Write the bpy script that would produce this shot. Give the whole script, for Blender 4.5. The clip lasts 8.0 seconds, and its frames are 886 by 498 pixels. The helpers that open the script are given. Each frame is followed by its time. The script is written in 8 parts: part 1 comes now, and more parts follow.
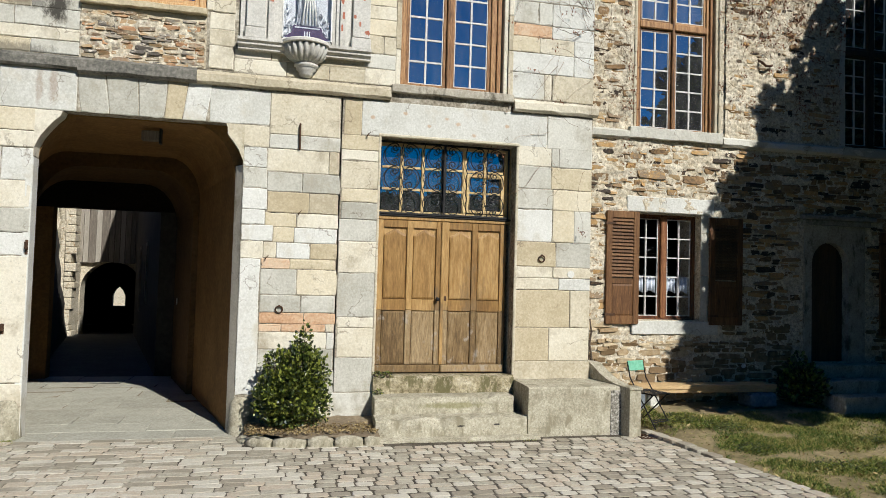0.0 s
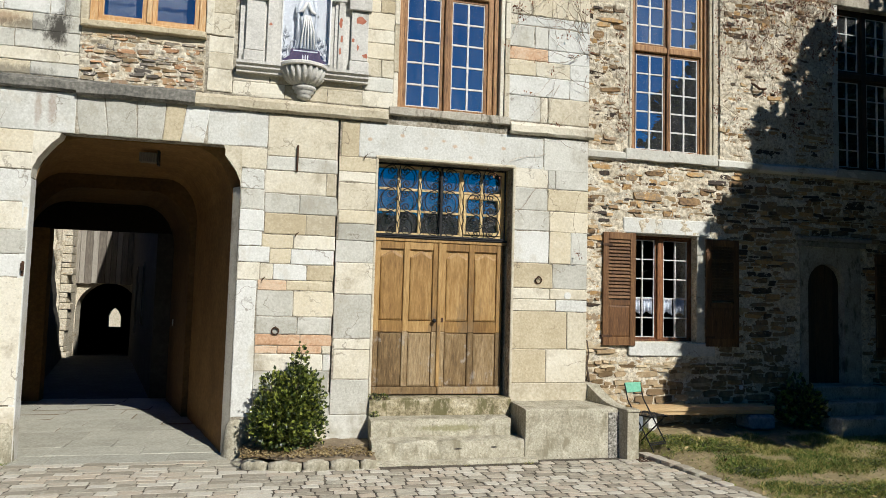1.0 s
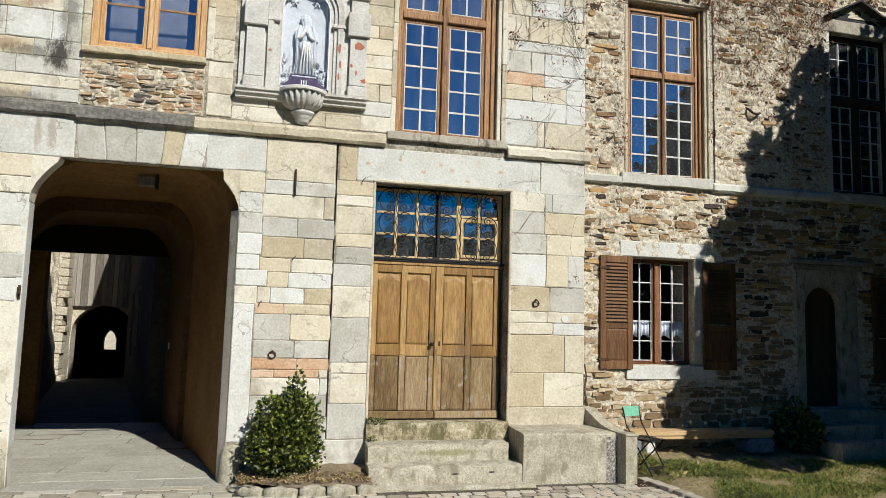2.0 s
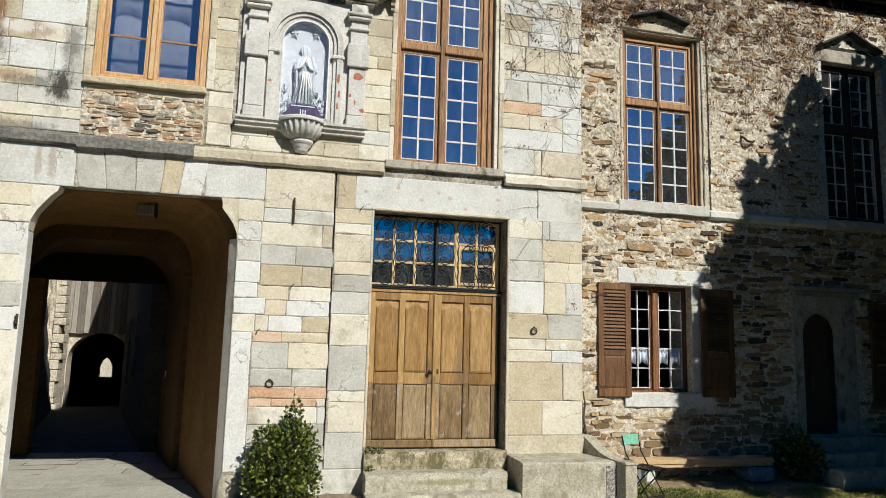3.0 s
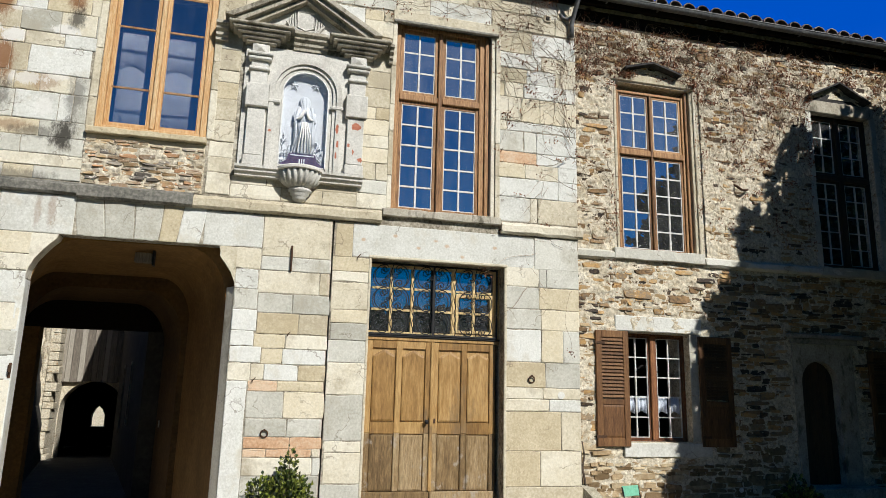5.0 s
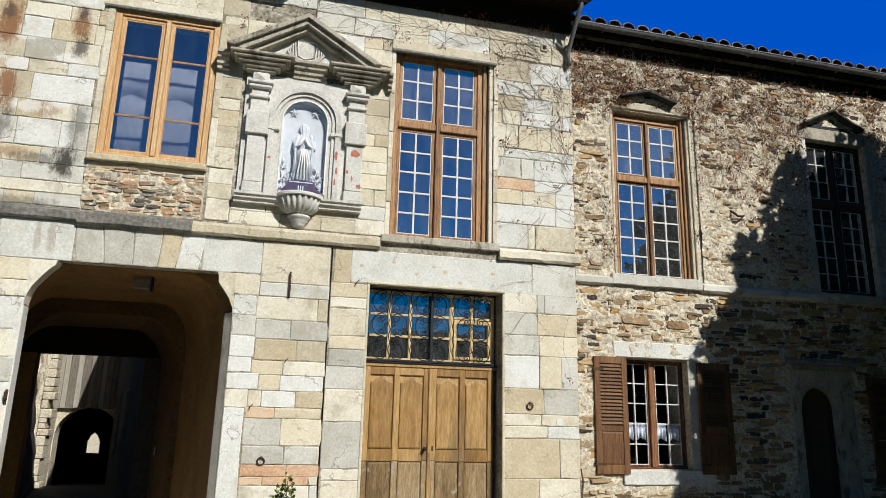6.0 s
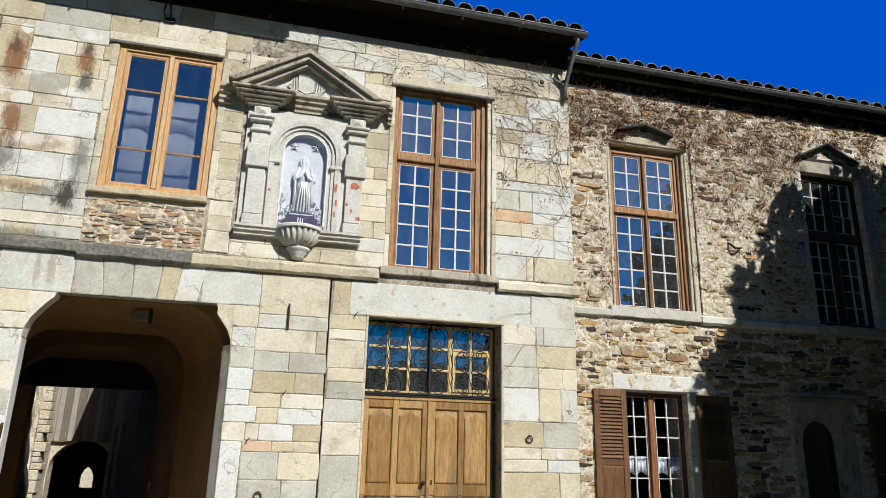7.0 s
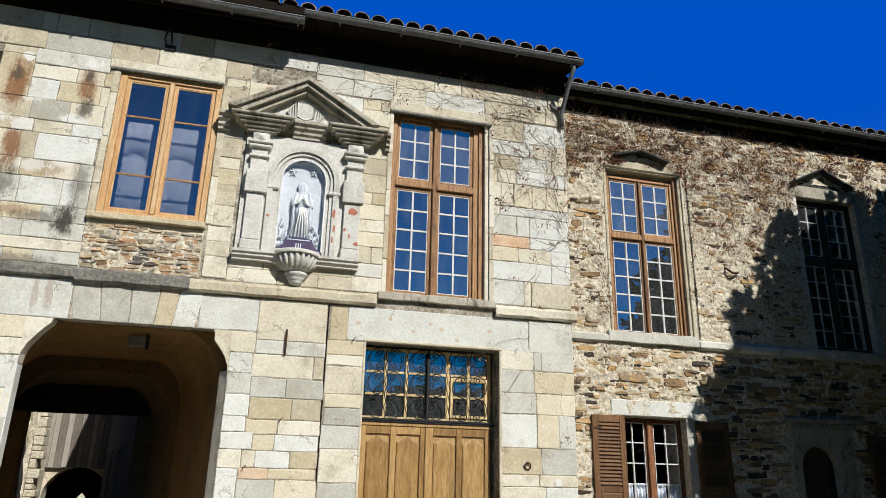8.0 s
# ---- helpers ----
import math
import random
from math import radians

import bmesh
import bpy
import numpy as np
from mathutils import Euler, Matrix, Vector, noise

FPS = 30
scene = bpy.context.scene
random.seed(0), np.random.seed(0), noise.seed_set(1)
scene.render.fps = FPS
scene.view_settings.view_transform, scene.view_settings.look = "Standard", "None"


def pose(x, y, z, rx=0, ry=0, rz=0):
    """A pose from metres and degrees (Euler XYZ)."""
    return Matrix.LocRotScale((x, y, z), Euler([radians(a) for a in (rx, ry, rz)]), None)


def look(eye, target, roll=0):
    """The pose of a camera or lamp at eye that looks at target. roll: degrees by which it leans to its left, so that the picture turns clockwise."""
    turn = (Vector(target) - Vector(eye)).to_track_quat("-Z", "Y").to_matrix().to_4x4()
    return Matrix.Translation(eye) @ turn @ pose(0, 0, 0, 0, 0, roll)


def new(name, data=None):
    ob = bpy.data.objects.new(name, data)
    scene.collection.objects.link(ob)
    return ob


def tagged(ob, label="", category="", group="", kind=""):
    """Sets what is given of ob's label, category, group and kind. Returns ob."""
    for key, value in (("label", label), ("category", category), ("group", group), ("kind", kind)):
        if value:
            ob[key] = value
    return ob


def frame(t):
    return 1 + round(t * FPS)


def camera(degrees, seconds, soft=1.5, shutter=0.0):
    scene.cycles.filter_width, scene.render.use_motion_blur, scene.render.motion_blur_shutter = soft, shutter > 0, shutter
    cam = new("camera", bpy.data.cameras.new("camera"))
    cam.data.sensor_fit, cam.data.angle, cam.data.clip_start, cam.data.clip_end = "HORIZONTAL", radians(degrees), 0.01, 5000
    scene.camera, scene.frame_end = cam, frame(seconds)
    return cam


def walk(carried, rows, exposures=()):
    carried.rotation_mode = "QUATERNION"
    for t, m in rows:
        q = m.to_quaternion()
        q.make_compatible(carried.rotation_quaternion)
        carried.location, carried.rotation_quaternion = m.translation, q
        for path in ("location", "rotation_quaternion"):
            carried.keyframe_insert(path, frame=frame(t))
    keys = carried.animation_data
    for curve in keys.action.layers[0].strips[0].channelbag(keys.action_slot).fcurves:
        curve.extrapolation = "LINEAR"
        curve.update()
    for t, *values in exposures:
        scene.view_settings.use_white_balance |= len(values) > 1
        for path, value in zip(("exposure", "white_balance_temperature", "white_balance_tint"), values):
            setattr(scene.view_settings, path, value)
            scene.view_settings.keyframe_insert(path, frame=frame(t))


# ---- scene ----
cam = camera(65.2, 8.0, soft=0.52)
PATH = [
    (0, (-1.257, -8.829, 1.245), (-0.792, -6.886, 1.326), 1.6),
    (0.5, (-1.257, -8.836, 1.247), (-0.789, -6.894, 1.356), 1.6),
    (1, (-1.257, -8.838, 1.253), (-0.786, -6.9, 1.394), 1.6),
    (1.5, (-1.259, -8.844, 1.261), (-0.785, -6.908, 1.431), 1.6),
    (3, (-1.272, -8.882, 1.298), (-0.794, -6.96, 1.575), 1.45),
    (3.5, (-1.267, -8.892, 1.301), (-0.791, -6.975, 1.611), 1.45),
    (4, (-1.277, -8.895, 1.31), (-0.798, -6.984, 1.654), 1.4),
    (4.5, (-1.273, -8.899, 1.308), (-0.795, -6.994, 1.685), 1.4),
    (6, (-1.276, -8.944, 1.322), (-0.801, -7.061, 1.801), 1.4),
    (6.5, (-1.289, -8.961, 1.324), (-0.815, -7.089, 1.844), 1.4),
    (7, (-1.291, -8.972, 1.325), (-0.819, -7.112, 1.891), 1.4),
    (7.5, (-1.292, -8.989, 1.334), (-0.821, -7.14, 1.934), 1.4),
    (8, (-1.294, -9.0, 1.345), (-0.823, -7.161, 1.975), 1.35),
]
walk(cam, [(t, look(eye, target, roll)) for t, eye, target, roll in PATH])

# ---- light ----
SUN_EL, SUN_SIDE = 37.8, 23.0
world = bpy.data.worlds.new("sky")
scene.world = world
world.use_nodes = True
wn = world.node_tree.nodes
sky = wn.new("ShaderNodeTexSky")
sky.sky_type = "NISHITA"
sky.sun_disc = False
sky.sun_elevation = radians(SUN_EL)
sky.sun_rotation = radians(180 - SUN_SIDE)
sky.air_density, sky.dust_density, sky.ozone_density, sky.altitude = 0.9, 0.15, 2.5, 700
wn["Background"].inputs[1].default_value = 0.034
vivid = wn.new("ShaderNodeHueSaturation")
vivid.inputs["Saturation"].default_value = 2.2
vivid.inputs["Hue"].default_value = 0.509
world.node_tree.links.new(sky.outputs[0], vivid.inputs["Color"])
world.node_tree.links.new(vivid.outputs[0], wn["Background"].inputs[0])
sun_dir = Vector((math.sin(radians(SUN_SIDE)) * math.cos(radians(SUN_EL)), -math.cos(radians(SUN_SIDE)) * math.cos(radians(SUN_EL)), math.sin(radians(SUN_EL))))
sun = new("sun", bpy.data.lights.new("sun", "SUN"))
sun.data.energy, sun.data.angle, sun.data.color = 5.0, radians(0.53), (0.995, 0.982, 0.94)
sun.matrix_world = look(sun_dir * 40, (0, 0, 0))
scene.view_settings.exposure = 0.15


# ---- materials ----
def rgb(c):
    return (*c, 1.0)


RUST, SOOT, LIME = (0.20, 0.085, 0.03), (0.06, 0.055, 0.045), (0.66, 0.64, 0.60)


def material(name, cols, scale=6.0, fine=60.0, rough=0.85, bump=0.3, spec=0.3, metal=0.0, rnd=0.0, stretch=(1, 1, 1), contrast=0.19, island=False, stain=None, stain_scale=1.2, stain_stretch=(1, 1, 0.4), spots=(), grit=0.17, pits=0.0, veins=0.0):
    """Two scales of noise mix the given colours; fine noise gives relief. rnd: how far a piece's own tone strays."""
    m = bpy.data.materials.new(name)
    m.use_nodes = True
    nt = m.node_tree
    n, l = nt.nodes, nt.links
    bsdf = n["Principled BSDF"]
    tc = n.new("ShaderNodeTexCoord")
    mp = n.new("ShaderNodeMapping")
    mp.inputs["Scale"].default_value = stretch
    l.new(tc.outputs["Object"], mp.inputs[0])
    big = n.new("ShaderNodeTexNoise")
    big.inputs["Scale"].default_value, big.inputs["Detail"].default_value = scale, 5
    big.inputs["Roughness"].default_value = 0.72
    small = n.new("ShaderNodeTexNoise")
    small.inputs["Scale"].default_value, small.inputs["Detail"].default_value = fine * 0.4, 6
    for q in (big, small):
        l.new(mp.outputs[0], q.inputs["Vector"])
    mixn = n.new("ShaderNodeMix")
    mixn.inputs[0].default_value = 0.4
    l.new(big.outputs[0], mixn.inputs[2])
    l.new(small.outputs[0], mixn.inputs[3])
    fac = mixn.outputs[0]
    inf = n.new("ShaderNodeNewGeometry") if island else n.new("ShaderNodeObjectInfo")
    who = inf.outputs["Random Per Island"] if island else inf.outputs["Random"]
    if island:
        oi, sm0, fr0 = n.new("ShaderNodeObjectInfo"), n.new("ShaderNodeMath"), n.new("ShaderNodeMath")
        fr0.operation = "FRACT"
        l.new(who, sm0.inputs[0])
        l.new(oi.outputs["Random"], sm0.inputs[1])
        l.new(sm0.outputs[0], fr0.inputs[0])
        who = fr0.outputs[0]
    if rnd:
        ad = n.new("ShaderNodeMath")
        ad.operation = "MULTIPLY_ADD"
        l.new(who, ad.inputs[0])
        ad.inputs[1].default_value = rnd
        sb = n.new("ShaderNodeMath")
        sb.operation = "SUBTRACT"
        l.new(fac, sb.inputs[0])
        sb.inputs[1].default_value = rnd * 0.5
        l.new(sb.outputs[0], ad.inputs[2])
        fac = ad.outputs[0]
    ramp = n.new("ShaderNodeValToRGB")
    e = ramp.color_ramp.elements
    k = len(cols)
    lo, hi = 0.5 - contrast, 0.5 + contrast
    e[0].position, e[0].color = lo, rgb(cols[0])
    e[1].position, e[1].color = hi, rgb(cols[-1])
    for i in range(1, k - 1):
        x = e.new(lo + (hi - lo) * i / (k - 1))
        x.color = rgb(cols[i])
    l.new(fac, ramp.inputs[0])
    out = ramp.outputs[0]
    if grit:
        gn = n.new("ShaderNodeTexNoise")
        gn.inputs["Scale"].default_value, gn.inputs["Detail"].default_value, gn.inputs["Roughness"].default_value = fine * 0.55, 7, 0.78
        l.new(mp.outputs[0], gn.inputs["Vector"])
        gm = n.new("ShaderNodeMapRange")
        gm.inputs["From Min"].default_value, gm.inputs["From Max"].default_value = 0.32, 0.62
        gm.inputs["To Min"].default_value, gm.inputs["To Max"].default_value = 1 - 1.6 * grit, 1 + 0.35 * grit
        l.new(gn.outputs[0], gm.inputs["Value"])
        gx = n.new("ShaderNodeMix")
        gx.data_type, gx.blend_type = "RGBA", "MULTIPLY"
        gx.inputs[0].default_value = 1.0
        l.new(out, gx.inputs[6])
        l.new(gm.outputs[0], gx.inputs[7])
        out = gx.outputs[2]
    if stain:
        sn = n.new("ShaderNodeTexNoise")
        sn.inputs["Scale"].default_value, sn.inputs["Detail"].default_value, sn.inputs["Roughness"].default_value = stain_scale, 6, 0.7
        sm_ = n.new("ShaderNodeMapping")
        sm_.inputs["Scale"].default_value = stain_stretch
        l.new(tc.outputs["Object"], sm_.inputs[0])
        l.new(sm_.outputs[0], sn.inputs["Vector"])
        sr = n.new("ShaderNodeValToRGB")
        sr.color_ramp.elements[0].position, sr.color_ramp.elements[1].position = stain[1], stain[2]
        l.new(sn.outputs[0], sr.inputs[0])
        mx = n.new("ShaderNodeMix")
        mx.data_type = "RGBA"
        l.new(sr.outputs[0], mx.inputs[0])
        l.new(out, mx.inputs[6])
        mx.inputs[7].default_value = rgb(stain[0])
        out = mx.outputs[2]
    if pits:
        vo, vn, vm, va = n.new("ShaderNodeTexVoronoi"), n.new("ShaderNodeTexNoise"), n.new("ShaderNodeMapRange"), n.new("ShaderNodeMath")
        vo.inputs["Scale"].default_value, vn.inputs["Scale"].default_value, vn.inputs["Detail"].default_value = 22.0, 3.0, 3
        l.new(tc.outputs["Object"], vo.inputs["Vector"])
        l.new(tc.outputs["Object"], vn.inputs["Vector"])
        va.operation = "MULTIPLY_ADD"
        l.new(vn.outputs[0], va.inputs[0])
        va.inputs[1].default_value = -0.55
        l.new(vo.outputs["Distance"], va.inputs[2])
        vm.inputs["From Min"].default_value, vm.inputs["From Max"].default_value = -0.21, -0.13
        vm.inputs["To Min"].default_value, vm.inputs["To Max"].default_value = pits, 0.0
        l.new(va.outputs[0], vm.inputs["Value"])
        vx = n.new("ShaderNodeMix")
        vx.data_type = "RGBA"
        l.new(vm.outputs[0], vx.inputs[0])
        l.new(out, vx.inputs[6])
        vx.inputs[7].default_value = (0.10, 0.085, 0.06, 1)
        out = vx.outputs[2]
    if veins:
        qn, qa, qb, qm, qk, qp = (n.new("ShaderNode" + k) for k in ("TexNoise", "Math", "Math", "MapRange", "TexNoise", "MapRange"))
        qn.inputs["Scale"].default_value, qn.inputs["Detail"].default_value = 1.7, 5
        qk.inputs["Scale"].default_value = 2.3
        l.new(tc.outputs["Object"], qn.inputs["Vector"])
        l.new(tc.outputs["Object"], qk.inputs["Vector"])
        qa.operation, qb.operation = "SUBTRACT", "ABSOLUTE"
        l.new(qn.outputs[0], qa.inputs[0])
        qa.inputs[1].default_value = 0.47
        l.new(qa.outputs[0], qb.inputs[0])
        qp.inputs["From Min"].default_value, qp.inputs["From Max"].default_value = 0.50, 0.60
        qp.inputs["To Min"].default_value, qp.inputs["To Max"].default_value = 0.0, veins
        l.new(qk.outputs[0], qp.inputs["Value"])
        qm.inputs["From Min"].default_value, qm.inputs["From Max"].default_value = 0.002, 0.0075
        qm.inputs["To Max"].default_value = 0.0
        l.new(qb.outputs[0], qm.inputs["Value"])
        l.new(qp.outputs[0], qm.inputs["To Min"])
        qx = n.new("ShaderNodeMix")
        qx.data_type = "RGBA"
        l.new(qm.outputs[0], qx.inputs[0])
        l.new(out, qx.inputs[6])
        qx.inputs[7].default_value = (0.13, 0.10, 0.065, 1)
        out = qx.outputs[2]
    if spots:
        pn = n.new("ShaderNodeTexNoise")
        pn.inputs["Scale"].default_value, pn.inputs["Detail"].default_value, pn.inputs["Roughness"].default_value = 6.0, 9, 0.85
        pm = n.new("ShaderNodeMapping")
        pm.inputs["Scale"].default_value = (1.6, 1.6, 0.8)
        l.new(tc.outputs["Object"], pm.inputs[0])
        l.new(pm.outputs[0], pn.inputs["Vector"])
    for sx, sz, wx, wz, col, amount in spots:
        m2 = n.new("ShaderNodeMapping")
        m2.inputs["Location"].default_value = (-sx / wx, 0, -sz / wz)
        m2.inputs["Scale"].default_value = (1 / wx, 0, 1 / wz)
        l.new(tc.outputs["Object"], m2.inputs[0])
        ln = n.new("ShaderNodeVectorMath")
        ln.operation = "LENGTH"
        l.new(m2.outputs[0], ln.inputs[0])
        ad2 = n.new("ShaderNodeMath")
        ad2.operation = "MULTIPLY_ADD"
        l.new(pn.outputs[0], ad2.inputs[0])
        ad2.inputs[1].default_value = 2.8
        l.new(ln.outputs["Value"], ad2.inputs[2])
        r2 = n.new("ShaderNodeMapRange")
        r2.inputs["From Min"].default_value, r2.inputs["From Max"].default_value = (1.92, 2.08) if col is LIME else (1.85, 2.35)
        r2.inputs["To Min"].default_value, r2.inputs["To Max"].default_value = amount, 0.0
        l.new(ad2.outputs[0], r2.inputs["Value"])
        mx2 = n.new("ShaderNodeMix")
        mx2.data_type = "RGBA"
        l.new(r2.outputs[0], mx2.inputs[0])
        l.new(out, mx2.inputs[6])
        mx2.inputs[7].default_value = rgb(col)
        out = mx2.outputs[2]
    l.new(out, bsdf.inputs["Base Color"])
    bsdf.inputs["Roughness"].default_value = rough
    bsdf.inputs["Metallic"].default_value = metal
    bsdf.inputs["Specular IOR Level"].default_value = spec
    if bump:
        bp = n.new("ShaderNodeBump")
        bp.inputs["Strength"].default_value = bump
        bp.inputs["Distance"].default_value = 0.01
        if grit:
            hs = n.new("ShaderNodeMath")
            hs.operation = "MULTIPLY_ADD"
            l.new(gn.outputs[0], hs.inputs[0])
            hs.inputs[1].default_value = 0.5
            l.new(mixn.outputs[0], hs.inputs[2])
            l.new(hs.outputs[0], bp.inputs["Height"])
        else:
            l.new(mixn.outputs[0], bp.inputs["Height"])
        l.new(bp.outputs[0], bsdf.inputs["Normal"])
    return m


def glass(name, gloss=0.36, edge=0.5, tint=(0.92, 0.95, 1.0), wave=0.02, dust_haze=0.0):
    """Old window glass: see-through, with a gloss that grows towards grazing view and a film of dust in runs and
    smears, whose pale haze also makes up for dim sky reflection.
    """
    m = bpy.data.materials.new(name)
    m.use_nodes = True
    n, l = m.node_tree.nodes, m.node_tree.links
    n.remove(n["Principled BSDF"])
    tr, gl, fr, mx, pw, ma = (n.new("ShaderNode" + k) for k in ("BsdfTransparent", "BsdfGlossy", "LayerWeight", "MixShader", "Math", "Math"))
    tr.inputs[0].default_value = rgb(tint)
    gl.inputs["Roughness"].default_value = 0.01
    fr.inputs["Blend"].default_value = 0.5
    pw.operation, ma.operation = "POWER", "MULTIPLY_ADD"
    pw.inputs[1].default_value = 3.0
    ma.inputs[1].default_value, ma.inputs[2].default_value = edge, gloss
    l.new(fr.outputs["Facing"], pw.inputs[0])
    l.new(pw.outputs[0], ma.inputs[0])
    no, bp, tc = n.new("ShaderNodeTexNoise"), n.new("ShaderNodeBump"), n.new("ShaderNodeTexCoord")
    no.inputs["Scale"].default_value = 5.0
    bp.inputs["Strength"].default_value, bp.inputs["Distance"].default_value = wave, 0.05
    l.new(tc.outputs["Object"], no.inputs["Vector"])
    l.new(no.outputs[0], bp.inputs["Height"])
    l.new(bp.outputs[0], gl.inputs["Normal"])
    l.new(ma.outputs[0], mx.inputs[0])
    l.new(tr.outputs[0], mx.inputs[1])
    l.new(gl.outputs[0], mx.inputs[2])
    out = mx.outputs[0]
    if dust_haze:
        mp, dn, dr, di, dx = (n.new("ShaderNode" + k) for k in ("Mapping", "TexNoise", "MapRange", "BsdfDiffuse", "MixShader"))
        mp.inputs["Scale"].default_value = (3.0, 3.0, 0.8)
        dn.inputs["Scale"].default_value, dn.inputs["Detail"].default_value, dn.inputs["Roughness"].default_value = 3.0, 7, 0.7
        dr.inputs["From Min"].default_value, dr.inputs["From Max"].default_value = 0.35, 0.75
        dr.inputs["To Min"].default_value, dr.inputs["To Max"].default_value = dust_haze * 0.5, dust_haze * 2.0
        di.inputs["Color"].default_value = (0.66, 0.68, 0.70, 1)
        geo = n.new("ShaderNodeNewGeometry")
        l.new(geo.outputs["Position"], mp.inputs[0])
        l.new(mp.outputs[0], dn.inputs["Vector"])
        l.new(dn.outputs[0], dr.inputs["Value"])
        l.new(dr.outputs[0], dx.inputs[0])
        l.new(out, dx.inputs[1])
        l.new(di.outputs[0], dx.inputs[2])
        out = dx.outputs[0]
    l.new(out, n["Material Output"].inputs[0])
    return m


# rust runs, soot and lime that the left half of the front carries: x, z, half width, half height
RUST_RUNS = [(-4.72, 6.08, 0.17, 0.5, 0.9), (-3.9, 6.15, 0.13, 0.34, 0.9), (-4.62, 5.2, 0.15, 0.42, 0.9), (-4.15, 4.95, 0.2, 0.16, 0.5), (-4.45, 4.36, 0.35, 0.1, 0.5), (-4.0, 3.36, 0.05, 0.3, 0.34), (-3.85, 3.36, 0.06, 0.3, 0.4), (-4.75, 4.15, 0.1, 0.3, 0.5)]
SOOT_RUNS = [(-4.74, 6.22, 0.08, 0.16, 0.75), (-3.89, 6.32, 0.07, 0.12, 0.8), (-3.88, 5.86, 0.12, 0.2, 0.85), (-3.85, 4.28, 0.17, 0.26, 1.0), (-3.78, 4.8, 0.14, 0.34, 0.6), (-4.72, 4.72, 0.3, 0.36, 0.65), (-4.18, 4.3, 0.35, 0.1, 0.6), (-4.3, 3.72, 0.55, 0.13, 0.6)]
LIME_PATCHES = [(-4.66, 6.5, 0.13, 0.1, 1.0), (-3.88, 6.52, 0.15, 0.12, 1.0), (-4.55, 5.52, 0.2, 0.16, 0.9), (-3.98, 5.66, 0.24, 0.12, 0.9), (-4.1, 4.62, 0.14, 0.22, 0.6), (-4.5, 5.9, 0.2, 0.07, 0.6), (-4.35, 4.98, 0.3, 0.14, 0.7), (-4.85, 5.6, 0.22, 0.1, 0.8), (-4.0, 5.05, 0.2, 0.1, 0.6)]
MARKS = [(x, z, w, h, col, a) for rows, col in ((RUST_RUNS, RUST), (LIME_PATCHES, LIME), (SOOT_RUNS, SOOT)) for x, z, w, h, a in rows]
CHIPS = [(x, z, 0.04, 0.03, (0.46, 0.30, 0.17), 0.7) for x, z in ((-0.12, 3.28), (0.31, 3.36), (0.62, 3.22), (0.86, 3.33), (1.24, 3.14), (1.02, 3.27), (1.7, 3.3), (-2.9, 3.3))]
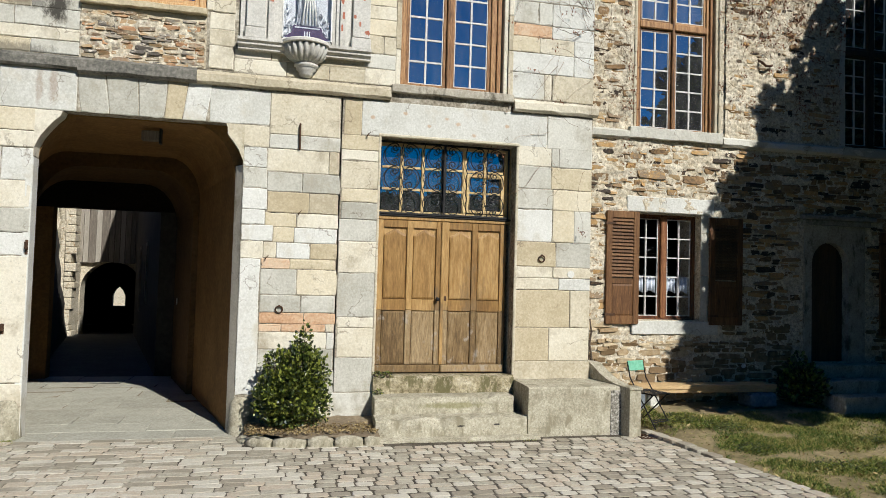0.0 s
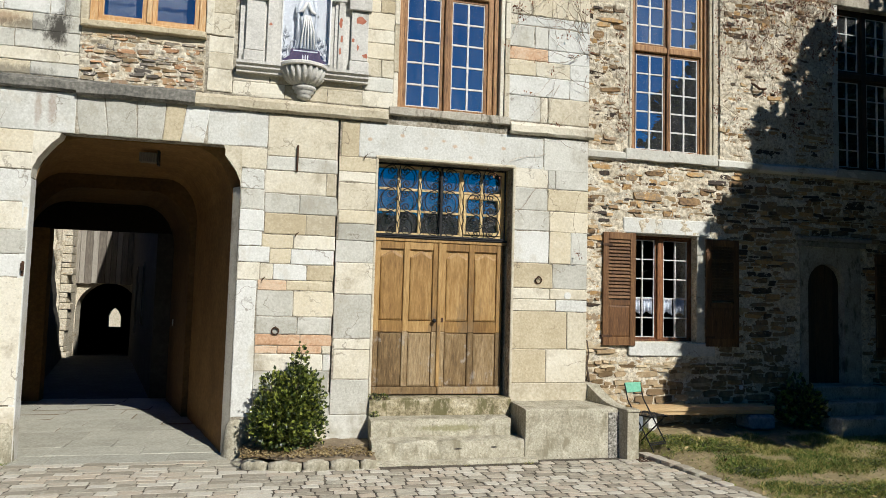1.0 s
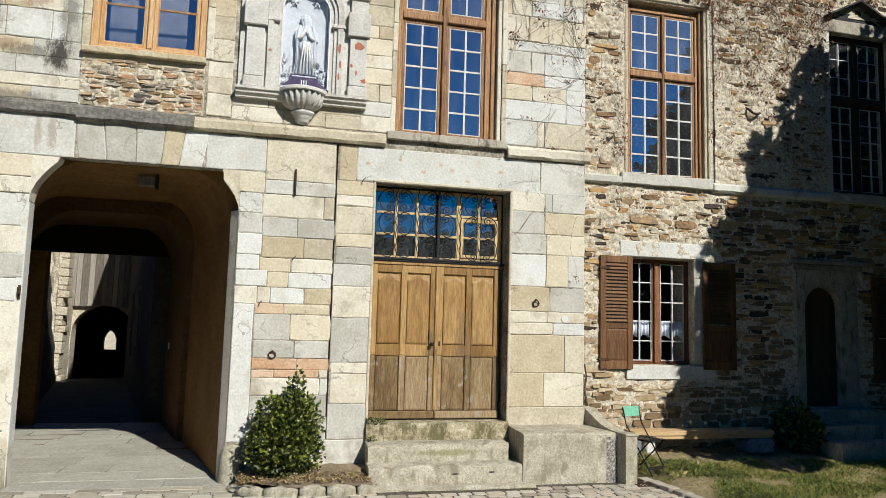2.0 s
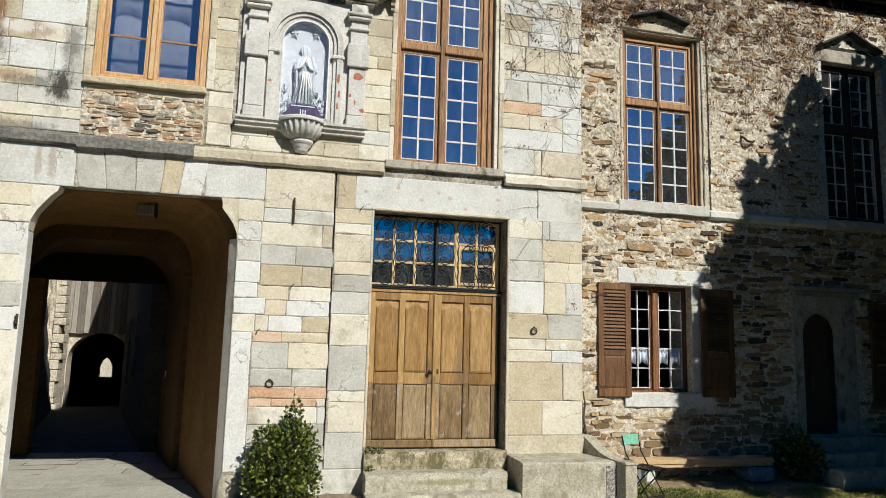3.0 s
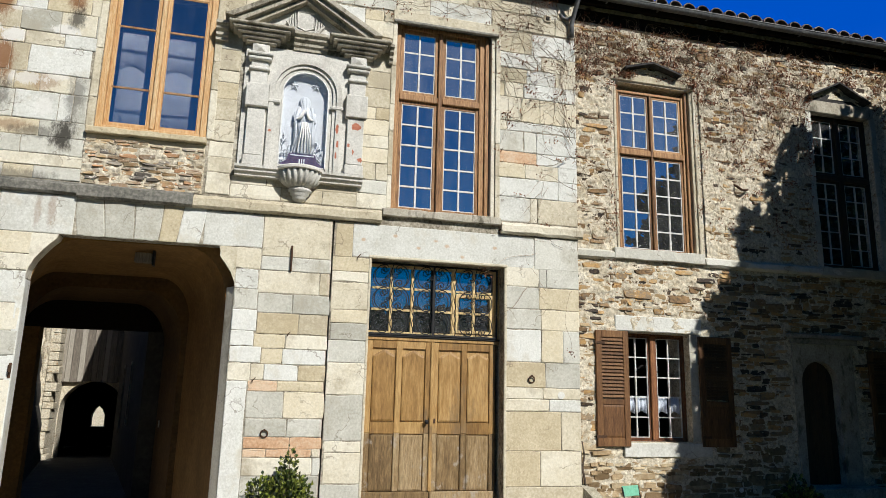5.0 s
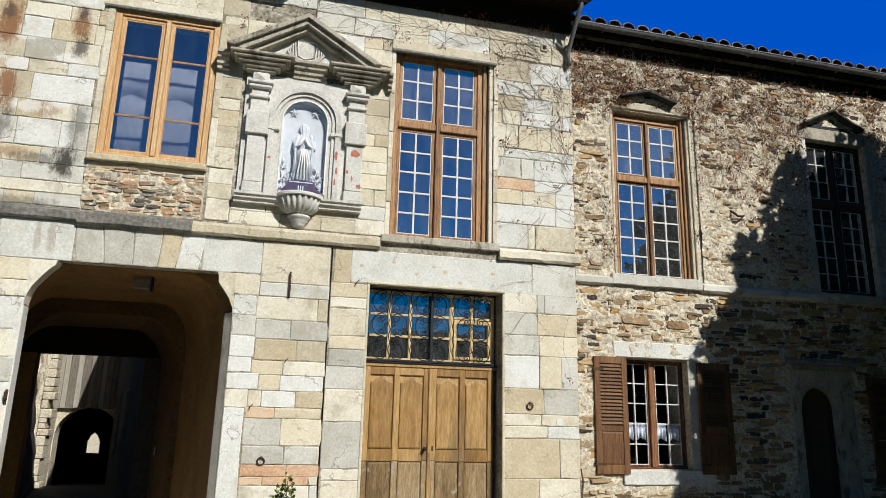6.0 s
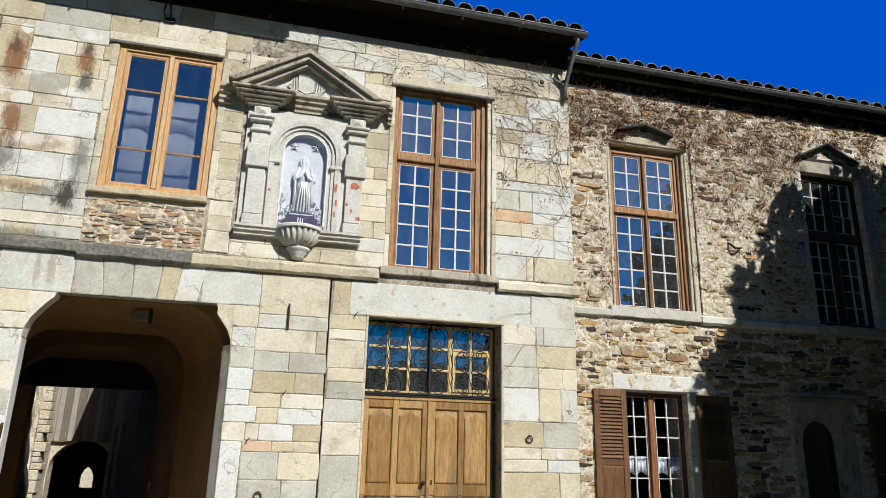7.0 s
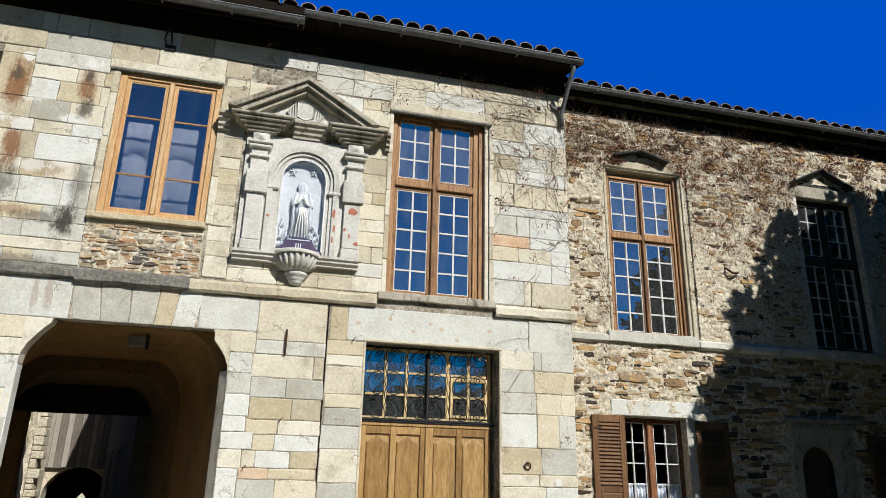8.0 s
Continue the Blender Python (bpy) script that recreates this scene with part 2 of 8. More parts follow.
M = {
    "cream": material("limestone_cream", [(0.43, 0.372, 0.262), (0.59, 0.532, 0.405), (0.69, 0.645, 0.53)], 2.6, 70, rnd=0.36, bump=0.6, stain=((0.38, 0.33, 0.24), 0.53, 0.68), stain_scale=1.9, stain_stretch=(1, 1, 0.8), spots=MARKS, grit=0.10, pits=0.22, veins=0.55),
    "grey": material("limestone_grey", [(0.39, 0.375, 0.315), (0.51, 0.495, 0.43), (0.61, 0.597, 0.53)], 2.6, 75, rnd=0.36, bump=0.65, stain=((0.36, 0.33, 0.26), 0.53, 0.68), stain_scale=1.9, stain_stretch=(1, 1, 0.8), spots=MARKS, grit=0.10, pits=0.22, veins=0.55),
    "white": material("limestone_white", [(0.50, 0.492, 0.437), (0.625, 0.62, 0.57), (0.70, 0.695, 0.65)], 2.0, 80, rnd=0.2, bump=0.55, stain=((0.50, 0.46, 0.37), 0.54, 0.70), stain_scale=1.9, stain_stretch=(1, 1, 0.8), spots=MARKS + CHIPS, grit=0.10, pits=0.22, veins=0.55),
    "yellow": material("sandstone_yellow", [(0.45, 0.375, 0.245), (0.58, 0.505, 0.355), (0.67, 0.605, 0.465)], 2.6, 70, rnd=0.36, bump=0.65, spots=MARKS, grit=0.10, pits=0.22, veins=0.55),
    "orange": material("sandstone_orange", [(0.42, 0.23, 0.12), (0.56, 0.36, 0.22), (0.62, 0.47, 0.33)], 3.5, 70, rnd=0.35, bump=0.4, grit=0.10, pits=0.22, veins=0.55),
    "dark": material("limestone_dark", [(0.07, 0.07, 0.06), (0.18, 0.17, 0.145), (0.32, 0.30, 0.26)], 3.0, 60, rnd=0.25, bump=0.5),
    "mortar": material("old_lime_mortar", [(0.40, 0.32, 0.20), (0.62, 0.55, 0.42), (0.74, 0.69, 0.57)], 3.0, 40, rough=0.95, bump=1.0, contrast=0.20, grit=0.42, pits=0.55, stain=((0.30, 0.20, 0.11), 0.59, 0.66), stain_scale=6.0, stain_stretch=(1, 1, 2.2)),
    "joint": material("joint_mortar", [(0.08, 0.068, 0.05), (0.30, 0.265, 0.20), (0.58, 0.54, 0.45)], 4.0, 60, rough=0.95, bump=0.6, contrast=0.14),
    "shadeslab": material("shade_dark_slab", [(0.02, 0.02, 0.022), (0.045, 0.043, 0.042), (0.09, 0.085, 0.08)], 4.0, 70, rough=0.8, bump=0.4, spec=0.1),
    "weathered": material("weathered_cornice_stone", [(0.21, 0.185, 0.14), (0.37, 0.335, 0.265), (0.50, 0.46, 0.38)], 4.0, 70, rough=0.9, bump=0.5, rnd=0.2, stain=((0.13, 0.115, 0.085), 0.54, 0.64), stain_scale=5.0),
    "slate": material("rubble_slate", [(0.05, 0.038, 0.03), (0.14, 0.092, 0.052), (0.28, 0.172, 0.08), (0.24, 0.185, 0.125), (0.46, 0.275, 0.105), (0.42, 0.32, 0.19)], 6.0, 50, rnd=0.8, bump=0.9, island=True, contrast=0.34, stain=((0.60, 0.53, 0.41), 0.62, 0.67), stain_scale=9.0, stain_stretch=(1, 1, 2)),
    "brick": material("rubble_orange", [(0.16, 0.14, 0.12), (0.34, 0.30, 0.24), (0.30, 0.20, 0.12), (0.42, 0.36, 0.26), (0.44, 0.31, 0.17), (0.46, 0.26, 0.14)], 6.0, 50, rnd=0.9, bump=0.8, island=True, contrast=0.38, stain=((0.66, 0.60, 0.50), 0.58, 0.63), stain_scale=9.0, stain_stretch=(1, 1, 2)),
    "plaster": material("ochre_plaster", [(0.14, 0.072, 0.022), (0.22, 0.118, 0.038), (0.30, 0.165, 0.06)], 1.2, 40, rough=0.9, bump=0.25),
    # half as bright as the plaster above: shade deep in the passage, as colour
    "shadeplaster": material("shaded_ochre_plaster", [(0.06, 0.033, 0.012), (0.11, 0.062, 0.022), (0.17, 0.098, 0.036)], 1.2, 40, rough=0.9, bump=0.25),
    "concrete": material("rough_concrete", [(0.27, 0.24, 0.165), (0.44, 0.405, 0.305), (0.59, 0.55, 0.43)], 3.0, 80, rough=0.95, bump=0.9, contrast=0.16, pits=0.6, grit=0.24, stain=((0.25, 0.225, 0.155), 0.51, 0.62), stain_scale=6.0, spots=[(0.95, -0.36, 0.55, 0.05, (0.20, 0.19, 0.085), 0.7), (0.4, -0.74, 0.5, 0.03, (0.16, 0.16, 0.06), 0.7), (2.5, -0.12, 0.5, 0.05, (0.24, 0.23, 0.15), 0.6), (1.0, -0.56, 0.06, 0.015, (0.04, 0.035, 0.03), 1.0), (1.45, -0.55, 0.05, 0.012, (0.05, 0.045, 0.04), 1.0)]),
    "threshold": material("mossy_threshold_stone", [(0.17, 0.14, 0.075), (0.38, 0.325, 0.205), (0.58, 0.52, 0.38)], 5.0, 60, rough=0.95, bump=1.0, contrast=0.13, pits=0.6, grit=0.35, stain=((0.14, 0.125, 0.06), 0.52, 0.60), stain_scale=7.0),
    "sett": material("granite_sett", [(0.30, 0.265, 0.20), (0.43, 0.40, 0.315), (0.46, 0.385, 0.29), (0.54, 0.505, 0.415)], 5.0, 80, rough=0.8, bump=0.8, rnd=0.7, contrast=0.26, spec=0.4),
    "settj": material("granite_sett_rows", [(0.30, 0.265, 0.20), (0.43, 0.40, 0.315), (0.46, 0.385, 0.29), (0.54, 0.505, 0.415)], 5.0, 80, rough=0.8, bump=0.8, rnd=0.7, contrast=0.26, spec=0.4, island=True),
    "flag": material("flagstone", [(0.31, 0.297, 0.24), (0.40, 0.388, 0.318), (0.49, 0.472, 0.39)], 3.0, 60, rough=0.8, bump=0.3, rnd=0.15),
    "earth": material("dry_earth", [(0.13, 0.10, 0.065), (0.22, 0.17, 0.11), (0.31, 0.25, 0.17)], 3.0, 50, rough=1.0, bump=0.9),
    "soil": material("joint_soil", [(0.03, 0.026, 0.018), (0.09, 0.075, 0.055), (0.20, 0.175, 0.135)], 5.0, 60, rough=1.0, bump=0.6),
    "oak": material("varnished_oak", [(0.17, 0.088, 0.026), (0.31, 0.175, 0.057), (0.46, 0.29, 0.115)], 2.4, 26, rough=0.5, bump=0.3, stretch=(4.5, 4.5, 0.7), rnd=0.25, contrast=0.19, grit=0.17, stain=((0.15, 0.105, 0.06), 0.56, 0.74), stain_scale=2.6),
    "oakgrey": material("weathered_oak", [(0.12, 0.074, 0.032), (0.245, 0.16, 0.074), (0.37, 0.27, 0.15)], 2.4, 28, rough=0.8, bump=0.5, stretch=(4.5, 4.5, 0.7), rnd=0.3, grit=0.3, stain=((0.36, 0.32, 0.27), 0.56, 0.72), stain_scale=7.0, stain_stretch=(1.2, 1, 0.8)),
    "frame": material("brown_window_wood", [(0.08, 0.038, 0.017), (0.26, 0.13, 0.053), (0.46, 0.26, 0.115)], 5.0, 60, rough=0.6, bump=0.4, stretch=(7, 7, 0.45), rnd=0.2, contrast=0.13),
    "redframe": material("red_brown_window_wood", [(0.07, 0.024, 0.011), (0.19, 0.075, 0.03), (0.33, 0.15, 0.06)], 5.0, 60, rough=0.6, bump=0.4, stretch=(7, 7, 0.45), rnd=0.2, contrast=0.13),
    # darker copy of the brown window wood, for things in the tree's shade
    "shadewood": material("shade_dark_wood", [(0.02, 0.012, 0.008), (0.05, 0.03, 0.018), (0.10, 0.055, 0.03)], 5.0, 60, rough=0.6, bump=0.4, stretch=(7, 7, 0.45), rnd=0.2),
    "pine": material("pale_pine", [(0.42, 0.19, 0.06), (0.55, 0.33, 0.145), (0.66, 0.49, 0.29)], 5.0, 50, rough=0.5, bump=0.15, stretch=(7, 7, 0.5), rnd=0.2),
    "bar": material("cream_painted_wood", [(0.42, 0.405, 0.375), (0.58, 0.57, 0.54), (0.69, 0.68, 0.65)], 8.0, 60, rough=0.55, bump=0.15),
    "honey": material("honey_painted_wood", [(0.52, 0.36, 0.15), (0.66, 0.48, 0.23), (0.74, 0.58, 0.33)], 8.0, 60, rough=0.55, bump=0.15),
    "shutter": material("brown_shutter_paint", [(0.048, 0.022, 0.010), (0.135, 0.062, 0.023), (0.24, 0.125, 0.05)], 6.0, 50, rough=0.6, bump=0.3, stretch=(5, 5, 0.6), rnd=0.15),
    "iron": material("black_wrought_iron", [(0.006, 0.006, 0.007), (0.012, 0.012, 0.013), (0.025, 0.023, 0.02)], 12, 80, rough=0.6, metal=0.0, bump=0.2),
    "rust": material("rusty_iron", [(0.04, 0.025, 0.018), (0.09, 0.05, 0.03), (0.16, 0.08, 0.04)], 12, 80, rough=0.8, metal=0.4, bump=0.4),
    "zinc": material("aged_zinc", [(0.08, 0.083, 0.086), (0.14, 0.143, 0.147), (0.22, 0.22, 0.22)], 6, 50, rough=0.6, metal=0.3, bump=0.1),
    "tile": material("clay_roof_tile", [(0.10, 0.08, 0.065), (0.18, 0.14, 0.11), (0.28, 0.22, 0.175)], 5, 50, rough=0.9, bump=0.5, rnd=0.4, island=True),
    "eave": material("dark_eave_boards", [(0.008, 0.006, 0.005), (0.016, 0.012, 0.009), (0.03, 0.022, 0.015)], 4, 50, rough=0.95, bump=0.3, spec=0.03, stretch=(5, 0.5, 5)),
    "vine": material("dry_creeper_stem", [(0.13, 0.085, 0.05), (0.31, 0.22, 0.145), (0.46, 0.36, 0.26)], 9, 60, rough=0.9, bump=0.2, island=True, rnd=0.4),
    "dryleaf": material("dry_creeper_leaf", [(0.11, 0.04, 0.025), (0.22, 0.085, 0.045), (0.33, 0.17, 0.09)], 9, 60, rough=0.9, bump=0.2, island=True, rnd=0.5),
    "leaf": material("bay_leaf_green", [(0.012, 0.022, 0.004), (0.055, 0.085, 0.012), (0.20, 0.225, 0.035)], 8, 50, rough=0.38, bump=0.1, island=True, rnd=0.7, spec=0.6),
    "needle": material("conifer_green", [(0.012, 0.025, 0.01), (0.03, 0.05, 0.02), (0.05, 0.075, 0.03)], 8, 50, rough=0.6, bump=0.1, island=True, rnd=0.5),
    "bark": material("tree_bark", [(0.05, 0.035, 0.025), (0.10, 0.075, 0.055), (0.17, 0.13, 0.10)], 8, 50, rough=0.95, bump=0.8, stretch=(4, 4, 0.7)),
    "grass": material("lawn_blades", [(0.04, 0.085, 0.010), (0.11, 0.16, 0.020), (0.23, 0.23, 0.05), (0.40, 0.33, 0.13)], 1.3, 40, rough=0.7, bump=0.0, island=True, rnd=0.35, contrast=0.16),
    "plinthiron": material("green_chair_paint", [(0.12, 0.38, 0.25), (0.17, 0.46, 0.31), (0.24, 0.52, 0.37)], 8, 60, rough=0.45, bump=0.1),
    "plank": material("new_pine_plank", [(0.42, 0.27, 0.12), (0.55, 0.38, 0.19), (0.64, 0.47, 0.27)], 4, 50, rough=0.6, bump=0.15, stretch=(0.5, 6, 6)),
    "chalk": material("white_marble_statue", [(0.60, 0.59, 0.56), (0.74, 0.73, 0.70), (0.80, 0.79, 0.77)], 4, 60, rough=0.6, bump=0.2),
    "niche": material("niche_limestone", [(0.44, 0.42, 0.37), (0.58, 0.56, 0.51), (0.68, 0.66, 0.60)], 4, 70, rough=0.85, bump=0.4, rnd=0.1, stain=((0.36, 0.33, 0.28), 0.56, 0.75), stain_scale=3.0),
    "purple": material("plum_painted_plinth", [(0.06, 0.035, 0.06), (0.10, 0.06, 0.10), (0.15, 0.10, 0.14)], 5, 50, rough=0.6, bump=0.1),
    "redpaint": material("red_paint_trace", [(0.34, 0.10, 0.06), (0.42, 0.15, 0.09), (0.50, 0.22, 0.14)], 9, 60, rough=0.85, bump=0.3),
    "cloth": material("white_curtain", [(0.62, 0.63, 0.66), (0.74, 0.75, 0.77), (0.80, 0.80, 0.81)], 2, 30, rough=0.9, bump=0.0, grit=0.0),
    # near black: the shade of lane and rooms is put into this colour
    "dim": material("shade_dark_wall", [(0.025, 0.022, 0.019), (0.045, 0.040, 0.035), (0.075, 0.067, 0.059)], 2, 30, rough=0.9, bump=0.1),
    "hill": material("wooded_hillside", [(0.008, 0.012, 0.007), (0.015, 0.022, 0.012), (0.03, 0.036, 0.022)], 0.05, 0.6, rough=1.0, bump=0.0, spec=0.0),
    "board": material("grey_weathered_board", [(0.13, 0.11, 0.09), (0.24, 0.21, 0.17), (0.36, 0.33, 0.28)], 5, 60, rough=0.9, bump=0.4, stretch=(6, 6, 0.4), rnd=0.4),
    "ochrerubble": material("ochre_rubble", [(0.20, 0.135, 0.07), (0.33, 0.235, 0.13), (0.44, 0.33, 0.195), (0.50, 0.41, 0.27)], 5.0, 45, rnd=0.5, bump=0.9, stain=((0.10, 0.075, 0.05), 0.55, 0.72), stain_scale=5.0),
    "pebble": material("pebbledash", [(0.08, 0.075, 0.06), (0.26, 0.24, 0.20), (0.55, 0.53, 0.47)], 30.0, 90, rough=0.95, bump=1.0, contrast=0.12),
    "rock": material("blue_grey_rock", [(0.12, 0.14, 0.16), (0.22, 0.25, 0.27), (0.32, 0.34, 0.35)], 5, 50, rough=0.85, bump=0.6),
    "litter": material("dry_leaf_litter", [(0.13, 0.085, 0.035), (0.28, 0.20, 0.085), (0.44, 0.34, 0.17)], 7, 60, rough=0.9, bump=0.2, island=True, rnd=0.5),
    "skyglow": None,
    "lawnsoil": material("lawn_soil", [(0.12, 0.10, 0.045), (0.24, 0.19, 0.10), (0.38, 0.30, 0.17)], 1.6, 40, rough=1.0, bump=0.9),
    "flagdark": material("lane_paving_shade_dark", [(0.04, 0.038, 0.033), (0.07, 0.066, 0.058), (0.12, 0.115, 0.10)], 2.0, 40, rough=0.9, bump=0.5),
    "turf": material("bounce_cut_turf", [(0.03, 0.04, 0.012), (0.05, 0.065, 0.02), (0.08, 0.09, 0.035)], 0.8, 12, rough=1.0, bump=0.5),
    "pane": glass("window_glass", gloss=0.95, edge=0.02, dust_haze=0.032),
    # upper sashes: thicker film stands in for their paler sky reflection
    "panehazed": glass("hazed_window_glass", gloss=0.93, edge=0.02, dust_haze=0.07),
    "paneover": glass("overlight_glass", gloss=0.60, edge=0.1, dust_haze=0.028),
    "paneclear": glass("clear_window_glass", gloss=0.60, edge=0.25, dust_haze=0.01),
    "panelow": glass("dark_window_glass", gloss=0.04, edge=0.3),
    "shrineglass": glass("shrine_glass", gloss=0.07, edge=0.2),
}


def glow(name, low, high, z0, z1):
    """The clear blue of the far sky behind the roofs, paler towards the horizon."""
    m = bpy.data.materials.new(name)
    m.use_nodes = True
    n, l = m.node_tree.nodes, m.node_tree.links
    n.remove(n["Principled BSDF"])
    em, tc, sp, mr, mx = (n.new("ShaderNode" + k) for k in ("Emission", "TexCoord", "SeparateXYZ", "MapRange", "Mix"))
    mx.data_type = "RGBA"
    mr.inputs["From Min"].default_value, mr.inputs["From Max"].default_value = z0, z1
    l.new(tc.outputs["Object"], sp.inputs[0])
    l.new(sp.outputs["Z"], mr.inputs["Value"])
    l.new(mr.outputs[0], mx.inputs[0])
    mx.inputs[6].default_value, mx.inputs[7].default_value = rgb(low), rgb(high)
    l.new(mx.outputs[2], em.inputs[0])
    l.new(em.outputs[0], n["Material Output"].inputs[0])
    return m


M["skyglow"] = glow("far_blue_sky", (0.03, 0.17, 0.66), (0.0, 0.075, 0.50), 150, 620)


# ---- building blocks ----
def link(name, bm, mat, parent=None, label="", smooth=False):
    me = bpy.data.meshes.new(name)
    bm.to_mesh(me)
    bm.free()
    if smooth:
        me.polygons.foreach_set("use_smooth", [True] * len(me.polygons))
    me.materials.append(M[mat])
    ob = new(name, me)
    if parent:
        ob.parent = parent
    if label:
        ob["label"] = label
    return ob


def part(name, bm, mat, parent, label="", smooth=False):
    return link(name, bm, mat, parent, label, smooth)


def raw(name, verts, faces, mat, parent=None, label="", smooth=False):
    me = bpy.data.meshes.new(name)
    me.from_pydata(verts, [], faces)
    me.update()
    if smooth:
        me.polygons.foreach_set("use_smooth", [True] * len(me.polygons))
    me.materials.append(M[mat])
    ob = new(name, me)
    if parent:
        ob.parent = parent
    if label:
        ob["label"] = label
    return ob


def thing(name, at, label, category, group="", kind=""):
    ob = new(name)
    ob.location = at
    return tagged(ob, label, category, group, kind)


def box(bm, x0, x1, y0, y1, z0, z1, bevel=0.0):
    r = bmesh.ops.create_cube(bm, size=1.0)
    vs = r["verts"]
    for v in vs:
        v.co = Vector(((x0 + x1) / 2 + v.co.x * (x1 - x0), (y0 + y1) / 2 + v.co.y * (y1 - y0), (z0 + z1) / 2 + v.co.z * (z1 - z0)))
    if bevel:
        es = list({e for v in vs for e in v.link_edges})
        bmesh.ops.bevel(bm, geom=es, offset=bevel, segments=1, affect="EDGES", profile=0.5)
    return bm


def boxes(*rows, bevel=0.0):
    bm = bmesh.new()
    for r in rows:
        box(bm, *r, bevel=bevel)
    return bm


def profile_x(bm, outline, x0, x1):
    """A moulding: the outline (y, z) drawn out along x."""
    a = [bm.verts.new((x0, y, z)) for y, z in outline]
    b = [bm.verts.new((x1, y, z)) for y, z in outline]
    k = len(outline)
    for i in range(k):
        j = (i + 1) % k
        bm.faces.new((a[i], a[j], b[j], b[i]))
    bm.faces.new(a[::-1])
    bm.faces.new(b)
    bmesh.ops.recalc_face_normals(bm, faces=bm.faces[:])
    return bm


def prism_y(bm, outline, y0, y1):
    """The outline (x, z) given depth along y."""
    a = [bm.verts.new((x, y0, z)) for x, z in outline]
    b = [bm.verts.new((x, y1, z)) for x, z in outline]
    k = len(outline)
    for i in range(k):
        j = (i + 1) % k
        bm.faces.new((a[i], a[j], b[j], b[i]))
    bm.faces.new(a[::-1])
    bm.faces.new(b)
    bmesh.ops.recalc_face_normals(bm, faces=bm.faces[:])
    return bm


def tube(bm, pts, r, sides=6, taper=1.0):
    """A round bar through the points."""
    pts = [Vector(p) for p in pts]
    rings = []
    for i, p in enumerate(pts):
        d = (pts[min(i + 1, len(pts) - 1)] - pts[max(i - 1, 0)]).normalized()
        u = d.orthogonal().normalized() if abs(d.y) > 0.9 else d.cross(Vector((0, 1, 0))).normalized()
        w = d.cross(u)
        rr = r * (1 + (taper - 1) * i / max(1, len(pts) - 1))
        rings.append([bm.verts.new(p + rr * (math.cos(2 * math.pi * k / sides) * u + math.sin(2 * math.pi * k / sides) * w)) for k in range(sides)])
    for a, b in zip(rings, rings[1:]):
        for k in range(sides):
            bm.faces.new((a[k], a[(k + 1) % sides], b[(k + 1) % sides], b[k]))
    bm.faces.new(rings[0][::-1])
    bm.faces.new(rings[-1])
    return bm


def lathe(bm, outline, cx, cy, turns=24, a0=0.0, a1=2 * math.pi, wob=None):
    """The outline (radius, z) turned about an upright line at cx, cy."""
    full = a1 - a0 > 6.28
    n = turns if full else turns + 1
    rings = []
    for r, z in outline:
        ring = []
        for k in range(n):
            a = a0 + (a1 - a0) * k / turns
            rr = r * (wob(a, z) if wob else 1)
            ring.append(bm.verts.new((cx + rr * math.cos(a), cy + rr * math.sin(a), z)))
        rings.append(ring)
    for p, q in zip(rings, rings[1:]):
        for k in range(turns):
            j = (k + 1) % n
            bm.faces.new((p[k], p[j], q[j], q[k]))
    bmesh.ops.recalc_face_normals(bm, faces=bm.faces[:])
    return bm


def wall_sheet(x0, x1, z0, z1, y0, y1, holes):
    """A wall from y0 (front) to y1 (back) with rectangular holes (xa, xb, za, zb) through it."""
    xs = sorted({x0, x1, *[h for q in holes for h in q[:2]]})
    zs = sorted({z0, z1, *[h for q in holes for h in q[2:]]})
    xs = [x for x in xs if x0 <= x <= x1]
    zs = [z for z in zs if z0 <= z <= z1]

    def solid(i, k):
        if not (0 <= i < len(xs) - 1 and 0 <= k < len(zs) - 1):
            return False
        cx, cz = (xs[i] + xs[i + 1]) / 2, (zs[k] + zs[k + 1]) / 2
        return not any(a < cx < b and c < cz < d for a, b, c, d in holes)
    bm = bmesh.new()
    grid = {}

    def v(i, k, y):
        key = (i, k, y)
        if key not in grid:
            grid[key] = bm.verts.new((xs[i], y, zs[k]))
        return grid[key]
    for i in range(len(xs) - 1):
        for k in range(len(zs) - 1):
            if not solid(i, k):
                continue
            bm.faces.new((v(i, k, y0), v(i + 1, k, y0), v(i + 1, k + 1, y0), v(i, k + 1, y0)))
            bm.faces.new((v(i, k, y1), v(i, k + 1, y1), v(i + 1, k + 1, y1), v(i + 1, k, y1)))
            for di, dk, (p, q) in ((-1, 0, ((i, k), (i, k + 1))), (1, 0, ((i + 1, k), (i + 1, k + 1))), (0, -1, ((i, k), (i + 1, k))), (0, 1, ((i, k + 1), (i + 1, k + 1)))):
                if not solid(i + di, k + dk):
                    bm.faces.new((v(*p, y0), v(*q, y0), v(*q, y1), v(*p, y1)))
    bmesh.ops.recalc_face_normals(bm, faces=bm.faces[:])
    return bm


# ---- large structure ----
GROUND = -0.72
BY = 0.40          # how far the rubble wing stands back
A_X0, A_X1 = -9.0, 2.95
DOOR = (0.0, 1.84, -0.05, 3.04)
W1 = (-3.53, -2.205, 4.42, 6.5)
W2 = (0.22, 1.55, 3.69, 6.52)
ARCH = (-4.03, -1.70, -1.2, 3.06)
NICHE = (-1.37, -0.66, 4.11, 5.57)
W2H = (0.22, 1.69, 3.69, 6.50)
W3H = (3.83, 5.21, 3.54, 6.27)
W3 = (3.875, 5.09, 3.51, 6.175)
W4 = (7.52, 8.74, 3.5, 6.22)
WB = (3.86, 4.93, 0.70, 2.27)
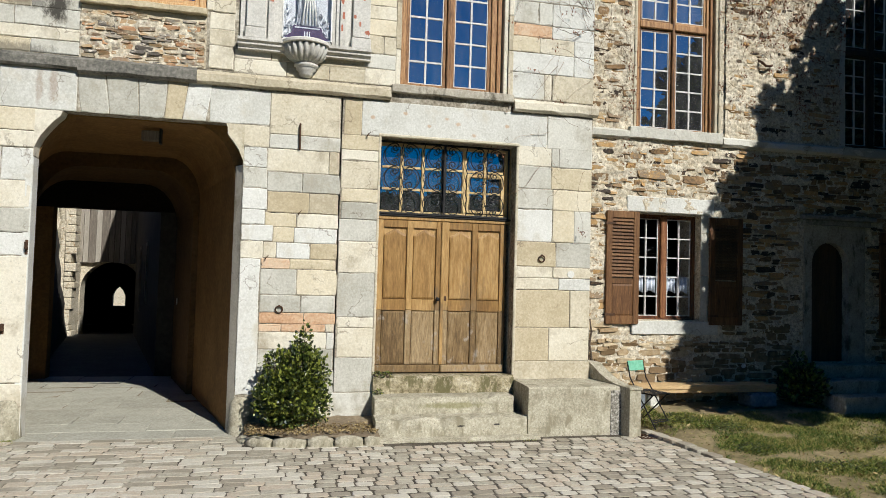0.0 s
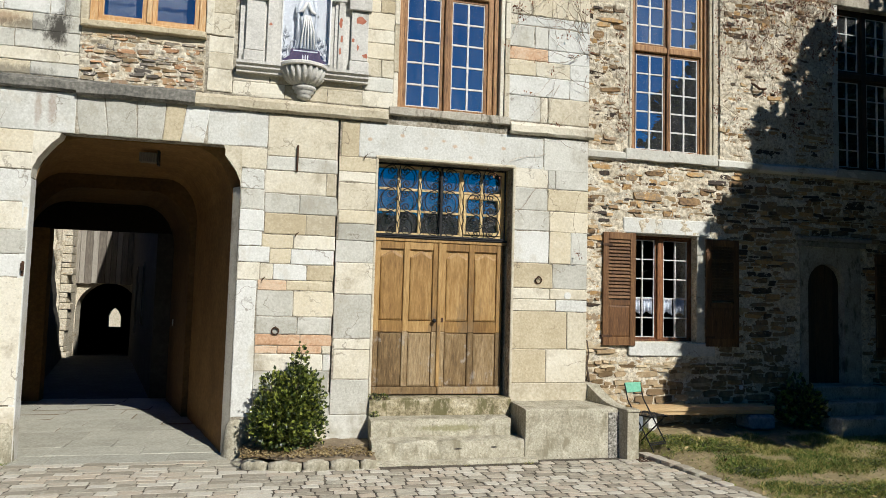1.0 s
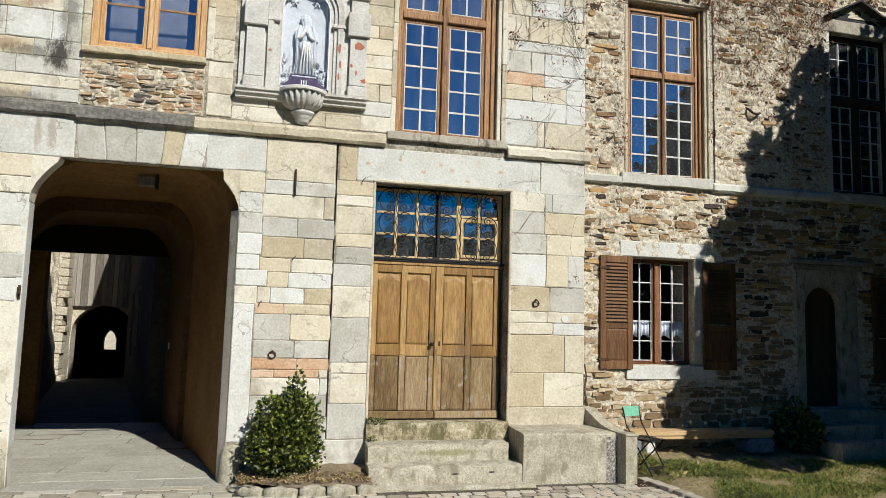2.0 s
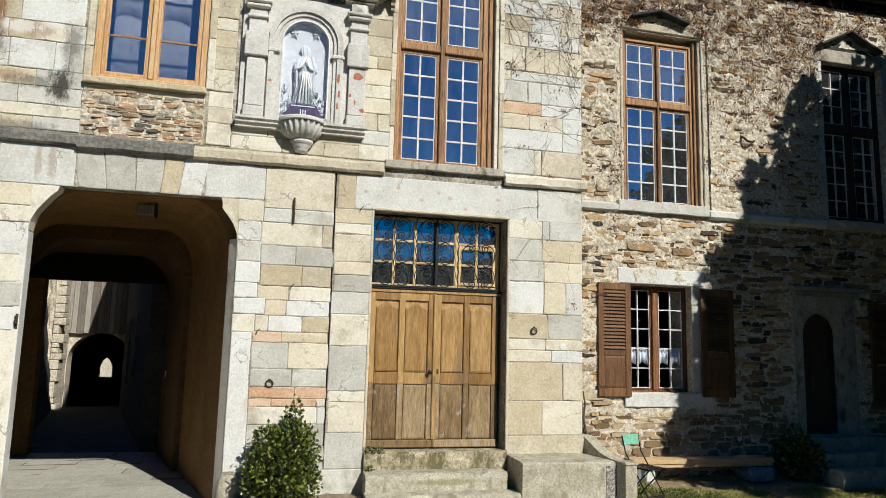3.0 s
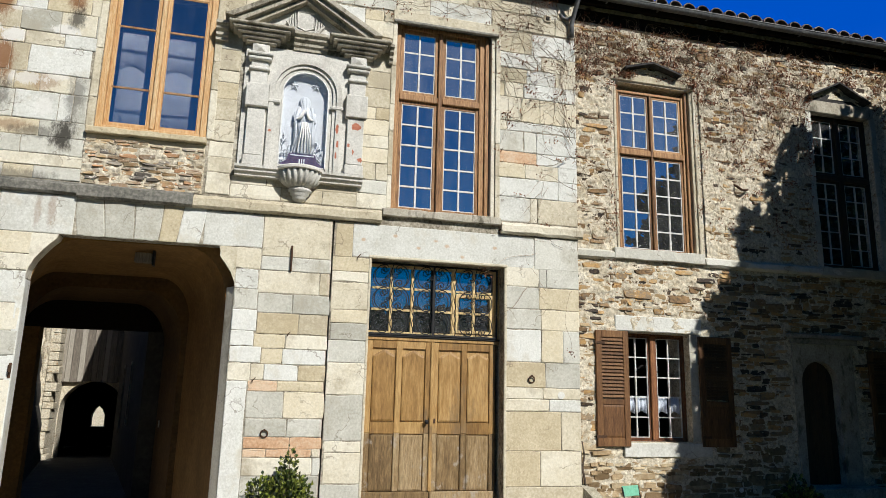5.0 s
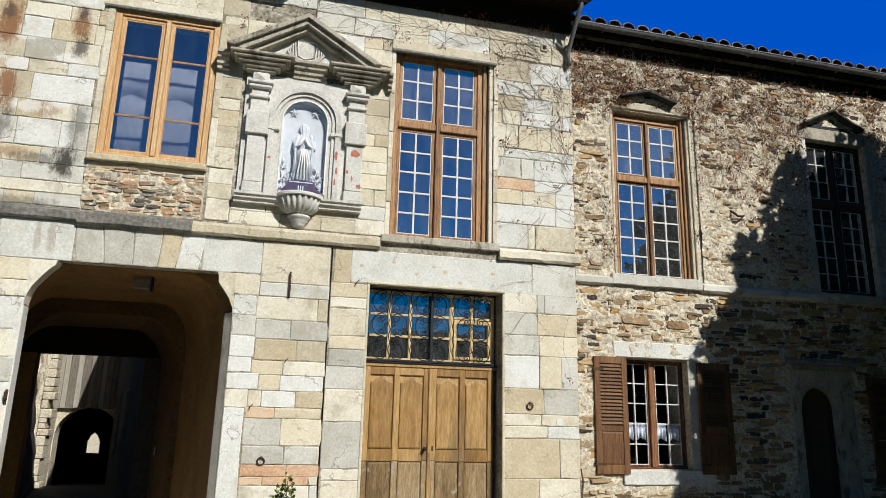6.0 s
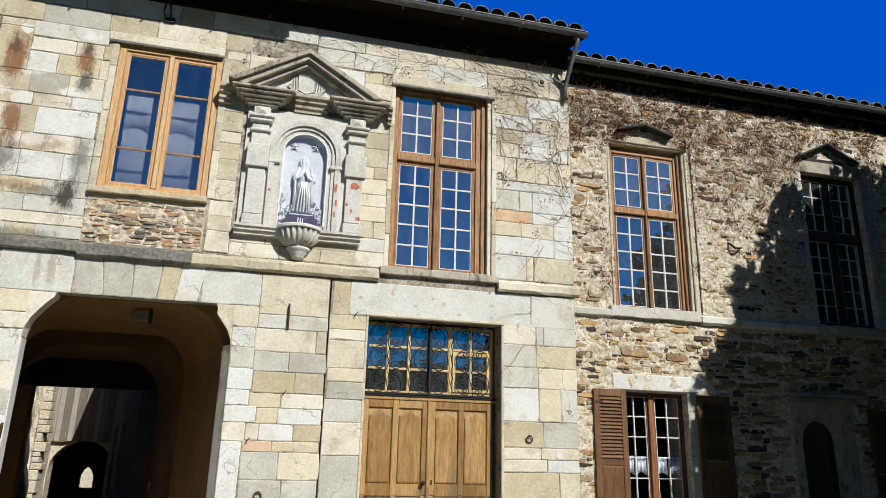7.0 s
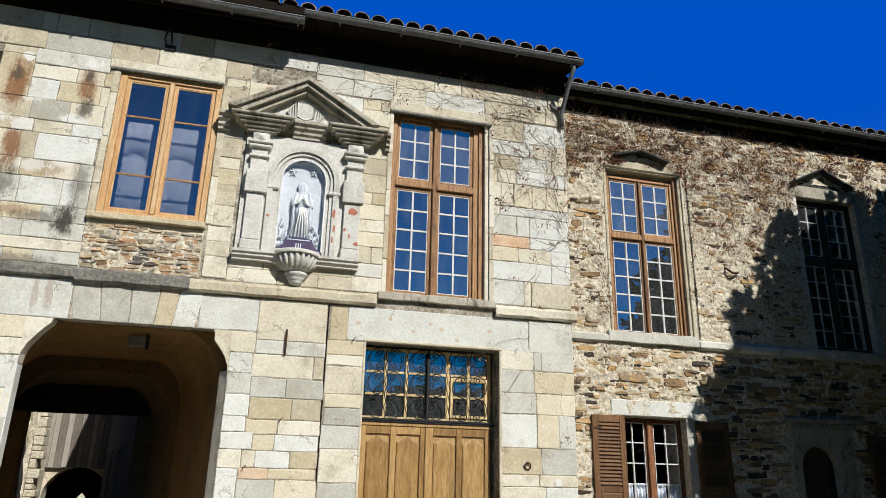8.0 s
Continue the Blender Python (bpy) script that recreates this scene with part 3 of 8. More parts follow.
SD = (6.85, 7.74, 0.08, 2.02)


def ground_height(x, y):
    """Nearly level court; the lawn rises to the rubble wing, the lane falls behind the gateway."""
    z = GROUND
    if y > 1:
        z -= min(3.2, 0.017 * (y - 1) + max(0, y - 16) * 0.045)
    s = min(1, max(0, (x - 3.45) / 0.3)) * min(1, max(0, (y + 2.2) / 2.4))
    return z + 0.25 * s * (1 if y < 3 else 0)


def build_ground():
    xs = sorted({*[i * 0.5 for i in range(-20, 30)], -400, -200, -100, -60, -30, -18, 18, 30, 60, 100, 200, 400})
    ys = sorted({*[i * 0.5 for i in range(-20, 10)], -400, -200, -100, -60, -30, -18, 7, 10, 13, 16, 20, 25, 30, 35, 40, 45, 50, 60, 100, 200, 400})
    verts = [(x, y, ground_height(x, y) - 0.03 if y < 2 else ground_height(x, y)) for y in ys for x in xs]
    n = len(xs)
    faces = [(j * n + i, j * n + i + 1, (j + 1) * n + i + 1, (j + 1) * n + i) for j in range(len(ys) - 1) for i in range(n - 1)]
    ob = raw("ground", verts, faces, "earth")
    ob.data.materials.append(M["turf"])
    ob.data.materials.append(M["lawnsoil"])
    ob.data.materials.append(M["flagdark"])
    for p in ob.data.polygons:
        if p.center.y < -5.2 or abs(p.center.x) > 12:
            # unseen outer ground, coloured dark to cut the light it bounces back
            p.material_index = 1
        elif p.center.x > 3.5 and p.center.y < 1:
            p.material_index = 2
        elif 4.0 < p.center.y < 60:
            # lane floor coloured dark for the shade behind the gateway
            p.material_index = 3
    return tagged(ob, "trodden earth and lawn court before the building", "ground", kind="structure")


ground = build_ground()

FRONT_HOLES = [DOOR, W1, W2H, NICHE, (-5.6, -4.97, 5.7, 6.52), (-0.527, -0.506, -0.25, 3.50)]
wall_a = link("wall_south", wall_sheet(A_X0, A_X1, -1.2, 7.58, 0.005, 0.18, [ARCH, *FRONT_HOLES]), "joint")
wall_core = link("wall_south_core", wall_sheet(A_X0, A_X1, -1.2, 7.58, 0.181, 0.45, [(-4.75, -1.62, -1.2, 3.3), *FRONT_HOLES]), "mortar")
tagged(wall_core, "rubble core of the facade behind its ashlar", "wall", kind="structure")
tagged(wall_a, "ashlar facade of cream, grey and yellow limestone blocks", "wall", kind="structure")
wall_b = link("wall_wing", wall_sheet(A_X1 - 0.3, 14.0, -1.2, 7.6, BY, BY + 0.6, [W3H, W4, WB, SD]), "mortar")
tagged(wall_b, "rubble slate wall with smeared pale lime mortar", "wall", kind="structure")


def sky_backdrop():
    """Clear sky far behind the roofs, from the north-west round to the east."""
    V, F, n = [], [], 40
    for k in range(n + 1):
        a = radians(-12 + 204 * k / n)
        for e in range(9):
            b = radians(-3 + 9.4 * e)
            V.append((1400 * math.cos(a) * math.cos(b), 1400 * math.sin(a) * math.cos(b), 1400 * math.sin(b)))
    for k in range(n):
        for e in range(8):
            F.append((9 * k + e, 9 * k + e + 1, 9 * k + 10 + e, 9 * k + 9 + e))
    return tagged(raw("backdrop_sky", V, F, "skyglow", smooth=True), "clear deep blue sky behind the roofs", "sky", kind="structure")


sky_backdrop()


def block(x0, x1, z0, z1, proud, mat, parent, rng, name="stone_block", y=0.0, tilt=0.0):
    """One dressed stone with worn, slightly wavering edges and knocked corners. tilt slants its upright joints."""
    c = 0.005
    ta, tb = tilt if isinstance(tilt, tuple) else (tilt, tilt)
    corners = [(x0 - ta, z0), (x1 - tb, z0), (x1 + tb, z1), (x0 + ta, z1)]
    ring, side = [], [(0, 1), (-1, 0), (0, -1), (1, 0)]
    for k in range(4):
        (xa, za), (xb, zb), (nx, nz), (px, pz) = corners[k], corners[(k + 1) % 4], side[k], side[k - 1]
        e = abs(rng.gauss(0, 0.004))
        ring.append((xa + (nx + px) * e, za + (nz + pz) * e, nx + px, nz + pz))
        for u in (0.33, 0.67):
            v = u + rng.uniform(-0.12, 0.12)
            e = rng.gauss(0.0005, 0.0016) + (0.010 if rng.random() < 0.06 else 0.0)
            ring.append((xa + (xb - xa) * v + nx * e, za + (zb - za) * v + nz * e, nx, nz))
    n = len(ring)
    back = [(x + 0.001 * a, y + 0.03, z + 0.001 * b) for x, z, a, b in ring]
    mid = [(x, y - proud + c, z) for x, z, a, b in ring]
    front = [(x + a * (c + abs(rng.gauss(0, 0.004))), y - proud + rng.uniform(-0.0025, 0.0025), z + b * (c + abs(rng.gauss(0, 0.004)))) for x, z, a, b in ring]
    faces = [tuple(range(2 * n, 3 * n))]
    for k in range(n):
        m = (k + 1) % n
        faces += [(k, m, n + m, n + k), (n + k, n + m, 2 * n + m, 2 * n + k)]
    return raw(name, back + mid + front, faces, mat, parent)


CODE = {"c": "cream", "g": "grey", "w": "white", "y": "yellow", "o": "orange", "d": "dark"}
GAP = 0.0022


def courses(parent, rows, seed, y=0.0):
    """Rows of stones: (z0, z1, "x code x code x"), each code naming the stone between two joints."""
    rng = random.Random(seed)
    for z0, z1, line in rows:
        bits = line.split()
        xs, codes = [float(v) for v in bits[0::2]], bits[1::2]
        for xa, xb, code in zip(xs, xs[1:], codes):
            if code != "-":
                block(xa + GAP, xb - GAP, z0 + GAP, z1 - GAP, rng.uniform(0.0, 0.012), CODE[code], parent, rng, y=y)


def random_courses(parent, x0, x1, z0, z1, weights, seed, hmin=0.16, hmax=0.34, wmin=0.25, wmax=0.75, y=0.0):
    rng = random.Random(seed)
    z = z0
    while z < z1 - 0.02:
        h = rng.uniform(hmin, hmax)
        if z1 - z - h < hmin * 0.8:
            h = z1 - z
        x = x0
        while x < x1 - 0.02:
            w = rng.uniform(wmin, wmax)
            if x1 - x - w < wmin * 0.7:
                w = x1 - x
            block(x + GAP, x + w - GAP, z + GAP, z + h - GAP, rng.uniform(0.0, 0.012), CODE[rng.choice(weights)], parent, rng, y=y)
            x += w
        z += h


# lower storey: the jamb of the gateway, the pier, the strip beside the door, the corner pier
courses(wall_a, [
    (2.79, 3.06, "-1.72 c -1.40"), (2.54, 2.79, "-1.70 w -1.42"), (2.28, 2.54, "-1.70 g -1.41"), (2.02, 2.28, "-1.70 w -1.40"),
    (1.83, 2.02, "-1.70 w -1.42"), (1.63, 1.83, "-1.70 w -1.32"), (1.41, 1.63, "-1.70 c -1.43"), (-0.26, 1.41, "-1.70 w -1.45"),
    (2.97, 3.50, "-1.40 c -0.53"), (2.79, 2.97, "-1.40 g -0.521"), (2.50, 2.79, "-1.42 c -0.66 c -0.533"), (2.25, 2.50, "-1.41 g -0.98 g -0.511"),
    (1.99, 2.25, "-1.40 y -0.89 c -0.526"), (1.81, 1.99, "-1.42 y -1.04 c -0.513"), (1.62, 1.81, "-1.32 y -1.06 w -0.53"),
], 11)
courses(wall_a, [
    (1.42, 1.62, "-1.43 c -1.27 w -0.86 y -0.521"), (1.29, 1.42, "-1.45 o -1.10 y -0.533"), (0.97, 1.29, "-1.45 g -1.01 y -0.511"),
    (0.75, 0.97, "-1.45 g -0.95 g -0.526"), (0.61, 0.75, "-1.45 o -0.91 o -0.513"), (0.51, 0.61, "-1.45 o -1.18 o -0.64 c -0.53"),
    (0.30, 0.51, "-1.45 c -1.00 c -0.62 g -0.521"), (0.04, 0.30, "-1.45 g -1.05 g -0.533"), (-0.25, 0.04, "-1.45 c -0.98 g -0.511"), (-0.75, -0.25, "-1.45 g -0.95 c -0.526"),
], 12)
courses(wall_a, [
    (3.03, 3.50, "-0.489 y -0.26"), (2.84, 3.03, "-0.512 y 0.0"), (2.70, 2.84, "-0.507 c 0.0"), (2.34, 2.70, "-0.503 c 0.0"), (2.17, 2.34, "-0.496 y 0.0"),
    (1.95, 2.17, "-0.489 g 0.0"), (1.67, 1.95, "-0.512 g 0.0"), (1.27, 1.67, "-0.507 c 0.0"), (0.71, 1.27, "-0.503 g 0.0"), (0.57, 0.71, "-0.496 c 0.0"),
    (0.20, 0.57, "-0.489 c 0.0"), (-0.24, 0.20, "-0.512 g 0.0"), (-0.75, -0.24, "-0.56 g 0.0"),
], 13)
courses(wall_a, [
    (2.79, 3.09, "1.85 c 2.35 g 2.46 g 2.95"), (2.48, 2.79, "1.85 g 2.35 y 2.95"), (2.20, 2.48, "1.85 g 2.38 y 2.95"), (1.76, 2.20, "1.85 w 2.38 y 2.70 g 2.95"),
    (1.42, 1.76, "1.85 y 2.44 g 2.95"), (1.27, 1.42, "1.85 c 2.40 c 2.95"), (1.11, 1.27, "1.85 c 2.49 w 2.95"), (0.60, 1.11, "1.85 y 2.66 c 2.95"),
    (0.15, 0.60, "1.85 y 2.36 c 2.95"), (-0.12, 0.15, "1.85 c 2.97"), (-0.75, -0.12, "1.85 g 2.97"),
], 14)
# left jamb of the gateway
courses(wall_a, [
    (2.80, 3.06, "-5.4 c -4.55 y -4.02"), (2.60, 2.80, "-5.3 c -4.45 c -4.02"), (2.22, 2.60, "-5.2 g -4.36 w -4.03"), (1.90, 2.22, "-5.4 y -4.42 c -4.03"),
    (1.62, 1.90, "-5.3 c -4.35 g -4.03"), (1.35, 1.62, "-5.4 g -4.5 w -4.03"), (-0.10, 1.35, "-5.2 g -4.38 c -4.03"), (-0.75, -0.10, "-5.4 g -4.5 c -4.03"),
], 15)
# the band of large stones over the openings
courses(wall_a, [(3.06, 3.55, "-5.4 c -4.42 w -3.60"), (3.06, 3.50, "-2.12 w -1.40"), (3.04, 3.50, "-0.26 w 2.28 g 2.95")], 16)
rng = random.Random(17)
edges = ((-3.585, -0.025), (-3.27, -0.03), (-2.93, -0.008), (-2.62, 0.014), (-2.40, 0.03), (-2.125, 0.03))
for (xa, la), (xb, lb), code in zip(edges, edges[1:], "gggyw"):
    block(xa + 0.003, xb - 0.003, 3.06, 3.53, 0.006, CODE[code], wall_a, rng, tilt=(la, lb))
# upper storey
random_courses(wall_a, -5.6, -4.86, 3.72, 5.68, "ccggycyygw", 21, 0.19, 0.32, 0.26, 0.62)
courses(wall_a, [
    (6.52, 6.64, "-4.97 c -4.58"), (5.91, 6.52, "-4.97 y -4.58"), (6.41, 6.64, "-4.58 g -3.67 c -3.55"), (6.20, 6.41, "-4.58 c -4.05 c -3.71 y -3.57"),
    (5.91, 6.20, "-4.58 w -4.235 y -3.89 y -3.73 c -3.57"), (5.61, 5.91, "-4.97 c -4.50 g -4.055 c -3.64 g -3.555"), (5.43, 5.61, "-4.86 y -4.43 c -3.985 w -3.60"),
    (5.06, 5.43, "-4.86 c -4.56 c -4.35 w -3.65"), (4.82, 5.06, "-4.86 y -4.62 c -4.475 y -4.19 c -3.80 g -3.63"),
], 21)
courses(wall_a, [
    (4.46, 4.82, "-4.86 g -4.44 w -3.95 w -3.79 g -3.63"), (4.25, 4.46, "-5.0 y -4.13 g -3.60"), (4.03, 4.25, "-4.86 g -4.30 g -3.61"), (3.88, 4.03, "-4.86 c -3.60"), (3.72, 3.88, "-4.86 g -4.45 y -4.12 g -3.60"),
], 29)
courses(wall_a, [(6.64, 6.93, "-5.4 c -4.50 g -3.70 c -3.10 c -2.20 c -1.85"), (6.93, 7.24, "-5.4 g -4.60 w -4.42 w -4.02 w -2.84 c -2.40 c -1.47 w -0.95"), (7.24, 7.56, "-5.4 g -4.3 c -3.2 g -2.2 c -1.2")], 22)
random_courses(wall_a, -2.16, -1.86, 3.72, 6.62, "cccgyc", 23, 0.14, 0.3, 0.2, 0.5)
random_courses(wall_a, -1.86, -0.22, 3.70, 4.0, "ccyc", 24, 0.14, 0.2, 0.3, 0.7)
random_courses(wall_a, -0.25, 0.16, 3.70, 6.62, "ccccyycg", 25, 0.16, 0.3, 0.2, 0.5)
random_courses(wall_a, -1.2, 2.95, 7.24, 7.56, "ccgc", 27, 0.2, 0.32, 0.4, 1.1)
random_courses(wall_a, -0.95, 2.95, 6.64, 7.24, "cccwgc", 26, 0.2, 0.3, 0.4, 1.1)
courses(wall_a, [
    (6.27, 6.62, "1.72 c 2.25 w 2.95"), (6.03, 6.27, "1.72 w 2.40 c 2.95"), (5.80, 6.03, "1.72 c 2.17 w 2.62 c 2.95"), (5.57, 5.80, "1.72 y 1.83 c 2.12 w 2.95"),
    (5.20, 5.57, "1.72 c 2.08 y 2.37 y 2.95"), (5.05, 5.20, "1.72 c 1.87 w 2.95"), (4.74, 5.05, "1.72 g 2.12 g 2.32 w 2.95"), (4.56, 4.74, "1.72 o 2.32 w 2.95"),
    (4.34, 4.56, "1.72 y 2.14 c 2.65 w 2.95"), (4.06, 4.34, "1.72 w 2.65 w 2.95"), (3.70, 4.06, "1.72 w 2.22 c 2.33 c 2.95"),
], 33)
random_courses(wall_a, -1.86, -0.25, 5.9, 6.62, "ccgw", 28, 0.16, 0.28, 0.3, 0.7)


def moulding(name, outline, x0, x1, mat, label, category="moulding", parent=None):
    bm = profile_x(bmesh.new(), outline, x0, x1)
    cuts = min(60, int((min(x1, 10.0) - max(x0, -6.0)) / 0.14))
    bmesh.ops.subdivide_edges(bm, edges=[e for e in bm.edges if abs(e.verts[0].co.x - e.verts[1].co.x) > 0.1], cuts=max(2, cuts))
    face = max(y for y, z in outline)
    for v in bm.verts:
        if v.co.y < face - 0.01:
            v.co.y += 0.016 * noise.noise((v.co.x * 6, v.co.z * 20, 3.0)) + 0.010 * abs(noise.noise((v.co.x * 17, v.co.z * 30, 8.0)))
            v.co.z += 0.012 * noise.noise((v.co.x * 5, v.co.y * 20, 6.0))
    return tagged(link(name, bm, mat, parent), label, category, kind="structure")


# string courses
moulding("trim_string_course", [(0.0, 3.70), (-0.03, 3.70), (-0.075, 3.66), (-0.075, 3.57), (-0.05, 3.545), (0.0, 3.545)], -9.0, -3.60, "dark", "weathered grey stone string course")
moulding("trim_string_course", [(0.0, 3.70), (-0.03, 3.70), (-0.09, 3.66), (-0.09, 3.54), (-0.06, 3.515), (0.0, 3.515)], -3.597, -2.28, "dark", "weathered grey stone string course")
moulding("trim_string_course", [(0.0, 3.68), (-0.03, 3.68), (-0.075, 3.63), (-0.075, 3.54), (-0.05, 3.515), (0.0, 3.515)], -2.277, 0.10, "cream", "cream stone string course")
moulding("trim_string_course", [(0.0, 3.68), (-0.03, 3.68), (-0.075, 3.63), (-0.075, 3.54), (-0.05, 3.515), (0.0, 3.515)], 1.78, 3.0, "cream", "cream stone string course")
moulding("trim_wing_string", [(BY, 3.50), (BY - 0.05, 3.48), (BY - 0.09, 3.45), (BY - 0.09, 3.37), (BY - 0.05, 3.34), (BY, 3.34)], 2.96, 3.70, "grey", "grey stone string course of the wing")
moulding("trim_wing_string", [(BY, 3.50), (BY - 0.05, 3.48), (BY - 0.09, 3.45), (BY - 0.09, 3.37), (BY - 0.05, 3.34), (BY, 3.34)], 5.25, 14.0, "grey", "grey stone string course of the wing")

# roofs: tiled slopes, boarded eaves, gutters
def roof(name, x0, x1, eave_y, eave_z, ridge_y, ridge_z, label):
    t = thing(name, (0, 0, 0), label, "roof", kind="structure")
    rise = (ridge_z - eave_z) / (ridge_y - eave_y)
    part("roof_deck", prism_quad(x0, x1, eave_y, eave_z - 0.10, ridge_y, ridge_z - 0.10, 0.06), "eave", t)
    rng = random.Random(5)
    verts, faces = [], []
    step, r = 0.255, 0.118
    n = int((x1 - x0) / step)
    for i in range(n):
        x = x0 + step * (i + 0.5)
        for k in range(int(math.hypot(ridge_y - eave_y, ridge_z - eave_z) / 0.36)):
            y = eave_y + 0.0 + k * 0.36 * math.cos(math.atan(rise)) + rng.uniform(-0.012, 0.012)
            z = eave_z + (y - eave_y) * rise
            y2 = y + 0.42
            z2 = eave_z + (y2 - eave_y) * rise + 0.005
            z += 0.05
            base = len(verts)
            for (yy, zz, rr) in ((y, z, r), (y2, z2, r * 0.85)):
                for a in range(7):
                    g = math.pi * a / 6
                    verts.append((x + rr * math.cos(g) + rng.uniform(-0.003, 0.003), yy, zz - 0.03 + rr * 0.9 * math.sin(g)))
                for a in range(7):
                    g = math.pi * a / 6
                    verts.append((x + (rr - 0.016) * math.cos(g), yy, zz - 0.03 + (rr - 0.016) * 0.9 * math.sin(g)))
            for a in range(6):
                faces += [(base + a, base + a + 1, base + 14 + a + 1, base + 14 + a), (base + 7 + a, base + 21 + a, base + 22 + a, base + 8 + a), (base + a, base + 7 + a, base + 8 + a, base + a + 1)]
    ob = raw("tiles", verts, faces, "tile", t, smooth=False)
    ob["kind"] = "stuff"
    part("roof_back", prism_quad(x0, x1, ridge_y, ridge_z - 0.04, 2 * ridge_y - eave_y, eave_z - 0.04, 0.1), "tile", t)
    return t


def prism_quad(x0, x1, ya, za, yb, zb, th):
    bm = bmesh.new()
    return profile_x(bm, [(ya, za), (yb, zb), (yb, zb + th), (ya, za + th)], x0, x1)


roof("roof_main", -9.2, 3.10, -0.45, 7.655, 2.2, 8.47, "low roof of round clay tiles over dark eaves")
roof("roof_wing", 2.9, 14.2, BY - 0.29, 7.57, 4.0, 8.66, "lower wing roof of round clay tiles")


def gutter(name, x0, x1, y, z, label):
    t = thing(name, (0, 0, 0), label, "gutter", kind="structure")
    bm = bmesh.new()
    r = 0.065
    out = [(y + r * math.cos(a), z + r * math.sin(a)) for a in [math.pi + math.pi * k / 10 for k in range(11)]]
    inn = [(y + (r - 0.008) * math.cos(a), z + (r - 0.008) * math.sin(a)) for a in [2 * math.pi - math.pi * k / 10 for k in range(11)]]
    part("trough", profile_x(bm, out + inn, x0, x1), "zinc", t)
    bm = bmesh.new()
    tube(bm, [(x0, y - r, z), (x1, y - r, z)], 0.012)
    part("rolled_edge", bm, "zinc", t)
    x = x0 + 0.5
    while x < x1:
        part("bracket", boxes((x, x + 0.025, y - r - 0.006, y + r + 0.02, z - r - 0.006, z - r + 0.004)), "zinc", t)
        x += 0.9
    return t


gutter("gutter_main", -1.22, 3.06, -0.485, 7.575, "aged zinc gutter under the tiles")
gutter("gutter_low", -9.0, -1.2, -0.53, 7.42, "aged zinc gutter, set a little lower")
gutter("gutter_wing", 3.05, 14.0, BY - 0.335, 7.50, "aged zinc gutter of the wing")
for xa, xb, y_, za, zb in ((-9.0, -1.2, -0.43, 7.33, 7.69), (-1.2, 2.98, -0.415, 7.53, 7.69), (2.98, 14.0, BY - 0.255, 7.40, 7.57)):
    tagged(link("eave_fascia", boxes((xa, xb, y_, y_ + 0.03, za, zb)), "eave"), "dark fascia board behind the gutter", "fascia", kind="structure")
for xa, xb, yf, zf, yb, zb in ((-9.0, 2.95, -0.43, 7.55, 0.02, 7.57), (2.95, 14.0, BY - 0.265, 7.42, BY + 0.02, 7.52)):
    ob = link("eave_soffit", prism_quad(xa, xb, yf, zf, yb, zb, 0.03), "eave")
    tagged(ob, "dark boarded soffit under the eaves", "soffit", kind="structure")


# added dark strip: deepens the eave shade on the wing wall
tagged(link("eave_wall_plate", boxes((2.99, 14.0, BY - 0.05, BY - 0.026, 7.20, 7.41)), "eave"), "near-black strip standing in for shade under the wing's eaves", "wall plate", kind="structure")


# the same painted shade along the top of the main wall
tagged(link("eave_wall_plate", boxes((-9.0, 2.94, -0.045, -0.014, 7.20, 7.545)), "eave"), "near-black strip standing in for shade under the main eaves", "wall plate", kind="structure")


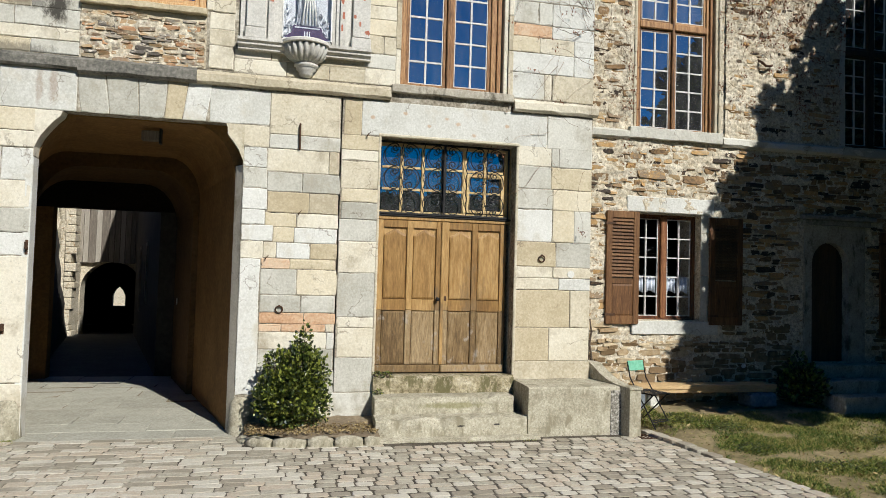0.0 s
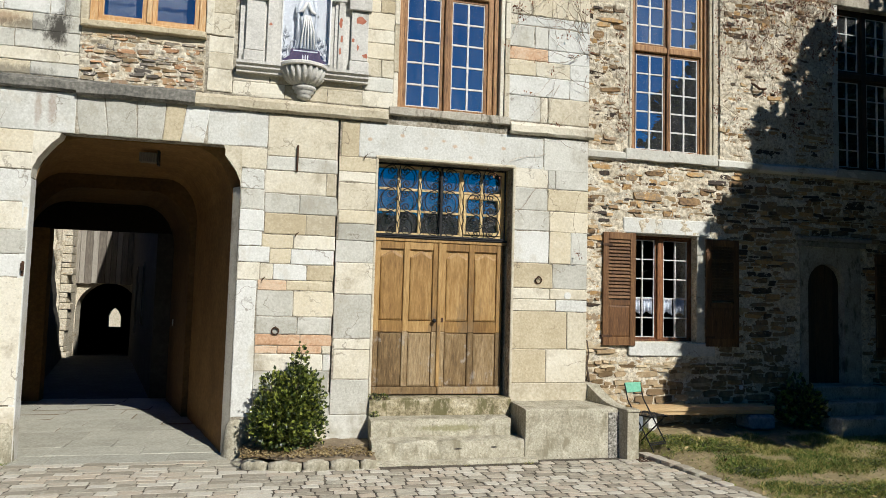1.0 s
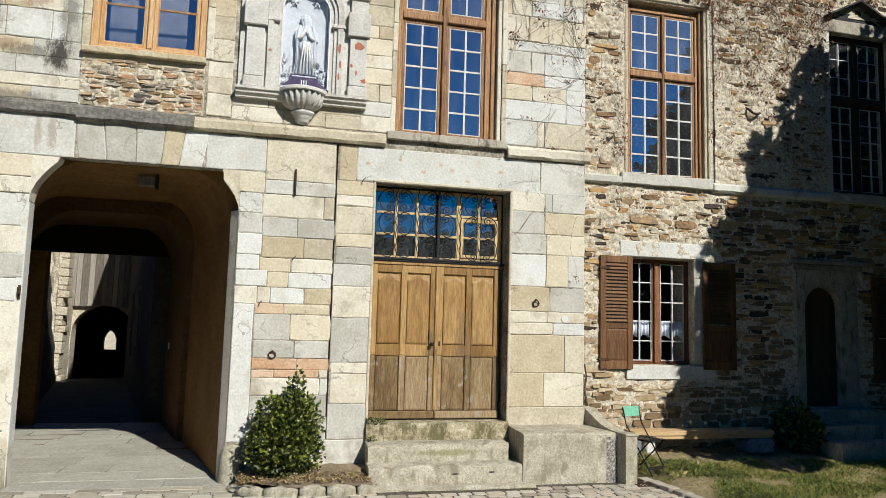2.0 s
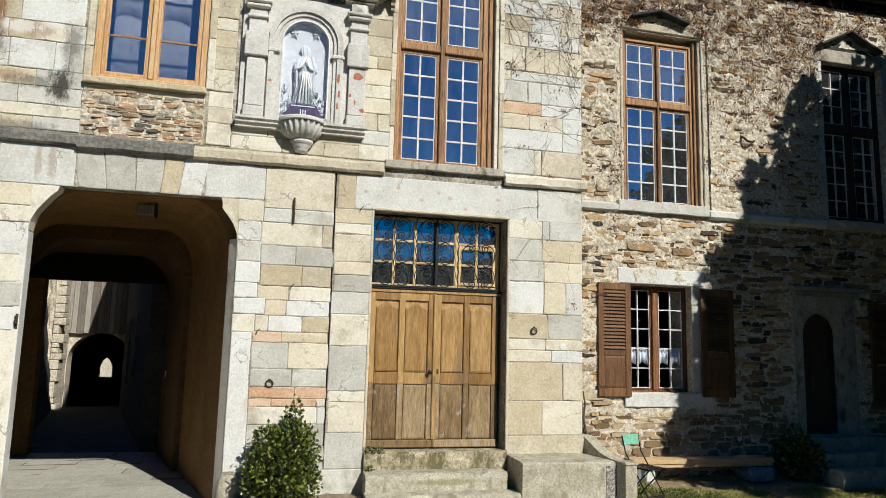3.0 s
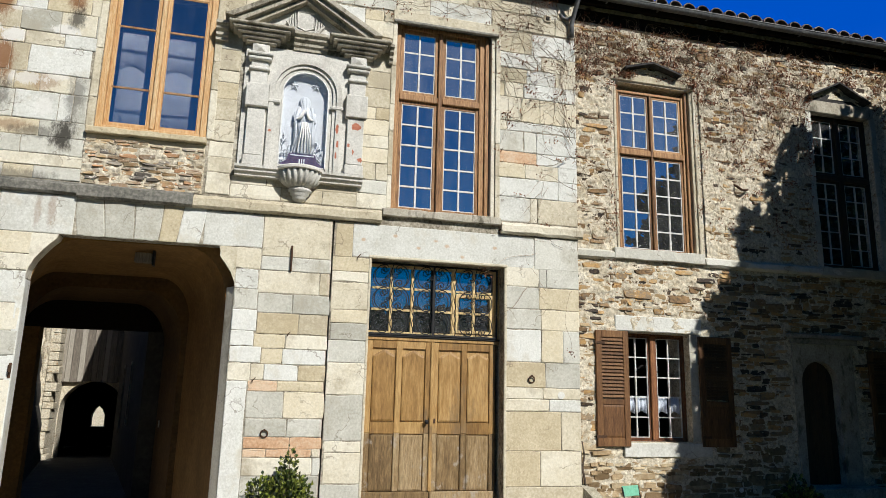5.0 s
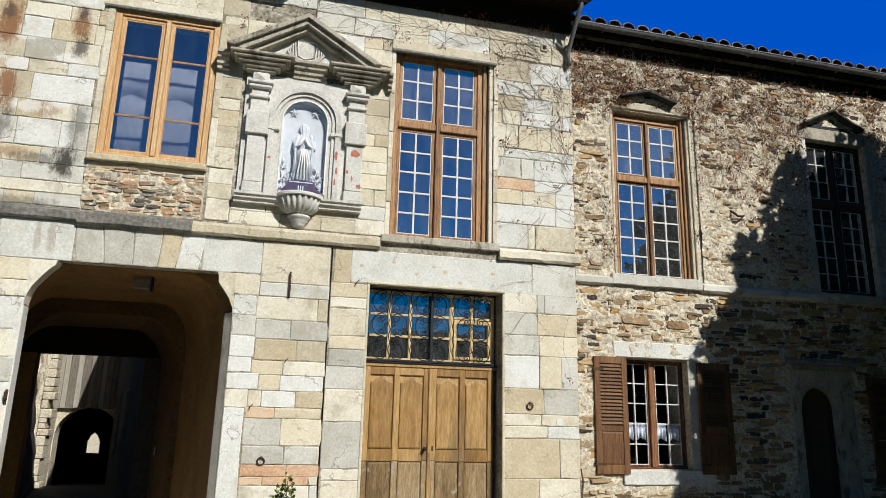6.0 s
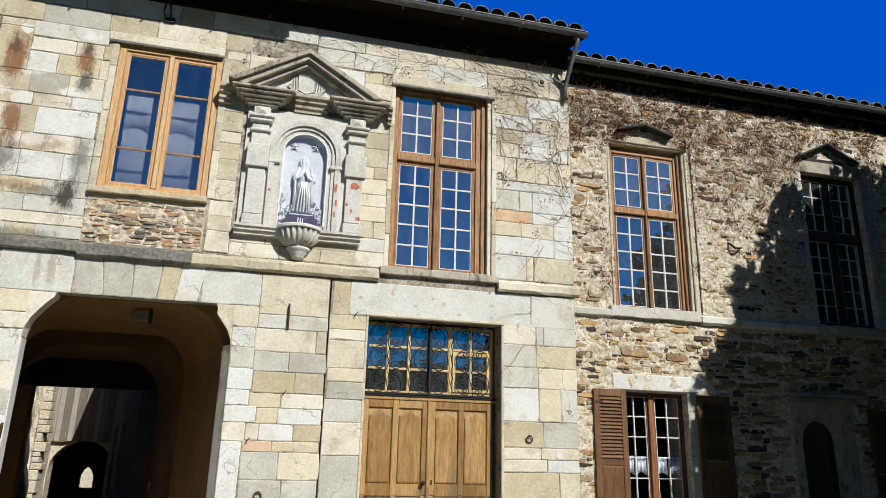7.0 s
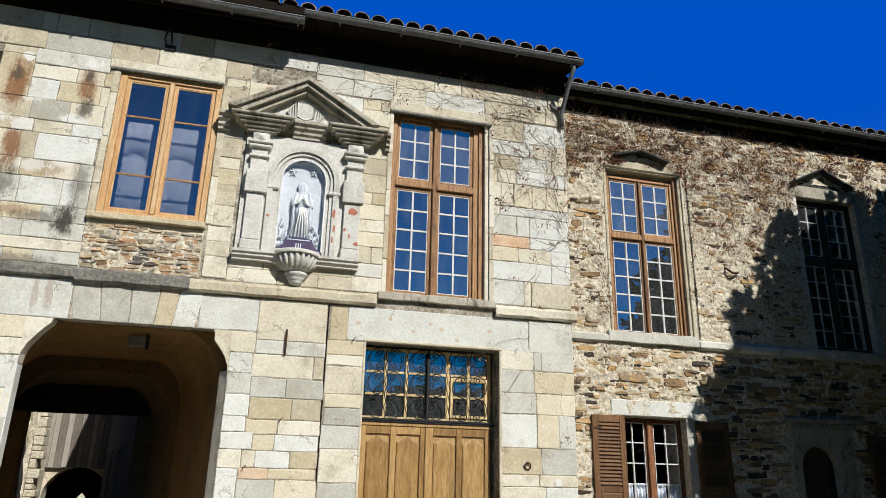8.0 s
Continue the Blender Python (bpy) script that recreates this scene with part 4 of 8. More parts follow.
# windows
def casement_window(name, w, y, frame_mat, bar_mat, rows_low, rows_top, cols, label, split=0.36, sash=0.05, frame_w=0.07, glazing="pane", post=0.055, upper="", bead="", bar_w=0.0125):
    """A wooden cross window: frame, mullion, transom and four sashes with small panes."""
    x0, x1, z0, z1 = w
    t = thing(name, (0, 0, 0), label, "window", kind="structure")
    d = 0.09
    f = frame_w
    zt = z1 - (z1 - z0) * split
    xm = (x0 + x1) / 2
    part("frame", boxes((x0, x0 + f, y, y + d, z0, z1), (x1 - f, x1, y, y + d, z0, z1), (x0 + f, x1 - f, y + 0.002, y + d, z1 - f, z1), (x0 + f, x1 - f, y + 0.002, y + d, z0, z0 + f * 0.8), bevel=0.006), frame_mat, t)
    part("mullion", boxes((xm - post, xm + post, y - 0.012, y + d, z0 + f * 0.8, z1 - f), bevel=0.008), frame_mat, t)
    if rows_top:
        part("transom", boxes((x0 + f, xm - post - 0.001, y - 0.015, y + d, zt - 0.05, zt + 0.05), (xm + post + 0.001, x1 - f, y - 0.015, y + d, zt - 0.05, zt + 0.05), bevel=0.01), frame_mat, t)
    bays = [(x0 + f, xm - post), (xm + post, x1 - f)]
    lights = [(z0 + f * 0.8, zt - 0.05 if rows_top else z1 - f, rows_low)]
    if rows_top:
        lights.append((zt + 0.05, z1 - f, rows_top))
    for xa, xb in bays:
        for za, zb, rows in lights:
            s = sash
            yy = y + 0.025
            sh = part("sash", boxes((xa + 0.002, xa + s, yy, yy + 0.04, za + 0.002, zb - 0.002), (xb - s, xb - 0.002, yy, yy + 0.04, za + 0.002, zb - 0.002), (xa + s, xb - s, yy + 0.001, yy + 0.039, za + 0.002, za + s), (xa + s, xb - s, yy + 0.001, yy + 0.039, zb - s, zb - 0.002), bevel=0.004), frame_mat, t)
            ax, bx, az, bz = xa + s, xb - s, za + s, zb - s
            fr = rows if isinstance(rows, tuple) else tuple((k + 1) / rows for k in range(rows))
            cuts = [az] + [az + (bz - az) * q for q in fr]
            bars = [(ax + (bx - ax) * c / cols - bar_w, ax + (bx - ax) * c / cols + bar_w, yy + 0.004, yy + 0.034, az, bz) for c in range(1, cols)]
            bars += [(ax, bx, yy + 0.006, yy + 0.032, z - bar_w * 0.92, z + bar_w * 0.92) for z in cuts[1:-1]]
            beads = [(ax, ax + 0.012, yy + 0.008, yy + 0.03, az, bz), (bx - 0.012, bx, yy + 0.008, yy + 0.03, az, bz), (ax + 0.012, bx - 0.012, yy + 0.008, yy + 0.03, az, az + 0.012), (ax + 0.012, bx - 0.012, yy + 0.008, yy + 0.03, bz - 0.012, bz)]
            part("glazing_bars", boxes(*bars), bar_mat, sh)
            part("glazing_bead", boxes(*beads), bead or bar_mat, sh)
            for c in range(cols):
                pa, pb = ax + (bx - ax) * c / cols, ax + (bx - ax) * (c + 1) / cols
                for za2, zb2 in zip(cuts, cuts[1:]):
                    bm = boxes((pa + 0.004, pb - 0.004, -0.0015, 0.0015, za2 + 0.004, zb2 - 0.004))
                    p = part("pane", bm, upper if upper and za > zt else glazing, sh)
                    rr = random.Random(int((pa * 971 + za2 * 577) * 100))
                    cx, cz = (pa + pb) / 2, (za2 + zb2) / 2
                    p.matrix_basis = Matrix.Translation((cx, yy + 0.019, cz)) @ Euler((rr.gauss(0, 0.008) + (0.045 if za > zt and rows_top else 0.0), 0, rr.gauss(0, 0.008))).to_matrix().to_4x4() @ Matrix.Translation((-cx, 0, -cz))
                    p.visible_shadow = False
    return t


def room(name, x0, x1, z0, z1, y0, y1, mat="dim"):
    """A closed dim room behind a window, open to the window wall."""
    bm = bmesh.new()
    for r in ((x0, x1, y1, y1 + 0.1, z0, z1), (x0 - 0.1, x0, y0, y1 + 0.1, z0, z1), (x1, x1 + 0.1, y0, y1 + 0.1, z0, z1), (x0 - 0.1, x1 + 0.1, y0, y1 + 0.1, z1, z1 + 0.1), (x0 - 0.1, x1 + 0.1, y0, y1 + 0.1, z0 - 0.1, z0)):
        box(bm, *r)
    return tagged(link(name, bm, mat), "dim room behind the windows", "room", kind="structure")


casement_window("window_2", W2, 0.09, "frame", "bar", 5, 3, 2, "brown wooden cross window with small panes", split=0.395, sash=0.05, frame_w=0.075, post=0.03, upper="panehazed")
casement_window("window_3", W3, BY + 0.08, "frame", "bar", 5, 3, 2, "brown wooden cross window in the rubble wing", split=0.39, sash=0.04, frame_w=0.042, post=0.021, upper="panehazed")
casement_window("window_4", W4, BY + 0.10, "shadewood", "bar", 5, 3, 2, "cross window with small panes, its wood coloured dark for shade", split=0.412, sash=0.045, frame_w=0.045, post=0.040, bar_w=0.0085)
casement_window("window_1", W1, 0.018, "pine", "frame", (0.264, 0.722, 1.0), 0, 1, "pale pine casement window with large panes", sash=0.046, frame_w=0.086, glazing="paneclear", post=0.029, bead="pine")
casement_window("window_5", WB, BY + 0.13, "redframe", "bar", 5, 0, 2, "brown casement window with small white-barred panes", sash=0.03, frame_w=0.03, glazing="panelow", post=0.045, bar_w=0.009)
tagged(link("trim_reveal", boxes((5.158, 5.204, BY + 0.006, BY + 0.2, 3.54, 6.26), bevel=0.006), "cream"), "pale stone edge of the window reveal", "lining", kind="structure")
tagged(link("trim_reveal", boxes((5.092, 5.13, BY + 0.045, BY + 0.2, 3.54, 6.26), (3.834, 3.873, BY + 0.045, BY + 0.2, 3.54, 6.26), bevel=0.006), "frame"), "brown wooden lining of the window reveal", "lining", kind="structure")
tagged(link("trim_reveal", boxes((1.632, 1.686, 0.008, 0.3, 3.73, 6.49), bevel=0.006), "cream"), "pale stone edge of the window reveal", "lining", kind="structure")
tagged(link("trim_reveal", boxes((1.552, 1.606, 0.06, 0.3, 3.73, 6.49), bevel=0.006), "frame"), "brown wooden lining of the window reveal", "lining", kind="structure")
# rooms use the near-black wall colour, so their darkness is painted in
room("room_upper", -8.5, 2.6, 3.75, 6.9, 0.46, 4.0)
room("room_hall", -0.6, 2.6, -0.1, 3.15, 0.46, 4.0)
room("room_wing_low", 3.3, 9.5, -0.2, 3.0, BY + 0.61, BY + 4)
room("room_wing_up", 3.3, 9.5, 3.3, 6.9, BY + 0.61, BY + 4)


# ---- gateway, passage and lane ----
def skew(y):
    return -0.25 * (y - 0.45)


def vault_outline(w0, w1, spring, crown, rx, base=-1.2, n=8):
    """From the left foot over the crown to the right foot, as (x, z)."""
    pts = [(w0, base), (w0, spring)]
    rz = crown - spring
    for k in range(1, n + 1):
        a = math.pi / 2 * k / n
        pts.append((w0 + rx * (1 - math.cos(a)), spring + rz * math.sin(a)))
    for k in range(n, -1, -1):
        a = math.pi / 2 * k / n
        pts.append((w1 - rx * (1 - math.cos(a)), spring + rz * math.sin(a)))
    pts.append((w1, base))
    return pts


def left_wall(y):
    return -4.06 - 0.335 * (y - 0.22)


def right_wall(y):
    return -1.80 - 0.25 * (y - 0.18)


def vault(name, ya, yb, spring, crown, rx, squeeze, top, label, mat="plaster"):
    """A plastered barrel with thickness, following the slant of the passage."""
    bm = bmesh.new()
    rings = []
    for y in (ya, yb):
        inner = vault_outline(left_wall(y) + squeeze, right_wall(y) - squeeze, spring, crown, rx)
        outer = [(inner[0][0] - 0.35, inner[0][1]), (inner[0][0] - 0.35, top), (inner[-1][0] + 0.35, top), (inner[-1][0] + 0.35, inner[-1][1])]
        rings.append(([bm.verts.new((x, y, z)) for x, z in inner], [bm.verts.new((x, y, z)) for x, z in outer]))
    (ia, oa), (ib, ob_) = rings
    for p, q in ((ia, ib), (oa, ob_)):
        for k in range(len(p) - 1):
            bm.faces.new((p[k], p[k + 1], q[k + 1], q[k]))
    for i, o in rings:
        mid = len(i) // 2
        bm.faces.new([o[0], o[1], *i[1:mid][::-1], i[0]])
        bm.faces.new([o[1], o[2], *i[mid - 1:-1][::-1]])
        bm.faces.new([o[2], o[3], i[-1], i[-2]])
    bmesh.ops.recalc_face_normals(bm, faces=bm.faces[:])
    return tagged(link(name, bm, mat), label, "vault", kind="structure")


vault("vault_passage", 0.185, 3.0, 2.35, 3.045, 0.50, 0.0, 3.3, "ochre plastered vault of the gateway passage")
vault("vault_inner", 3.0, 5.05, 2.05, 2.83, 0.62, 0.09, 3.3, "lower vault at the back of the passage, plaster darkened for shade", "shadeplaster")
bm = bmesh.new()
prism_y(bm, [(-5.9, 2.33), (-2.9, 2.33), (-2.9, 3.3), (-5.9, 3.3)], 5.05, 5.3)
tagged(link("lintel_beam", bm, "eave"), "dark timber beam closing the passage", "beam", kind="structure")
bm = boxes((-7.2, -5.24, 5.055, 5.3, -1.2, 2.329), (-7.2, -5.9, 5.056, 5.3, 2.33, 7.4), (-3.08, 2.6, 5.055, 5.3, -1.2, 7.4), (-5.9, -3.08, 5.06, 5.29, 3.3, 7.4))
tagged(link("wall_back", bm, "plaster"), "back wall of the building", "wall", kind="structure")
# splayed jamb and shoulders of the gateway
bm = bmesh.new()
plan = [(-1.702, 0.014), (-1.69, 0.18), (-1.80, 0.18), (-1.785, 0.15)]
a = [bm.verts.new((x, y, -0.75)) for x, y in plan]
b = [bm.verts.new((x, y, 2.56)) for x, y in plan]
for k in range(4):
    bm.faces.new((a[k], a[(k + 1) % 4], b[(k + 1) % 4], b[k]))
bm.faces.new(a[::-1])
bm.faces.new(b)
bmesh.ops.recalc_face_normals(bm, faces=bm.faces[:])
link("gate_jamb", bm, "cream", wall_a)
link("gate_jamb", boxes((-4.10, -4.024, -0.002, 0.178, -0.73, 2.5), bevel=0.003), "white", wall_a)
for s, x0, x1 in ((1, -4.03, -3.74), (-1, -1.70, -1.92)):
    curve = [(x0, 2.52), (x0 + s * 0.01, 2.62), (x0 + s * 0.06, 2.74), (x0 + s * 0.13, 2.84), (x0 + s * 0.20, 2.93), (x1 - s * 0.02, 3.0), (x1, 3.055), (x0, 3.055)]
    link("gate_shoulder", prism_y(bmesh.new(), curve, -0.012, 0.178), "cream", wall_a)
# bulging guard stones at the feet of the gate
for x, w in ((-1.62, 0.15), (-4.16, 0.13)):
    t = thing("guard_stone", (x, 0.02, GROUND - 0.03), "rounded worn guard stone at the foot of the gate", "guard stone", "guard stones")
    bm = bmesh.new()
    lathe(bm, [(0.001, 0.47), (w * 0.6, 0.46), (w * 0.85, 0.40), (w, 0.25), (w * 1.1, 0.0)], 0, 0, 14, wob=lambda q, z: 1 + 0.07 * math.sin(3 * q + 5 * z))
    part("stone", bm, "concrete", t, smooth=True)
# box lamp under the vault
t = thing("passage_lamp", (-2.88, 0.62, 2.88), "grey box lamp fixed under the passage vault", "lamp")
part("housing", boxes((-0.11, 0.10, -0.05, 0.05, 0.0, 0.13), bevel=0.01), "board", t)
part("bracket", boxes((0.105, 0.13, -0.05, 0.06, -0.03, 0.16)), "iron", t)

def alley_piece(name, bm, mat, label, cat="wall"):
    return tagged(link(name, bm, mat), label, cat, kind="structure")


rr = random.Random(8)
# the lane behind: sunlit corner pier, boarded house over an arch, shaded side wall
bm = boxes((-8.75, -7.74, 15.45, 17.2, -1.3, 6.5))
bmesh.ops.subdivide_edges(bm, edges=bm.edges[:], cuts=24, use_grid_fill=True)
for v in bm.verts:
    d = 0.5 * noise.noise((v.co.x * 3, v.co.z * 2.2, 1.0)) + 0.3 * noise.noise((v.co.x * 9, v.co.z * 7, 2.0))
    v.co += Vector((0.09 * d, 0.22 * d, 0))
lane_pier = alley_piece("wall_lane_pier", bm, "mortar", "sunlit rubble corner of a house on the lane")
z = -1.2
while z < 6.2:
    h = rr.uniform(0.14, 0.5)
    w = rr.uniform(0.08, 0.27)
    part("quoin", boxes((-7.74 - 0.08, -7.74 + w, 15.40, 15.9, z + 0.01, z + h - 0.004), bevel=0.02), "mortar", lane_pier)
    z += h
pts = vault_outline(-7.73, -5.75, 0.47, 1.45, 0.98, base=-1.6, n=9)
bm = bmesh.new()
prism_y(bm, [*pts[:len(pts) // 2], (-6.74, 1.62), (-8.4, 1.62), (-8.4, -1.6)], 17.0, 17.6)
prism_y(bm, [*pts[len(pts) // 2 - 1:], (-4.2, -1.6), (-4.2, 1.62), (-6.74, 1.62)], 17.0, 17.6)
alley_piece("wall_lane_arch", bm, "mortar", "rubble archway over the lane")
lane_house = thing("boarded_house", (0, 0, 0), "house front of grey weathered boards over the lane arch", "house")
x = -8.35
while x < -4.3:
    w = rr.uniform(0.14, 0.24)
    part("board", boxes((x, x + w - 0.012, 16.82 + rr.uniform(0, 0.02), 16.9, 1.42 + rr.uniform(-0.03, 0.03), 9.0)), "board", lane_house)
    x += w
# wall in the shade colour, carried up out of view to cut sky light
part("wall", boxes((-8.4, -4.2, 16.9, 20.0, 1.63, 9.5)), "dim", lane_house)
bm = bmesh.new()
prism = [(-3.45, 5.35), (-5.95, 16.8), (-5.0, 16.8), (-2.6, 5.35)]
lo = [bm.verts.new((x, y, -1.4)) for x, y in prism]
hi = [bm.verts.new((x, y, 6.2)) for x, y in prism]
for k in range(4):
    bm.faces.new((lo[k], lo[(k + 1) % 4], hi[(k + 1) % 4], hi[k]))
bm.faces.new(hi)
bmesh.ops.recalc_face_normals(bm, faces=bm.faces[:])
# rubble given the near-black wall colour in place of deep lane shade
alley_piece("wall_lane_east", bm, "dim", "rubble wall along the lane, coloured dark for its shade")
for y, z0, h in ((9.5, 0.4, 1.5), (13.0, 0.0, 1.9)):
    t = thing("lane_window", (-3.45 - (y - 5.35) * 0.218, y, z0), "dark narrow window in the lane wall", "window", "lane windows")
    t.rotation_euler = (0, 0, radians(12.3))
    part("frame", boxes((-0.03, 0.02, -0.35, -0.27, 0, h), (-0.03, 0.02, 0.27, 0.35, 0, h), (-0.03, 0.02, -0.27, 0.27, h - 0.08, h), bevel=0.005), "board", t)
    part("shutter", boxes((-0.012, 0.02, -0.268, 0.268, 0, h - 0.08)), "eave", t)
bm = bmesh.new()
prev = None
for k in range(29):
    z = -1.4 + 8.4 * k / 28
    edge = -7.56 - 0.127 * (z + 1.4) + 0.10 * noise.noise((z * 2.3, 1.0, 4.0)) + 0.05 * noise.noise((z * 7, 2.0, 4.0))
    ring = [bm.verts.new(p) for p in ((-5.5 - 0.03 * z, 5.31, z), (edge, 15.3, z), (-9.9, 15.44, z), (-7.0, 5.31, z))]
    if prev:
        for m in range(4):
            bm.faces.new((prev[m], prev[(m + 1) % 4], ring[(m + 1) % 4], ring[m]))
    prev = ring
bm.faces.new(prev)
bmesh.ops.recalc_face_normals(bm, faces=bm.faces[:])
alley_piece("wall_lane_west", bm, "dim", "rubble wall along the lane, coloured dark for its shade")
# covered way beyond the arch, with a pointed opening at its end
bm = boxes((-18.0, -4.2, 17.62, 45.0, 2.0, 2.2))
for xa, xb in ((-7.75, -14.2), (-5.7, -10.6)):
    v = [bm.verts.new(p) for p in ((xa, 17.62, -4), (xb, 45.0, -4), (xb, 45.0, 2.0), (xa, 17.62, 2.0))]
    bm.faces.new(v)
prism_y(bm, [(-18, -4), (-12.60, -4), (-12.60, -0.70), (-12.42, -0.30), (-12.18, -0.08), (-12.18, 2.0), (-18, 2.0)], 45.0, 45.4)
prism_y(bm, [(-9, -4), (-9, 2.0), (-12.18, 2.0), (-12.18, -0.08), (-11.94, -0.30), (-11.75, -0.70), (-11.75, -4)], 45.0, 45.4)
box(bm, -12.3, -10.6, 40.0, 41.0, -4, -1.25)
alley_piece("wall_covered_way", bm, "dim", "covered way ending in a pointed arch, walls coloured dark for shade")
bm = boxes((-30, 0, 54.0, 54.5, -4, 4))
alley_piece("wall_far", bm, "mortar", "pale sunlit wall beyond the far arch")

t = thing("wall_plate", (right_wall(4.4) - 0.115, 4.4, 0.62), "small white plate on the passage wall", "plate")
part("plate", boxes((-0.01, 0.0, -0.05, 0.05, 0.0, 0.12)), "white", t)

# ---- flagstones in the gateway ----
flags = thing("pavement_gateway", (0, 0, 0), "worn grey flagstones through the gateway", "pavement", kind="structure")
rng = random.Random(31)


def slab(x0, x1, y0, y1, z, h, mat, parent, name, rng, sk=0.0, c=0.008, wob=0.008):
    j = lambda k=wob: rng.uniform(-k, k)
    co = [(x0 + j(), y0 + j()), (x1 + j(), y0 + j()), (x1 + j(), y1 + j()), (x0 + j(), y1 + j())]
    co = [(x + sk * y, y) for x, y in co]
    cx, cy = sum(p[0] for p in co) / 4, sum(p[1] for p in co) / 4
    dz = [j(0.005) for _ in range(4)]
    def ins(p, d):
        return (p[0] + d * (1 if p[0] < cx else -1), p[1] + d * (1 if p[1] < cy else -1))
    v = [(*p, z - h) for p in co] + [(*p, z - c + d) for p, d in zip(co, dz)] + [(*ins(p, c * 1.4), z + d) for p, d in zip(co, dz)]
    f = [(8, 9, 10, 11)]
    for k in range(4):
        m = (k + 1) % 4
        f += [(k, m, 4 + m, 4 + k), (4 + k, 4 + m, 8 + m, 8 + k)]
    if parent is None:
        return v, f
    return raw(name, v, f, mat, parent)


y = -0.18
while y < 5.2:
    d = rng.uniform(0.42, 0.62)
    x = -4.3 if y < 0 else min(left_wall(y), left_wall(y + d)) - 0.14
    end = -1.70 if y < 0 else right_wall(y)
    while x < end - 0.02:
        w = rng.uniform(0.55, 1.3)
        w = end - x if end - x - w < 0.25 else w
        slab(x + 0.003, x + w - 0.003, y + 0.003, y + d - 0.003, ground_height(0, y + d / 2) + 0.005 + rng.uniform(-0.002, 0.002), 0.08, "flag", flags, "flagstone", rng)
        x += w
    y += d

# ---- door, steps ----
door = thing("door_1", (0, 0, 0), "old double oak door, honey above and weathered grey below", "door", kind="structure")
DY = 0.20


def leaf(x0, x1, name):
    L = part(name, boxes((x0, x1, DY + 0.03, DY + 0.055, -0.02, 1.985)), "oak", door)
    s, m = 0.085, (x0 + x1) / 2
    z0, z1 = -0.02, 1.985
    for a, b, mat in ((x0, x0 + s, "oak"), (m - 0.04, m + 0.04, "oak"), (x1 - s, x1, "oak")):
        part("stile", boxes((a, b, DY, DY + 0.03, 0.80, z1), bevel=0.006), mat, L)
        part("lower_stile", boxes((a, b, DY + 0.001, DY + 0.03, z0 + 0.10, 0.798), bevel=0.006), "oakgrey", L)
    part("kick_rail", boxes((x0, x1, DY - 0.02, DY + 0.03, z0, z0 + 0.098), bevel=0.01), "oakgrey", L)
    for a, b in ((x0 + s, m - 0.04), (m + 0.04, x1 - s)):
        part("rail", boxes((a, b, DY + 0.002, DY + 0.03, 0.79, 0.94), (a, b, DY + 0.002, DY + 0.03, z1 - 0.10, z1), bevel=0.005), "oak", L)
        # tall panel with a pointed head
        h = z1 - 0.10
        c = (a + b) / 2
        o = [(a + 0.012, 0.952), (b - 0.012, 0.952), (b - 0.012, h - 0.10), (b - 0.05, h - 0.075), (c + 0.03, h - 0.03), (c, h - 0.012), (c - 0.03, h - 0.03), (a + 0.05, h - 0.075), (a + 0.012, h - 0.10)]
        bm = prism_y(bmesh.new(), o, DY + 0.012, DY + 0.032)
        q = max((f for f in bm.faces), key=lambda f: -f.calc_center_median().y)
        r = bmesh.ops.inset_individual(bm, faces=[q], thickness=0.03, depth=0.008)
        part("panel", bm, "oak", L)
        bm = boxes((a + 0.01, b - 0.01, DY + 0.014, DY + 0.032, z0 + 0.11, 0.78))
        q = min(bm.faces, key=lambda f: f.calc_center_median().y)
        bmesh.ops.inset_individual(bm, faces=[q], thickness=0.03, depth=0.008)
        part("lower_panel", bm, "oakgrey", L)
    return L


leaf(0.012, 0.895, "leaf")
l2 = leaf(0.905, 1.79, "leaf")
part("meeting_strip", boxes((0.878, 0.925, DY - 0.022, DY - 0.001, 0.08, 1.985), bevel=0.008), "oak", door)
bm = bmesh.new()
bmesh.ops.create_uvsphere(bm, u_segments=12, v_segments=8, radius=0.028, matrix=pose(0.835, DY - 0.05, 0.95))
tube(bm, [(0.835, DY, 0.95), (0.835, DY - 0.045, 0.95)], 0.012)
part("knob", bm, "iron", door, "black iron door knob")
part("keyhole_plate", boxes((0.94, 0.965, DY - 0.006, DY, 0.93, 0.99)), "rust", door)
# overlight: sash, glass and scrolled grille
part("transom_rail", boxes((0.0, 1.84, DY - 0.03, DY + 0.06, 2.032, 2.06), bevel=0.006), "iron", door)
part("head_rail", boxes((0.0, 1.84, DY - 0.012, DY + 0.06, 1.988, 2.031), bevel=0.006), "oak", door)
tr = part("overlight_frame", boxes((0.0, 0.03, DY + 0.02, DY + 0.08, 2.06, 3.03), (1.76, 1.84, DY + 0.02, DY + 0.08, 2.06, 3.03), (0.03, 1.76, DY + 0.021, DY + 0.08, 2.97, 3.03), (0.03, 1.76, DY + 0.021, DY + 0.08, 2.06, 2.11), bevel=0.004), "honey", door)
xs6 = [0.03 + (1.76 - 0.03) * k / 6 for k in range(7)]
zs3 = [2.11, 2.40, 2.69, 2.97]
for k in range(1, 6):
    w = 0.03 if k in (3, 4) else 0.02
    part("upright_bar", boxes((xs6[k] - w, xs6[k] + w, DY + 0.024, DY + 0.07, 2.11, 2.97), bevel=0.004), "iron" if k == 3 else "honey", tr)
for z in zs3[1:3]:
    for k in range(6):
        part("cross_bar", boxes((xs6[k] + 0.03, xs6[k + 1] - 0.03, DY + 0.026, DY + 0.066, z - 0.015, z + 0.015)), "honey", tr)
